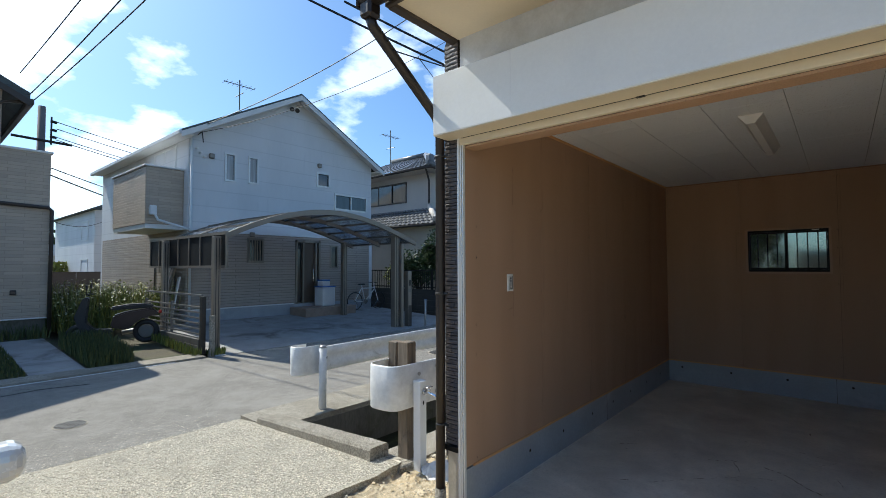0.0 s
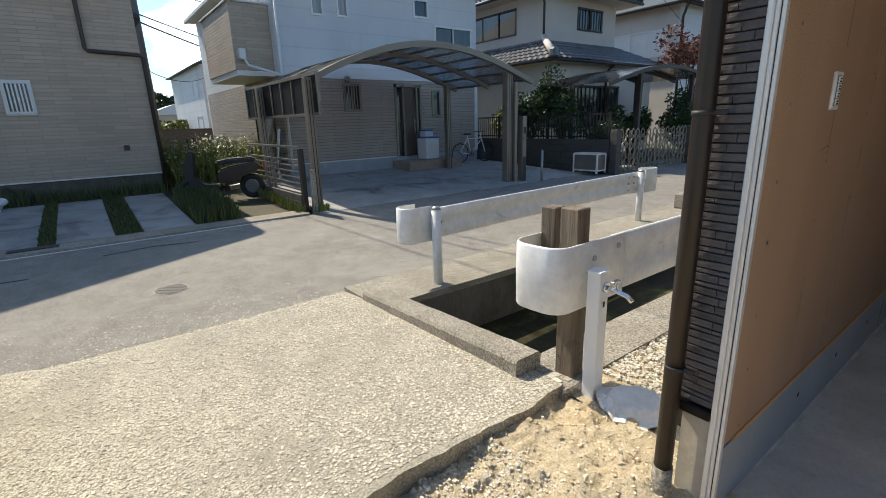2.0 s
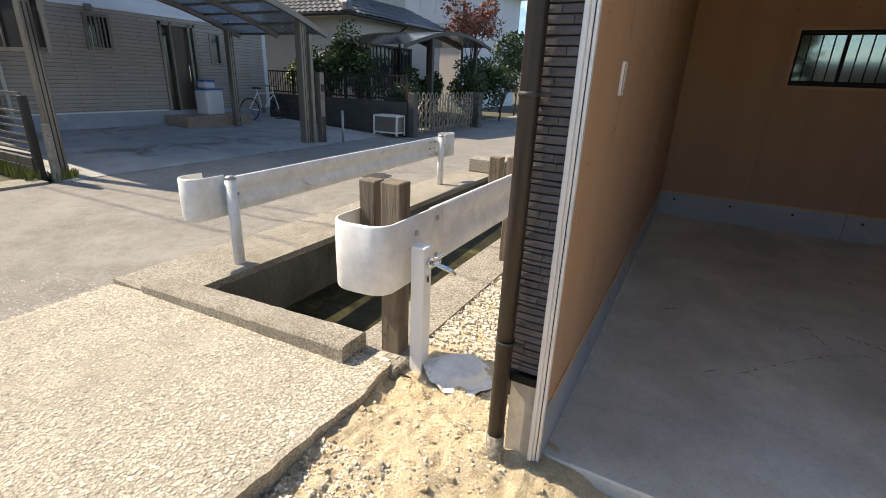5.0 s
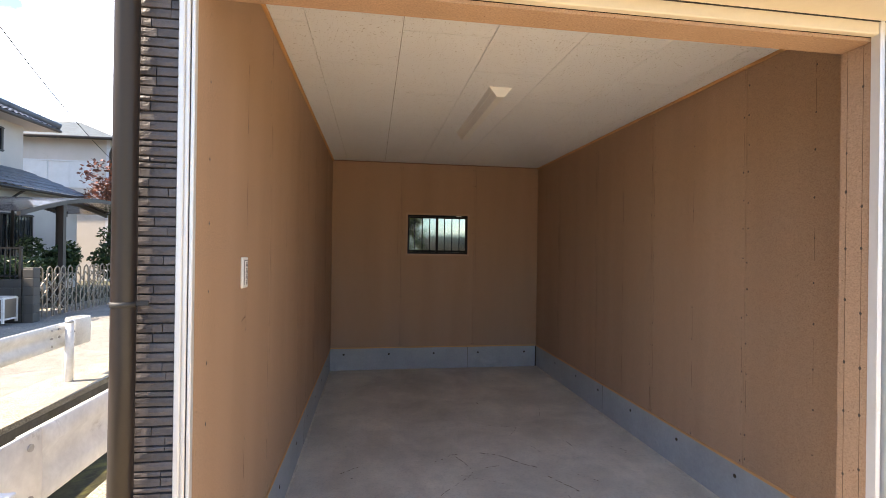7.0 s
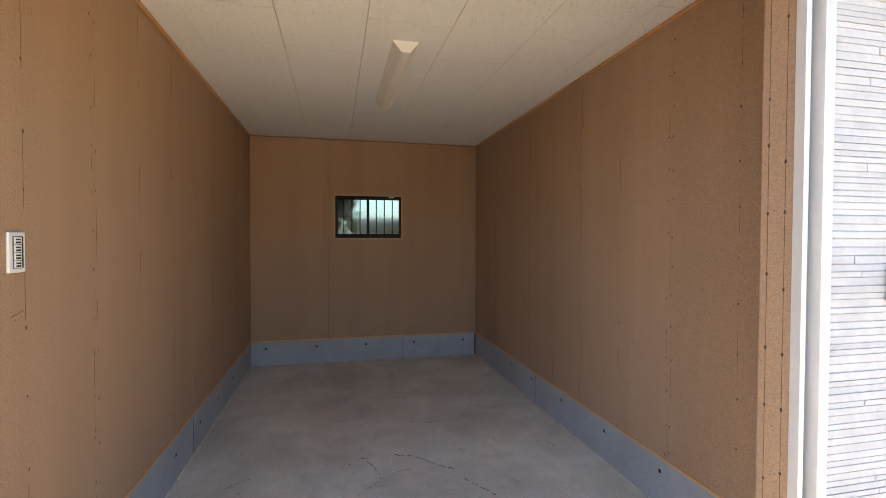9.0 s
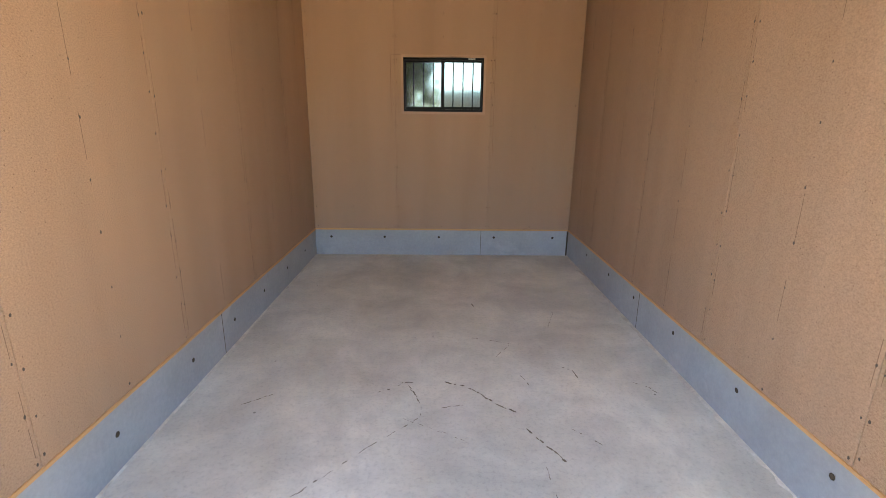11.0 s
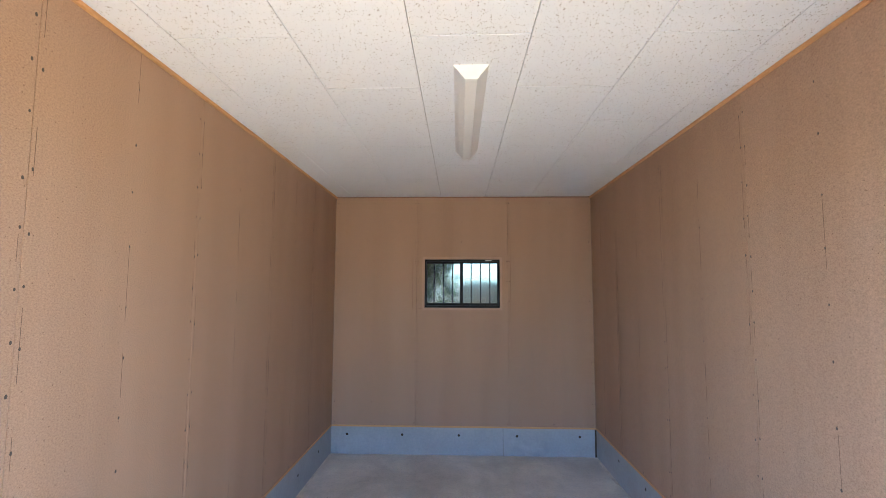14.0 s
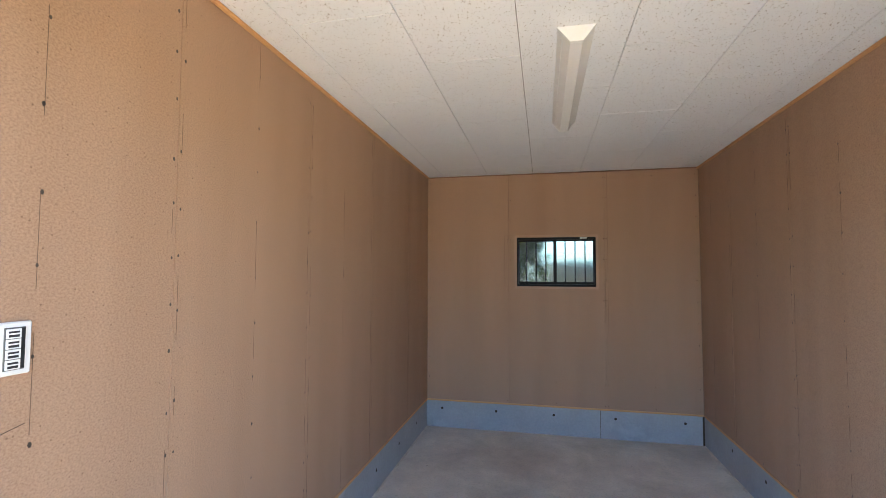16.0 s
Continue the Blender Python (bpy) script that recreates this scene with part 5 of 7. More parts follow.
# balcony on the side
bal = part("balcony", bx(-14.9, 2.79, 2.62, -12.1, 3.73, 4.14, 0.01), M_SIDING_TAN, ha, "beige sided balcony")
part("balcony_base", bx(-14.9, 2.81, 2.5, -12.12, 3.73, 2.62), M_TRIM_WHITE, bal)
part("coping", bx(-14.95, 2.75, 4.14, -12.06, 3.75, 4.19, 0.01), M_TRIM_WHITE, bal)
dpipe = part("house_downpipe", tb([(HX + 0.06, HY0 + 0.06, 5.0), (HX + 0.06, HY0 + 0.06, 0.1)], 0.035, 8), M_TRIM_WHITE, ha, "white downpipe")
part("pipe_branch", tb([(-12.0, 2.95, 2.95), (-11.95, 3.05, 2.72), (-11.8, 3.6, 2.55), (HX + 0.06, HY0 + 0.06, 2.5)], 0.035, 8), M_TRIM_WHITE, dpipe)
part("pipe_hopper", bx(-12.1, 2.87, 2.85, -11.95, 3.03, 3.1, 0.02), M_TRIM_WHITE, dpipe)
house_window(ha, "y", HY0, -1, -14.4, -12.7, 3.6, 4.95, 2, M_TRIM_WHITE, M_PANE_DARK)
house_window(ha, "y", HY0, -1, -14.2, -12.6, 0.7, 2.0, 2, M_TRIM_BROWN, M_PANE_DARK)
part("meter_bracket", tb([(HX + 0.05, 3.95, 5.15), (HX + 0.25, 3.98, 5.2), (HX + 0.28, 4.0, 4.9)], 0.015, 6), M_WIRE, ha)
for k in range(3):
    part("insulator", tb([(HX + 0.06, 3.9 + 0.1 * k, 4.75 - 0.1 * k), (HX + 0.2, 3.9 + 0.1 * k, 4.75 - 0.1 * k)], 0.03, 8), M_TRIM_WHITE, ha)
antenna((-14.0, 6.3, 6.75), 1.3)

shift(ha, 0.07, 0.09, 0.06)

# beige house with a wooden door
LX = -11.9
lh = thing("beige_house", (LX, -3.0, 0.0), "two-storey house with tan stone-pattern siding", "house")
b = bm_new()
L_WINS = [(-2.23, -0.935, 4.07, 4.84), (-1.43, -1.01, 1.69, 2.30), (-4.0, -2.42, 0.15, 2.66)]
holed(b, "x", LX - 0.16, LX, -7.2, 0.08, 0.38, 5.35, L_WINS)
prism(b, [(-7.2, 5.35), (0.08, 5.35), (-3.55, 7.3)], "x", LX - 0.16, LX)
part("wall", b, M_SIDING_TAN, lh, "tan stone-pattern front wall")
b = bm_new()
box(b, LX - 6.5, 0.081, 0.38, LX, 0.93, 2.96)
box(b, LX - 2.6, 0.081, 2.96, LX, 0.93, 4.1)
part("wing", b, M_SIDING_TAN, lh, "tan sided wing with a balcony parapet")
part("coping", bx(LX - 2.65, 0.081, 4.1, LX + 0.03, 0.97, 4.15, 0.01), M_TRIM_WHITE, lh)
part("wall", bx(LX - 7.0, -7.2, 0.38, LX - 0.16, -7.05, 5.35), M_SIDING_TAN, lh)
part("wall", bx(LX - 7.0, -0.07, 0.38, LX - 0.16, 0.08, 5.35), M_SIDING_TAN, lh)
part("wall", bx(LX - 7.15, -7.2, 0.38, LX - 7.0, 0.08, 5.35), M_SIDING_TAN, lh)
part("plinth", bx(LX - 7.1, -7.18, -0.3, LX - 0.03, 0.91, 0.38), M_CONC_DARK, lh, "dark damp plinth")
part("drip_edge", bx(LX - 0.02, -2.3, 0.375, LX + 0.03, 0.93, 0.40), M_TRIM_WHITE, lh)
for s_ in (-1, 1):
    ye = -3.55 + s_ * 4.05
    slope = 1.95 / 3.63
    ze = 7.3 - slope * 4.05
    b = bm_new()
    prism(b, [(ye, ze + 0.02), (-3.55, 7.32), (-3.55, 7.48), (ye, ze + 0.2)], "x", LX + 0.3, LX - 7.4)
    part("roof", b, M_SLATE, lh, "dark slate roof slope")
    b = bm_new()
    prism(b, [(ye, ze - 0.1), (-3.55, 7.2), (-3.55, 7.34), (ye, ze + 0.04)], "x", LX + 0.28, LX + 0.33)
    part("bargeboard", b, M_TRIM_BROWN, lh, "dark bargeboard")
    part("gutter", bx(LX + 0.3, ye - 0.05, ze - 0.05, LX - 7.3, ye + 0.07, ze + 0.08, 0.02), M_TRIM_BROWN, lh)
house_window(lh, "x", LX, 1, *L_WINS[0], 2, M_TRIM_WHITE, M_PANE_SKY)
house_window(lh, "x", LX, 1, *L_WINS[1], 2, M_TRIM_WHITE, M_PANE_DARK, bars=7)
aw = part("awning", bx(LX, -4.4, 2.80, LX + 0.75, -2.12, 3.05, 0.02), M_TRIM_BROWN, lh, "dark brown entrance canopy")
part("awning_edge", bx(LX + 0.01, -4.38, 2.72, LX + 0.72, -2.14, 2.80), M_TRIM_WHITE, aw)
ld = part("wooden_door", bx(LX - 0.12, -3.9, 0.2, LX - 0.08, -2.45, 2.25), M_WOOD_DOOR, lh, "reddish-brown wooden entrance door")
for k, yy in enumerate((-2.85, -3.2)):
    part("door_slot", bx(LX - 0.085, yy, 0.9, LX - 0.075, yy + 0.05, 2.1), M_BLACK, ld)
    part("slot_cap", bx(LX - 0.085, yy - 0.01, 2.05, LX - 0.07, yy + 0.06, 2.2), M_TRIM_WHITE, ld)
b = bm_new()
box(b, LX - 0.1, -2.46, 0.15, LX + 0.03, -2.40, 2.3)
box(b, LX - 0.1, -4.0, 2.25, LX + 0.03, -2.40, 2.31)
part("door_frame", b, M_TRIM_WHITE, lh)
part("transom", bx(LX - 0.12, -3.95, 2.31, LX - 0.08, -2.45, 2.66), M_SIDING_TAN, lh)
lp = part("house_downpipe", tb([(LX + 0.12, 0.45, 5.15), (LX + 0.08, 0.12, 5.1), (LX + 0.06, -0.02, 5.0), (LX + 0.06, -0.02, 2.95), (LX + 0.06, 0.02, 2.9), (LX + 0.06, 0.9, 2.86), (LX + 0.06, 0.96, 2.8), (LX + 0.06, 0.97, 0.1)], 0.04, 8), M_TRIM_BROWN, lh, "dark brown downpipe")
part("socket_plate", bx(LX, 0.3, 0.92, LX + 0.05, 0.4, 1.02, 0.01), M_TRIM_BROWN, lh)
b = bm_new()
prism(b, [(0.1, 4.75), (1.45, 4.15), (1.45, 4.27), (0.1, 4.88)], "x", LX - 3.2, LX - 7.4)
part("lower_roof", b, M_SLATE, lh, "dark lower roof behind the balcony")
part("lower_wall", bx(LX - 3.4, 0.1, 2.9, LX - 7.0, 0.95, 4.4), M_SIDING_TAN, lh)

shift(lh, 0.0, 0.0, 0.02)

# tiled house with a hipped roof
NX, NY, NX2, NY2, NT = -12.0, 13.9, -19.0, 18.4, 5.72
hb = thing("tiled_house", (NX, NY, 0), "two-storey ivory house with grey pan-tile hipped roofs", "house")
b = bm_new()
holed(b, "y", NY, NY + 0.15, NX2, NX, 2.8, NT, [(-16.3, -13.4, 4.45, 5.38)])
part("wall", b, M_PLASTER, hb, "ivory plaster wall")
b = bm_new()
holed(b, "x", NX - 0.15, NX, NY + 0.15, NY2, 2.8, NT, [(15.87, 17.45, 4.58, 5.38)])
part("wall", b, M_PLASTER, hb)
part("wall", bx(NX2 - 0.15, NY, 2.8, NX2, NY2, NT), M_PLASTER, hb)
part("wall", bx(NX2, NY2 - 0.15, 2.8, NX - 0.15, NY2, NT), M_PLASTER, hb)
house_window(hb, "y", NY, -1, -16.3, -13.4, 4.45, 5.38, 3, M_TRIM_BROWN, M_PANE_DARK)
house_window(hb, "x", NX, 1, 15.87, 17.45, 4.58, 5.38, 2, M_TRIM_BROWN, M_PANE_DARK, bars=9)
OV = 0.75
ex0, ex1, ey0, ey1, ez = NX2 - OV, NX + OV, NY - OV, NY2 + OV, NT + 0.02
rz, ry = ez + 1.35, (NY + NY2) / 2
ra, rb = Vector((ex1 - (ey1 - ey0) / 2, ry, rz)), Vector((ex0 + (ey1 - ey0) / 2, ry, rz))
for nm, pts, ac in (("south", ((ex0, ey0, ez), (ex1, ey0, ez), rb, ra), 30), ("east", ((ex1, ey0, ez), (ex1, ey1, ez), ra, ra), 22), ("north", ((ex1, ey1, ez), (ex0, ey1, ez), ra, rb), 20)):
    b = bm_new()
    tiled(b, *pts, ac, 11)
    part("tile_roof", b, M_TILE_ROOF, hb, "grey glazed pan-tile slope")
b = bm_new()
box(b, ex0 + 0.03, ey0 + 0.03, ez - 0.09, ex1 - 0.03, ey1 - 0.03, ez - 0.03)
part("eave_soffit", b, M_PLASTER, hb)
b = bm_new()
for p, q in (((ex0, ey0), (ex1, ey0)), ((ex1, ey0), (ex1, ey1))):
    tube(b, [(*p, ez - 0.04), (*q, ez - 0.04)], 0.06, 8)
part("gutter", b, M_TRIM_BROWN, hb)
for p, q in (((ex1, ey0, ez), ra), ((ex1, ey1, ez), ra), (rb, ra)):
    part("ridge", tb([Vector(p) + Vector((0, 0, 0.12)), Vector(q) + Vector((0, 0, 0.12))], 0.13, 8), M_TILE_ROOF, hb, "rounded ridge tiles")
part("ridge_end", bx(ex1 - 0.25, ey0 - 0.05, ez + 0.02, ex1 + 0.05, ey0 + 0.25, ez + 0.52, 0.06), M_TILE_ROOF, hb)
part("house_downpipe", tb([(ex1 - 0.3, ey0 + 0.05, ez - 0.05), (NX + 0.1, NY - 0.1, NT - 0.45), (NX + 0.06, NY - 0.06, NT - 0.6), (NX + 0.06, NY - 0.06, 3.9)], 0.045, 8), M_TRIM_BROWN, hb, "dark downpipe")
# lower storey and its skirt roof
GX, GY, GX2, GY2 = -10.9, 13.1, -19.0, 19.6
b = bm_new()
holed(b, "x", GX - 0.15, GX, GY, GY2, -0.2, 3.2, [(14.6, 17.2, 0.9, 2.4)])
part("wall", b, M_PLASTER, hb, "ivory plaster lower wall")
b = bm_new()
holed(b, "y", GY, GY + 0.15, GX2, GX - 0.15, -0.2, 3.2)
part("wall", b, M_PLASTER, hb)
house_window(hb, "x", GX, 1, 14.6, 17.2, 0.9, 2.4, 2, M_TRIM_BROWN, M_PANE_DARK, bars=10)
gz = 3.22
for pts, ac in ((((GX + 0.5, GY - 0.5, gz), (GX + 0.5, GY2 + 0.5, gz), (NX, NY, gz + 0.85), (NX, NY2, gz + 0.85)), 26),
                (((GX2, GY - 0.5, gz), (GX + 0.5, GY - 0.5, gz), (GX2, NY, gz + 0.85), (NX, NY, gz + 0.85)), 32)):
    b = bm_new()
    tiled(b, *pts, ac, 6)
    part("tile_roof", b, M_TILE_ROOF, hb, "grey pan-tile skirt roof")
part("ridge", tb([(GX + 0.5, GY - 0.5, gz + 0.1), (NX, NY, gz + 0.97)], 0.12, 8), M_PLASTER, hb, "pale mortar hip ridge")
part("ridge_end", bx(GX + 0.35, GY - 0.62, gz + 0.0, GX + 0.62, GY - 0.35, gz + 0.32, 0.06), M_TILE_ROOF, hb)
b = bm_new()
box(b, GX2, GY - 0.47, gz - 0.09, GX + 0.47, GY2 + 0.4, gz - 0.03)
part("eave_soffit", b, M_PLASTER, hb)
b = bm_new()
tube(b, [(GX2, GY - 0.5, gz - 0.04), (GX + 0.5, GY - 0.5, gz - 0.04), (GX + 0.5, GY2 + 0.5, gz - 0.04)], 0.055, 8)
part("gutter", b, M_TRIM_BROWN, hb)
part("house_downpipe", tb([(GX + 0.45, 16.2, gz - 0.05), (GX + 0.1, 16.2, gz - 0.3), (GX + 0.06, 16.2, -0.1)], 0.045, 8), M_TRIM_BROWN, hb)
shift(hb, 0.0, 0.0, 0.05)
antenna((-14.8, 14.2, 6.0), 2.2)

# further house behind it
hc = thing("far_house", (-13.0, 25.0, 0), "plain two-storey house with a low hipped roof", "house")
b = bm_new()
holed(b, "x", -11.65, -11.5, 23.0, 31.0, -0.2, 6.3, [(25.0, 27.2, 4.2, 5.4)])
part("wall", b, M_SIDING_WHITE, hc)
b = bm_new()
holed(b, "y", 23.0, 23.15, -20.0, -11.65, -0.2, 6.3, [(-16.0, -12.2, 4.1, 5.3)])
part("wall", b, M_PLASTER, hc)
house_window(hc, "x", -11.5, 1, 25.0, 27.2, 4.2, 5.4, 2, M_TRIM_WHITE, M_PANE_GREY)
house_window(hc, "y", 23.0, -1, -16.0, -12.2, 4.1, 5.3, 4, M_TRIM_WHITE, M_TRIM_WHITE)
b = bm_new()
v = [b.verts.new(p) for p in ((-20.6, 22.4, 6.3), (-10.9, 22.4, 6.3), (-10.9, 31.6, 6.3), (-20.6, 31.6, 6.3), (-15.0, 27, 8.0), (-16.5, 27, 8.0))]
for f in ((0, 1, 4, 5), (1, 2, 4), (2, 3, 5, 4), (3, 0, 5), (0, 3, 2, 1)):
    b.faces.new([v[i] for i in f])
part("roof", b, M_SLATE, hc, "grey hipped roof")
part("gutter", tb([(-20.6, 22.4, 6.25), (-10.9, 22.4, 6.25), (-10.9, 31.6, 6.25)], 0.07, 8), M_TRIM_BROWN, hc)
part("house_downpipe", tb([(-11.0, 22.5, 6.2), (-11.45, 22.95, 5.7), (-11.45, 22.95, 0)], 0.06, 8), M_TRIM_BROWN, hc)

# white house far behind the alley
hd = thing("distant_house", (-30.0, 7.5, 0), "distant white two-storey house", "house")
part("wall", bx(-36, 5.2, -0.3, -27, 10.5, 4.6), M_SIDING_WHITE, hd)
b = bm_new()
prism(b, [(4.9, 4.5), (10.8, 4.5), (7.85, 5.9)], "x", -36.3, -26.8)
part("roof", b, M_SLATE, hd)
house_window(hd, "y", 5.2, -1, -29.5, -28.2, 1.0, 2.0, 1, M_TRIM_WHITE, M_PANE_DARK)
house_window(hd, "y", 5.2, -1, -29.5, -28.2, 3.0, 4.0, 1, M_TRIM_WHITE, M_PANE_DARK)
# low roofs far off
for k, (x, y, w, h, rm) in enumerate(((-62, 2.5, 10, 2.4, M_SLATE), (-75, 10, 12, 3.2, M_TILE_ROOF), (-48, 9, 8, 2.6, M_TRIM_WHITE), (-85, -4, 14, 3.6, M_TILE_ROOF))):
    hh = thing("low_house", (x, y, 0), "low distant house among trees", "house", "distant roofs")
    part("wall", bx(x - 5, y - w / 2, -0.3, x, y + w / 2, h), M_PLASTER, hh)
    b = bm_new()
    prism(b, [(y - w / 2 - 0.4, h), (y + w / 2 + 0.4, h), (y + w / 4, h + 0.9), (y - w / 4, h + 0.9)], "x", x - 5.5, x + 0.4)
    part("roof", b, rm, hh)


# ---- guard rails and the tap ----
def sheet_path(bm, pts, prof, thick=0.006):
    """A pressed steel sheet: an upright profile of (offset, z) carried along a plan line of points."""
    pts = [Vector((*p, 0)) for p in pts]
    rings = []
    for i, p in enumerate(pts):
        d = (pts[min(i + 1, len(pts) - 1)] - pts[max(i - 1, 0)]).normalized()
        nn = Vector((d.y, -d.x, 0))
        front = [bm.verts.new(p + nn * o + Vector((0, 0, z))) for o, z in prof]
        back = [bm.verts.new(p + nn * (o - thick) + Vector((0, 0, z))) for o, z in prof]
        rings.append(front + back[::-1])
    n = len(rings[0])
    for a, c in zip(rings, rings[1:]):
        for k in range(n):
            f = bm.faces.new((a[k], a[(k + 1) % n], c[(k + 1) % n], c[k]))
            f.smooth = k not in (len(prof) - 1, n - 1)
    bm.faces.new(rings[0][::-1])
    bm.faces.new(rings[-1])
    bmesh.ops.recalc_face_normals(bm, faces=bm.faces)
    return bm


def bolt(parent, c, axis, r=0.013):
    c = Vector(c)
    d = Vector(axis)
    part("bolt", tb([c, c + d * 0.012], r, 8), M_STEEL_RUST, parent)


def arc(cx, cy, r, a0, a1, n=9):
    return [(cx + r * math.cos(radians(a0 + (a1 - a0) * k / (n - 1))), cy + r * math.sin(radians(a0 + (a1 - a0) * k / (n - 1)))) for k in range(n)]


near = thing("guard_rail", (-1.0, 1.8, -0.05), "white steel guard rail with a rounded end on timber posts", "guard rail", "guard rails")
zt, zb = 0.715, 0.385
wave = [(0.0, zt), (0.012, zt - 0.012), (0.014, zt - 0.09), (-0.012, zt - 0.13), (-0.016, zt - 0.165), (-0.012, zt - 0.2), (0.014, zt - 0.24), (0.012, zb + 0.012), (0.0, zb)]
part("beam", sheet_path(bm_new(), [(-0.985, 12.0), (-0.985, 8.0), (-0.985, 4.0), (-0.985, 1.74)], [(-o, z) for o, z in wave]), M_STEEL_WHITE, near)
flat = [(0.0, zt + 0.005), (0.006, zt - 0.005), (0.008, zt - 0.16), (0.006, zb - 0.0), (0.0, zb - 0.01)]
plan = [(-0.965, 1.84), (-0.965, 1.6), (-0.965, 1.42)] + arc(-1.055, 1.38, 0.09, 0, -80, 7) + [(-1.12, 1.282)] + arc(-1.17, 1.37, 0.09, -95, -180, 7) + [(-1.262, 1.45), (-1.262, 1.54)]
nose = part("end_piece", sheet_path(bm_new(), plan, [(-o, z) for o, z in flat]), M_STEEL_WHITE, near, "rounded white steel end piece")
for y, z in ((1.56, 0.63), (1.77, 0.66), (1.56, 0.44), (1.77, 0.45)):
    bolt(nose, (-0.958, y, z), (1, 0, 0), 0.016)
for y0 in (1.47, 3.15, 5.0, 6.9, 8.8):
    post_ = part("timber_post", bx(-1.105, y0, -0.2, -0.992, y0 + 0.10, 0.885 if y0 < 2 else 0.80, 0.006), M_POST_WOOD, near, "weathered square timber post")
    post2 = part("timber_block", bx(-1.275, y0 + 0.05, 0.33, -1.175, y0 + 0.14, 0.865 if y0 < 2 else 0.78, 0.006), M_POST_WOOD, near, "short timber block behind the rail")
    part("block_spacer", bx(-1.176, y0 + 0.08, 0.45, -1.104, y0 + 0.10, 0.6), M_STEEL_RUST, near)

far = thing("guard_rail", (-2.95, 3.8, -0.15), "white steel guard rail on round posts beside the road", "guard rail", "guard rails")
fz = 0.55
wave2 = [(0.0, fz), (0.012, fz - 0.01), (0.014, fz - 0.075), (-0.012, fz - 0.115), (-0.016, fz - 0.145), (-0.012, fz - 0.175), (0.014, fz - 0.215), (0.012, fz - 0.28), (0.0, fz - 0.29)]
part("beam", sheet_path(bm_new(), [(-3.16, 6.04), (-3.10, 4.6), (-3.04, 3.2), (-2.97, 1.95)], [(-o, z) for o, z in wave2]), M_STEEL_WHITE, far)
flat2 = [(0.0, fz + 0.03), (0.006, fz + 0.02), (0.008, fz - 0.14), (0.006, fz - 0.28), (0.0, fz - 0.30)]
plan2 = [(-2.955, 2.0), (-2.955, 1.86)] + arc(-3.04, 1.80, 0.085, 10, -90, 7) + arc(-3.06, 1.80, 0.085, -90, -190, 7) + [(-3.14, 1.95)]
nose2 = part("end_piece", sheet_path(bm_new(), plan2, [(-o, z) for o, z in flat2]), M_STEEL_WHITE, far, "rounded white steel end piece")
plan3 = [(-3.24, 5.99)] + [(-3.24, 6.09)] + arc(-3.16, 6.13, 0.08, 180, 90, 6) + arc(-3.14, 6.13, 0.08, 90, 0, 6) + [(-3.06, 5.84)]
part("end_piece", sheet_path(bm_new(), plan3, [(-o, z) for o, z in flat2]), M_STEEL_WHITE, far)
for y, x in ((2.0, -2.88), (5.77, -3.07)):
    p_ = part("post", tb([(x, y, -0.25), (x, y, 0.555)], 0.045, 14), M_STEEL_WHITE, far, "round white post")
    part("cap", tb([(x, y, 0.555), (x, y, 0.575), (x, y, 0.585)], 0.047, 14, 0.02), M_STEEL_RUST, p_)
    bolt(far, (x + 0.03, y + 0.03, 0.44), (0.7, 0.7, 0), 0.013)
for y, z in ((5.54, 0.49), (5.54, 0.40), (5.54, 0.31), (5.67, 0.49), (5.67, 0.40)):
    bolt(far, (-3.125, y, z), (1, 0, 0), 0.014)

tap = thing("tap_post", (-0.84, 1.45, -0.05), "white square standpipe post with a chrome tap", "tap")
part("post", bx(-0.875, 1.415, -0.15, -0.80, 1.49, 0.595, 0.006, 2), M_WHITE, tap)
part("cap", bx(-0.878, 1.412, 0.59, -0.797, 1.493, 0.602, 0.004), M_WHITE, tap)
fa = part("faucet", tb([(-0.795, 1.46, 0.52), (-0.75, 1.46, 0.52), (-0.735, 1.46, 0.515), (-0.68, 1.46, 0.505), (-0.655, 1.46, 0.485)], 0.012, 10), M_CHROME, tap, "chrome tap")
part("flange", tb([(-0.797, 1.46, 0.52), (-0.788, 1.46, 0.52)], 0.025, 14), M_CHROME, fa)
part("spindle", tb([(-0.745, 1.46, 0.52), (-0.745, 1.46, 0.56)], 0.009, 8), M_CHROME, fa)
part("lever", bx(-0.757, 1.43, 0.558, -0.733, 1.49, 0.568, 0.003), M_CHROME, fa)
part("label", bx(-0.7948, 1.44, 0.42, -0.794, 1.455, 0.45), M_BLACK, tap)

shift(near, 0.10, -0.095, 0.012)
shift(far, 0.0, -0.03, 0.01)
shift(tap, 0.06, -0.055, 0.01)

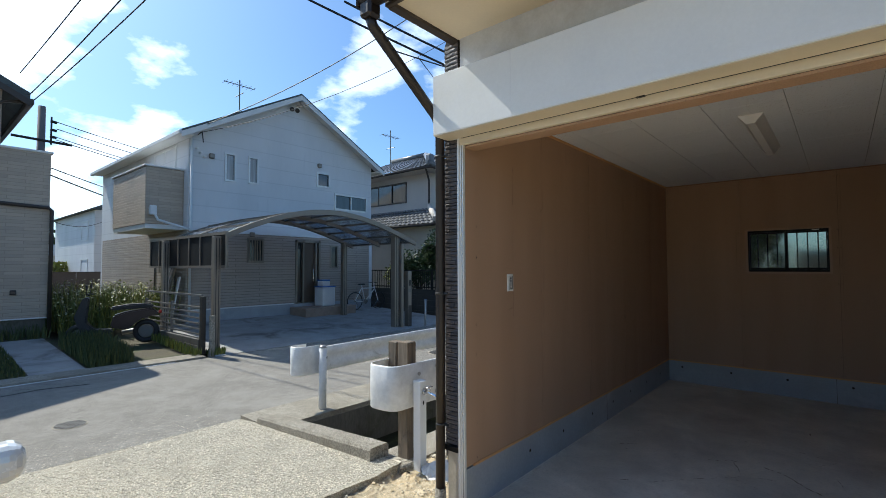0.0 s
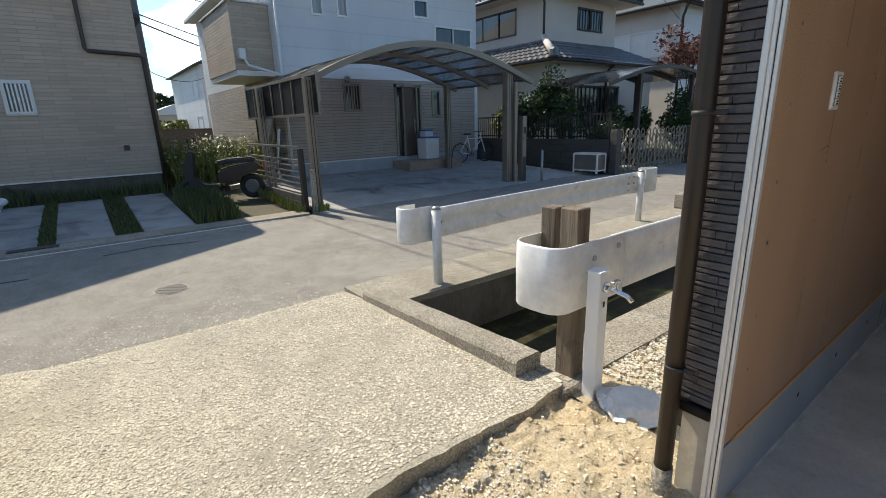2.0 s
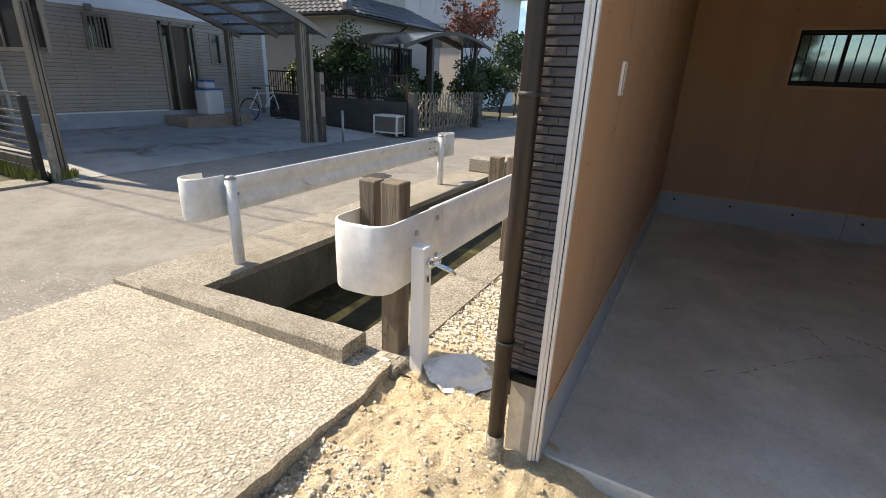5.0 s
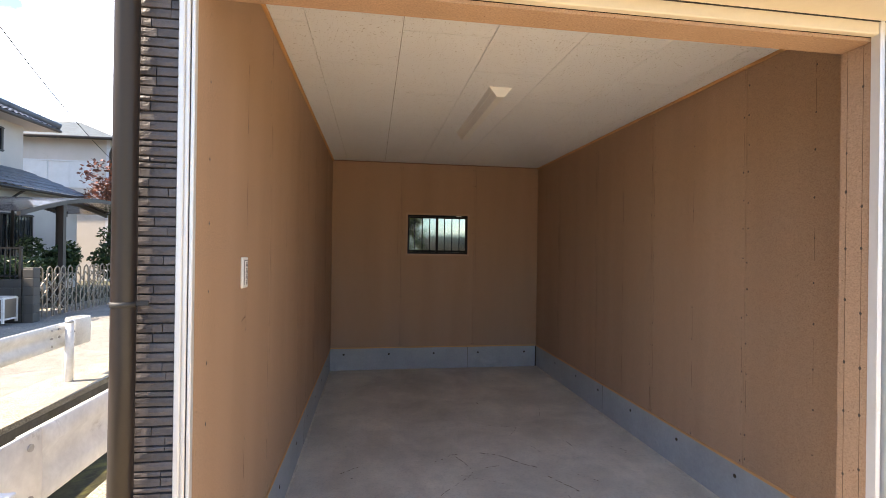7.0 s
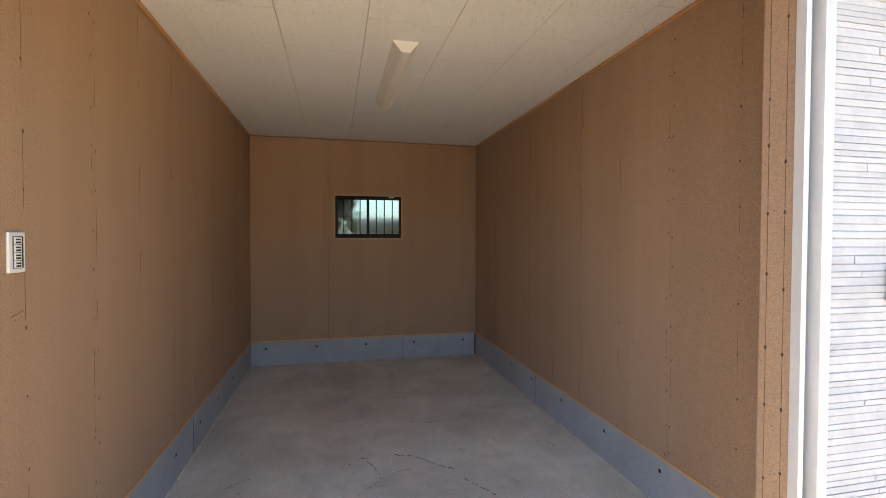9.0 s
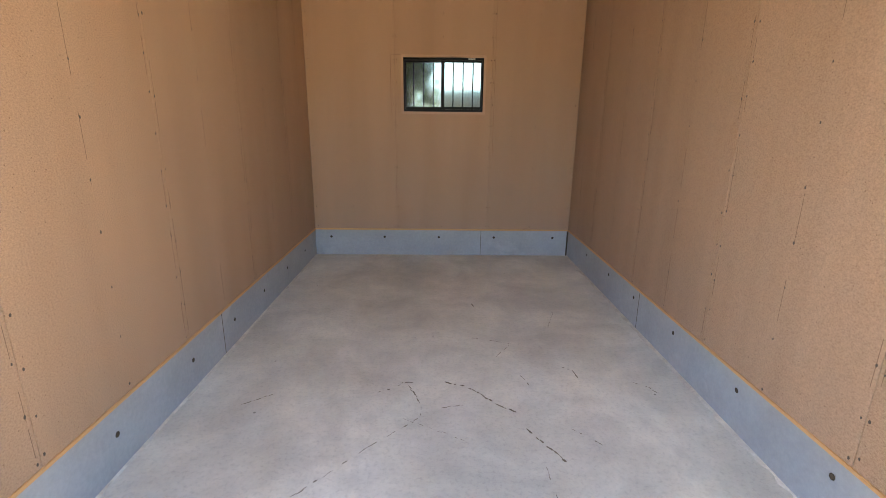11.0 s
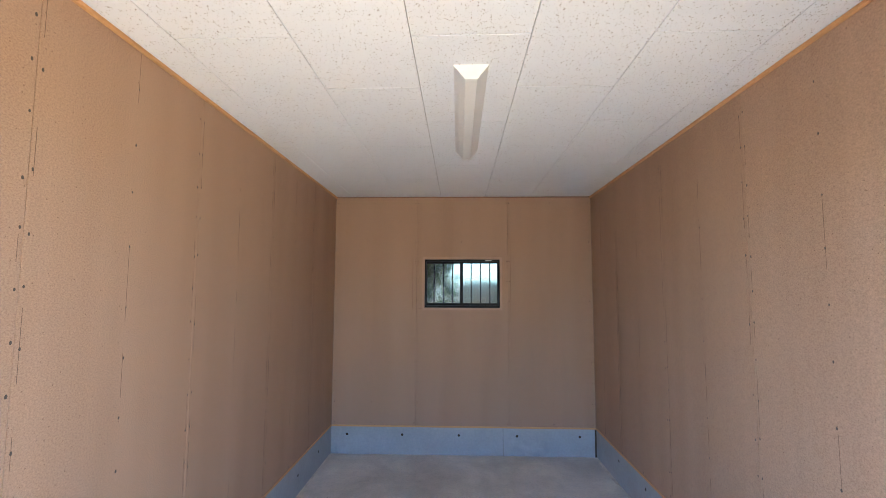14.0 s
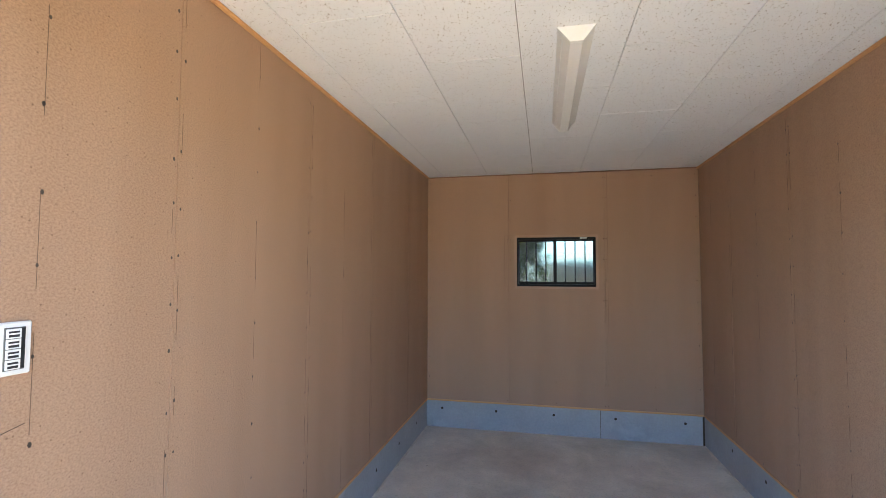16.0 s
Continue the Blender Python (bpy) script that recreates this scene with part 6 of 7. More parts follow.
# round cover wrapped in a dusty sheet
cov = thing("wrapped_cover", (-0.55, 1.47, -0.06), "round inspection cover under a dusty plastic sheet", "cover")
b = bm_new()
n = 60
prev = None
corners = (0.205, 0.165, 0.19, 0.16, 0.215, 0.17, 0.18, 0.2)
for k_r in range(15):
    f = k_r / 14
    ring = []
    for k in range(n):
        a = 2 * math.pi * k / n
        u = a / (2 * math.pi) * 8
        i0 = int(u) % 8
        edge = (corners[i0] + (corners[(i0 + 1) % 8] - corners[i0]) * (u - int(u))) * (0.93 + 0.07 * abs(2 * (u - int(u)) - 1))
        rr = 0.012 + (edge - 0.012) * f
        step = max(0.0, min(1.0, (0.135 - rr) / 0.02))
        px, py = rr * math.cos(a), rr * math.sin(a)
        fold = noise.turbulence((px * 14, py * 14, 2), 3, True)
        z = 0.030 * step - 0.012 * f ** 3 + (0.004 + 0.030 * (1 - step)) * (fold - 0.35)
        ring.append(b.verts.new((-0.55 + px, 1.47 + py, -0.022 + z)))
    if prev:
        for k in range(n):
            fc = b.faces.new((prev[k], ring[k], ring[(k + 1) % n], prev[(k + 1) % n]))
            fc.smooth = k_r < 8
    else:
        b.faces.new(ring)
    prev = ring
bmesh.ops.recalc_face_normals(b, faces=b.faces)
part("sheet", b, M_PLASTIC_SHEET, cov)
shift(cov, 0.0, -0.05)


def manhole(x, y, r, label):
    m = thing("manhole_cover", (x, y, -0.2), label, "manhole cover")
    part("rim", tb([(x, y, -0.23), (x, y, -0.196)], r, 32), M_CONC, m)
    part("lid", tb([(x, y, -0.2), (x, y, -0.193)], r * 0.88, 32), M_IRON, m)
    bb = bm_new()
    for i in range(-4, 5):
        for j in range(-4, 5):
            if math.hypot(i, j) < 4.3 and (i + j) % 2 == 0:
                q = r * 0.19
                box(bb, x + i * q - q * 0.36, y + j * q - q * 0.36, -0.193, x + i * q + q * 0.36, y + j * q + q * 0.36, -0.189)
    part("studs", bb, M_IRON, m)


manhole(-4.66, -0.03, 0.16, "small round iron manhole cover in the asphalt")
manhole(-4.35, 5.85, 0.30, "round iron manhole cover in the asphalt")
b = bm_new()
box(b, -7.80, -1.5, -0.158, -7.62, -0.95, -0.150)
struct("gutter_grating", b, M_IRON, "dark slot grating in the gutter", "grating")
b = bm_new()
box(b, -7.47, -60, -0.199, -7.40, 2.0, -0.195)
struct("road_line", b, M_TRIM_WHITE, "worn white edge line", "road marking")
for y0, y1, x in ((-0.5, 0.6, -6.75), (-4.0, -1.2, -6.2)):
    b = bm_new()
    tube(b, [(x, y0, -0.199), (x - 0.1, (y0 + y1) / 2, -0.199), (x + 0.05, y1, -0.199)], 0.006, 5)
    struct("road_crack", b, M_BLACK, "dark sealed crack in the asphalt", "crack")

# ---- carport ----
cpt = thing("carport", (-7.9, 5.7, -0.15), "bronze aluminium carport with an arched tinted roof", "carport")
CPX = (-7.72, -11.0)


def arch_z(y):
    """Roof curve of the carport across its width."""
    t = (y - 3.04) / (8.58 - 3.04)
    return 2.18 + 0.04 * t + 0.78 * math.sin(math.pi * min(1.0, max(0.0, t)) ** 0.92) * 0.86


ya = [3.04 + (8.58 - 3.04) * k / 22 for k in range(23)]
for x0, x1 in ((CPX[0], CPX[0] - 0.09), (-9.3, -9.38), (-10.62, -10.74)):
    b = bm_new()
    prism(b, [(y, arch_z(y) + 0.02) for y in ya] + [(y, arch_z(y) - 0.10) for y in reversed(ya)], "x", x0, x1)
    part("arch_beam", b, M_BRONZE, cpt, "curved bronze beam")
for x0, x1 in ((CPX[0] - 0.09, -9.3), (-9.38, -10.62)):
    for k in range(0, 22, 2):
        b = bm_new()
        y0_, y1_, y2_ = ya[k], ya[k + 1], ya[k + 2]
        prism(b, [(y0_, arch_z(y0_)), (y1_, arch_z(y1_)), (y2_, arch_z(y2_)), (y2_, arch_z(y2_) - 0.006), (y1_, arch_z(y1_) - 0.006), (y0_, arch_z(y0_) - 0.006)], "x", x0, x1)
        part("panel", b, M_POLY_PALE if k in (12, 14) and x0 > -9 else M_POLY, cpt)
for k in range(0, 23, 2):
    y = ya[k]
    part("rib", bx(CPX[0] - 0.05, y - 0.018, arch_z(y) - 0.03, CPX[1], y + 0.018, arch_z(y) + 0.022), M_BRONZE, cpt)
for x, y, w in ((-7.92, 2.90, 0.07), (-7.90, 7.90, 0.09), (-10.68, 8.24, 0.08), (-10.68, 2.90, 0.07)):
    top = arch_z(y) - 0.05
    po = part("post", bx(x - w, y - w, -0.25, x + w, y + w, top, 0.008), M_BRONZE, cpt, "bronze square post")
    for dy in (-w * 0.4, w * 0.4):
        part("groove", bx(x + w, y + dy - 0.008, -0.2, x + w + 0.002, y + dy + 0.008, top - 0.05), M_BLACK, po)
part("post", bx(-7.86, 8.0, -0.25, -7.74, 8.09, 2.15, 0.006), M_BRONZE, cpt)
sp = part("side_screen", bx(-7.66, 2.97, 2.16, -12.0, 3.03, 2.22), M_BRONZE, cpt, "smoked side screen")
part("screen_rail", bx(-7.66, 2.97, 1.48, -12.0, 3.03, 1.53), M_BRONZE, sp)
for k in range(8):
    x = -7.68 - k * 0.615
    part("screen_post", bx(x - 0.02, 2.975, 1.53, x + 0.02, 3.025, 2.16), M_BRONZE, sp)
    if k < 7:
        part("screen_panel", bx(x - 0.02, 2.995, 1.53, x - 0.595, 3.003, 2.16), M_POLY_SMOKE, sp)

shift(cpt, 0.0, 0.03, 0.03)

# ---- side fence, planks, scooter ----
fe = thing("rail_fence", (-9.3, 2.62, -0.1), "grey aluminium rail fence on a low block wall", "fence")
FX0, FX1 = -7.78, -10.9
for k in range(8):
    x0_ = FX0 - k * 0.39
    part("block", bx(x0_, 2.55, -0.35, x0_ - 0.382, 2.67, 0.12 + 0.0, 0.006), M_BLOCK, fe)
for k in range(6):
    z = 0.19 + k * 0.105
    part("rail", bx(FX0, 2.59, z, FX1, 2.625, z + 0.028), M_GREY_METAL, fe)
part("top_rail", bx(FX0, 2.585, 0.95, FX1, 2.63, 0.985), M_GREY_METAL, fe)
for x in (FX0 - 0.03, -9.3, FX1 + 0.03):
    part("post", bx(x - 0.025, 2.585, 0.1, x + 0.025, 2.635, 0.80), M_GREY_METAL, fe)
part("end_post", bx(-7.76, 2.56, -0.3, -7.66, 2.64, 0.95, 0.005), M_DARK_METAL, fe, "dark end post")
ep = thing("marker_post", (-7.58, 2.72, -0.2), "short pale concrete marker post", "post")
part("shaft", bx(-7.63, 2.68, -0.3, -7.54, 2.77, 0.58, 0.01), M_CONC, ep)

for k, (x, tilt, mt) in enumerate(((-12.05, 0.42, M_POST_WOOD), (-12.2, 0.5, M_WOOD_DOOR), (-12.38, 0.35, M_POST_WOOD), (-12.55, 0.45, M_TRIM_BROWN), (-11.9, 0.2, M_TRIM_WHITE))):
    pk = thing("plank", (x, 3.4, 0.0), "long weathered plank leaning on the house" if k < 4 else "pale board leaning on the house", "plank", "leaning planks")
    b = bm_new()
    L = 1.75 - 0.12 * k
    prism(b, [(3.66 - tilt, 0.0), (3.70 - tilt, 0.0), (3.715, L), (3.675, L)], "x", x - 0.06, x + 0.06)
    part("board", b, mt, pk)

# scooter, half hidden by weeds
sc_ = thing("motor_scooter", (-10.3, 1.9, -0.1), "black motor scooter parked among the weeds", "scooter")
def wheel(parent, c, r, w, axis, name="wheel"):
    bb = bm_new()
    n_ = 22
    c = Vector(c)
    ax = Vector(axis).normalized()
    u = ax.orthogonal().normalized()
    vv = ax.cross(u)
    ring_prev = None
    rings_ = []
    for k in range(n_):
        a = 2 * math.pi * k / n_
        d = u * math.cos(a) + vv * math.sin(a)
        rings_.append([bb.verts.new(c + d * (r - w * 0.5 + w * 0.5 * math.cos(q)) + ax * (w * 0.5 * math.sin(q))) for q in (2 * math.pi * i / 8 for i in range(8))])
    for k in range(n_):
        p_, q_ = rings_[k], rings_[(k + 1) % n_]
        for i in range(8):
            bb.faces.new((p_[i], p_[(i + 1) % 8], q_[(i + 1) % 8], q_[i])).smooth = True
    ob = part(name, bb, M_BLACK, parent)
    return ob, u, vv, ax, c


for cx_, r_ in ((-9.85, 0.26), (-11.0, 0.25)):
    wv_, u_, v_, ax_, c_ = wheel(sc_, (cx_, 2.0 if cx_ > -10 else 1.75, 0.12), r_, 0.11, (0.2, 1, 0))
    part("rim", tb([c_ - ax_ * 0.03, c_ + ax_ * 0.03], r_ * 0.55, 14), M_GREY_METAL, wv_)
b = bm_new()
prism(b, [(-9.6, 0.50), (-9.75, 0.64), (-10.2, 0.58), (-10.45, 0.5), (-10.5, 0.25), (-10.2, 0.18), (-9.95, 0.4)], "y", 1.84, 2.1)
bmesh.ops.bevel(b, geom=b.edges[:], offset=0.03, segments=2, affect="EDGES")
part("tail_fairing", b, M_RED, sc_, "glossy dark rear fairing")
b = bm_new()
prism(b, [(-9.7, 0.64), (-10.3, 0.62), (-10.5, 0.6), (-10.5, 0.68), (-10.2, 0.73), (-9.75, 0.74)], "y", 1.82, 2.06)
bmesh.ops.bevel(b, geom=b.edges[:], offset=0.03, segments=2, affect="EDGES")
part("seat", b, M_BLACK, sc_, "black padded seat")
part("tail_lamp", bx(-9.62, 1.9, 0.5, -9.56, 2.05, 0.57, 0.015), M_TAIL, sc_, "red tail lamp")
b = bm_new()
prism(b, [(-10.45, 0.15), (-10.95, 0.12), (-11.1, 0.5), (-10.95, 0.9), (-10.85, 0.9), (-10.9, 0.4), (-10.75, 0.24), (-10.45, 0.22)], "y", 1.68, 1.98)
bmesh.ops.bevel(b, geom=b.edges[:], offset=0.02, segments=2, affect="EDGES")
part("front_fairing", b, M_BLACK, sc_)
part("handlebar", tb([(-10.82, 1.5, 0.95), (-10.88, 1.65, 0.98), (-10.9, 1.83, 0.95), (-10.88, 2.0, 0.98), (-10.82, 2.15, 0.95)], 0.014, 8), M_DARK_METAL, sc_)
for yy in (1.45, 2.2):
    mr = part("mirror", bx(-10.88, yy - 0.06, 1.08, -10.85, yy + 0.06, 1.17, 0.012), M_BLACK, sc_)
    part("stem", tb([(-10.87, yy, 1.09), (-10.88, yy * 0.8 + 0.37, 0.96)], 0.006, 5), M_DARK_METAL, mr)
part("exhaust", tb([(-10.3, 2.12, 0.1), (-9.7, 2.2, 0.18)], 0.05, 10), M_STEEL_RUST, sc_)

pivot = Matrix.Translation((-10.3, 1.9, 0.0))
sc_.matrix_basis = Matrix.Translation((0.25, -0.02, 0.0)) @ pivot @ Matrix.Rotation(radians(72), 4, "Z") @ pivot.inverted() @ sc_.matrix_basis

# ---- things under the carport ----
bi = thing("bicycle", (-11.25, 9.5, 0.0), "white-framed bicycle on its stand", "bicycle")
P0, P1 = Vector((-11.45, 9.35, 0.31)), Vector((-11.35, 10.35, 0.31))
dr = (P1 - P0).normalized()
axl = Vector((dr.y, -dr.x, 0))
for c in (P0, P1):
    wo, u_, v_, a_, c_ = wheel(bi, c, 0.325, 0.035, axl, "wheel")
    bb = bm_new()
    for k in range(12):
        a = math.pi * 2 * k / 12
        tube(bb, [c_, c_ + (u_ * math.cos(a) + v_ * math.sin(a)) * 0.30], 0.003, 3)
    part("spokes", bb, M_CHROME, wo)
    part("hub", tb([c_ - a_ * 0.05, c_ + a_ * 0.05], 0.02, 8), M_CHROME, wo)
up = Vector((0, 0, 1))
bbk = P0 + dr * 0.43 - up * 0.03
seat_p = P0 + dr * 0.28 + up * 0.45
head = P0 + dr * 0.82 + up * 0.45
for nm, a, c in (("top_tube", seat_p, head), ("down_tube", bbk, head - up * 0.06), ("seat_tube", bbk, seat_p + up * 0.12), ("chain_stay", bbk, P0), ("seat_stay", seat_p, P0), ("fork", head + up * 0.08, P1)):
    part(nm, tb([a, c], 0.017, 8), M_STEEL_WHITE, bi)
part("saddle", bx(seat_p.x - 0.07, seat_p.y - 0.12, seat_p.z + 0.12, seat_p.x + 0.07, seat_p.y + 0.12, seat_p.z + 0.17, 0.02), M_BLACK, bi)
hb_ = head + up * 0.2
part("handlebar", tb([hb_ - axl * 0.28 - dr * 0.05, hb_ - axl * 0.1 + dr * 0.03, hb_ + axl * 0.1 + dr * 0.03, hb_ + axl * 0.28 - dr * 0.05], 0.013, 8), M_BLACK, bi)
part("stem", tb([head, hb_], 0.016, 8), M_STEEL_WHITE, bi)
part("crank", tb([bbk - axl * 0.08 - up * 0.16, bbk - axl * 0.08, bbk + axl * 0.08, bbk + axl * 0.08 + up * 0.16], 0.012, 6), M_CHROME, bi)
part("chain_ring", tb([bbk + axl * 0.03, bbk + axl * 0.04], 0.09, 18), M_GREY_METAL, bi)
part("stand", tb([P0 + axl * 0.06, P0 - up * 0.30 + axl * 0.12 + dr * 0.08], 0.009, 6), M_GREY_METAL, bi)

bn = thing("storage_bin", (-11.35, 8.0, 0.24), "white storage bin with a blue lid on the step", "bin")
part("bin_body", bx(-11.62, 7.78, 0.24, -11.15, 8.28, 0.86, 0.03, 2), M_TRIM_WHITE, bn)
part("lid", bx(-11.64, 7.76, 0.86, -11.13, 8.30, 0.90, 0.015), M_BLUE, bn, "blue plastic lid")
cb = thing("cooler_box", (-11.4, 8.0, 0.9), "small blue and white cooler box on the bin", "box")
part("box_body", bx(-11.55, 7.84, 0.90, -11.25, 8.14, 1.06, 0.02), M_TRIM_WHITE, cb)
part("lid", bx(-11.56, 7.83, 1.06, -11.24, 8.15, 1.11, 0.015), M_BLUE, cb)

ic = thing("gate_pillar", (-7.75, 8.3, -0.17), "bronze mailbox pillar with an intercom", "mailbox pillar")
part("body", bx(-7.84, 8.24, -0.25, -7.68, 8.38, 1.40, 0.006), M_BRONZE, ic)
part("intercom", bx(-7.68, 8.27, 0.98, -7.665, 8.35, 1.14, 0.004), M_DARK_METAL, ic)
part("mail_slot", bx(-7.68, 8.26, 0.80, -7.67, 8.36, 0.90, 0.003), M_GREY_METAL, ic)
part("dark_foot", bx(-7.678, 8.25, -0.2, -7.674, 8.37, 0.42), M_TRIM_BROWN, ic)
bo = thing("bollard", (-7.45, 8.65, -0.2), "thin pale steel bollard", "bollard")
part("shaft", tb([(-7.45, 8.65, -0.3), (-7.45, 8.65, 0.55)], 0.03, 12), M_STEEL_RUST, bo)
part("cap", tb([(-7.45, 8.65, 0.55), (-7.45, 8.65, 0.575)], 0.033, 12), M_CHROME, bo)

shift(bo, 0.0, 0.06)

cg = thing("wire_cage", (-7.2, 10.9, -0.17), "white-framed wire cage box", "cage")
CX0, CX1, CY0, CY1, CZ0, CZ1 = -7.72, -6.98, 10.35, 10.72, -0.15, 0.36
for x in (CX0, CX1):
    for y in (CY0, CY1):
        part("corner_bar", bx(x - 0.02, y - 0.02, CZ0, x + 0.02, y + 0.02, CZ1), M_STEEL_WHITE, cg)
for z in (CZ0 + 0.08, CZ1):
    for y in (CY0, CY1):
        part("rail", bx(CX0, y - 0.018, z - 0.018, CX1, y + 0.018, z + 0.018), M_STEEL_WHITE, cg)
    for x in (CX0, CX1):
        part("rail", bx(x - 0.018, CY0, z - 0.018, x + 0.018, CY1, z + 0.018), M_STEEL_WHITE, cg)
part("side_panel", bx(CX0 + 0.02, CY0 - 0.004, CZ0 + 0.1, CX1 - 0.02, CY0 + 0.004, CZ1 - 0.02), M_BRONZE, cg)
part("side_panel", bx(CX1 - 0.004, CY0 + 0.02, CZ0 + 0.1, CX1 + 0.004, CY1 - 0.02, CZ1 - 0.02), M_BRONZE, cg)
part("lid", bx(CX0, CY0, CZ1 + 0.018, CX1, CY1, CZ1 + 0.03), M_PLASTER, cg)

# ---- neighbour's wall, fence, gate, carport ----
bw = tagged(thing("block_wall", (-9.5, 10.85, 0), "dark weathered concrete block wall", "wall"), kind="structure")
for r in range(5):
    for k in range(17):
        x0_ = -6.95 - k * 0.4 + (0.2 if r % 2 else 0)
        x1_ = max(x0_ - 0.394, -13.4)
        if x0_ > -6.95:
            x0_ = -6.95
        part("block", bx(x0_, 10.80, -0.22 + r * 0.19, x1_, 10.92, -0.22 + r * 0.19 + 0.185), M_BLOCK, bw)
wf = thing("picket_fence", (-9.5, 10.86, 0.73), "dark metal bar fence on top of the wall", "fence")
for k in range(62):
    x = -7.0 - k * 0.103
    part("picket", bx(x - 0.009, 10.85, 0.73, x + 0.009, 10.868, 1.40), M_DARK_METAL, wf)
for z in (0.80, 1.40):
    part("rail", bx(-6.96, 10.842, z - 0.02, -13.4, 10.876, z + 0.02), M_DARK_METAL, wf)
for k in range(4):
    part("post", bx(-6.98 - k * 2.1, 10.835, 0.7, -7.03 - k * 2.1, 10.885, 1.44), M_DARK_METAL, wf)
gp = thing("gate_post", (-6.85, 10.9, -0.2), "dark square gate post", "gate post")
part("shaft", bx(-6.93, 10.80, -0.25, -6.72, 11.02, 0.98, 0.01), M_BLOCK, gp)

ag = thing("folding_gate", (-6.75, 12.8, -0.18), "pale aluminium folding lattice gate", "gate")
n_l = 13
for k in range(n_l + 1):
    y = 11.1 + k * 0.27
    xg = -6.78 + 0.03 * math.sin(k * 1.3)
    top = [(xg, y - 0.085, 0.84), (xg, y - 0.07, 0.93), (xg, y, 0.985), (xg, y + 0.07, 0.93), (xg, y + 0.085, 0.84)]
    part("hoop", tb([(xg, y - 0.085, -0.14)] + top + [(xg, y + 0.085, -0.14)], 0.016, 6), M_GATE, ag)
    if k < n_l:
        for z in (0.0, 0.28, 0.56):
            part("lattice", tb([(xg + 0.02, y, z), (xg + 0.02, y + 0.27, z + 0.26)], 0.012, 5), M_GATE, ag)
            part("lattice", tb([(xg - 0.02, y, z + 0.26), (xg - 0.02, y + 0.27, z)], 0.012, 5), M_GATE, ag)

c2 = thing("carport", (-8.4, 14.0, 0), "brown aluminium carport with a pale arched roof", "carport")
ya2 = [11.35 + 5.9 * k / 16 for k in range(17)]


def arch2(y):
    t = (y - 11.35) / 5.9
    return 2.2 + 0.30 * t + 0.42 * math.sin(math.pi * t)


for x0, x1 in ((-7.35, -7.43), (-8.6, -8.68), (-9.85, -9.93)):
    b = bm_new()
    prism(b, [(y, arch2(y) + 0.03) for y in ya2] + [(y, arch2(y) - 0.07) for y in reversed(ya2)], "x", x0, x1)
    part("arch_beam", b, M_TRIM_BROWN, c2)
for k in range(0, 16, 2):
    b = bm_new()
    a0, a1, a2 = ya2[k], ya2[k + 1], ya2[k + 2]
    prism(b, [(a0, arch2(a0) + 0.036), (a1, arch2(a1) + 0.036), (a2, arch2(a2) + 0.036), (a2, arch2(a2) + 0.03), (a1, arch2(a1) + 0.03), (a0, arch2(a0) + 0.03)], "x", -7.36, -9.92)
    part("panel", b, M_POLY_DARK, c2)
for x, y in ((-9.3, 12.2), (-9.3, 15.9), (-7.6, 13.2), (-7.6, 16.4)):
    part("post", bx(x - 0.06, y - 0.06, -0.2, x + 0.06, y + 0.06, arch2(y) - 0.02), M_TRIM_BROWN, c2)

# ---- utility pole and wires ----
up_ = thing("utility_pole", (-19.6, 1.9, 0), "brown-grey utility pole with a crossarm", "utility pole")
part("shaft", tb([(-19.6, 1.9, -0.3), (-19.6, 1.9, 7.25)], 0.15, 12, 0.11), M_POLE, up_)
part("crossarm", tb([(-19.5, 1.1, 6.05), (-19.5, 2.75, 6.0)], 0.05, 6), M_DARK_METAL, up_)
part("bracket", tb([(-19.45, 2.15, 6.9), (-19.45, 2.15, 5.9)], 0.03, 6), M_DARK_METAL, up_)
for z in (6.75, 6.45, 6.2):
    part("insulator", tb([(-19.45, 2.12, z), (-19.45, 2.3, z - 0.03)], 0.05, 8), M_DARK_METAL, up_)


def wire(pts, r=0.012, label="thin black overhead cable"):
    p, q = Vector(pts[0]), Vector(pts[-1])
    sag = pts[1] if len(pts) == 3 and not isinstance(pts[1], tuple) else 0.0
    w_ = thing("overhead_cable", tuple((p + q) / 2), label, "cable", "overhead cables")
    line = []
    for k in range(15):
        f = k / 14
        line.append(p.lerp(q, f) - Vector((0, 0, sag * 4 * f * (1 - f))))
    part("strand", tb(line, r, 5), M_WIRE, w_)


for dz, e in ((6.75, 6.6), (6.5, 6.3), (6.2, 5.9), (6.1, 5.7)):
    wire(((-19.45, 2.3, dz), 0.25, (-24.0, 14.0, e)), 0.014)
wire(((-19.6, 1.9, 5.2), 0.1, (-26.9, 9.5, 4.7)), 0.02)
wire(((-19.6, 1.9, 4.95), 0.12, (-26.9, 9.0, 4.3)), 0.026)
wire(((-26.9, 6.2, 4.5), 0.6, (-19.6, 1.9, 3.4)), 0.014)
wire(((-17.2, 1.0, 7.5), 0.05, (-6.0, 1.3, 7.45)), 0.014)
wire(((-19.5, 1.1, 6.85), 0.2, (-5.0, 2.2, 8.2)), 0.016)
wire(((-19.5, 1.25, 6.82), 0.2, (-5.0, 2.75, 8.35)), 0.016)
wire(((-8.9, 4.5, 8.7), 0.05, (-5.4, 10.0, 6.5)), 0.03, "thick black bundled overhead cable")
wire(((-7.9, 6.1, 8.45), 0.05, (-5.3, 9.8, 6.8)), 0.03, "thick black bundled overhead cable")
wire(((-7.3, 7.0, 7.35), 0.02, (-5.4, 10.0, 6.75)), 0.018)
wire(((-11.6, 3.95, 5.35), 0.35, (-6.0, 8.6, 9.4)), 0.013)
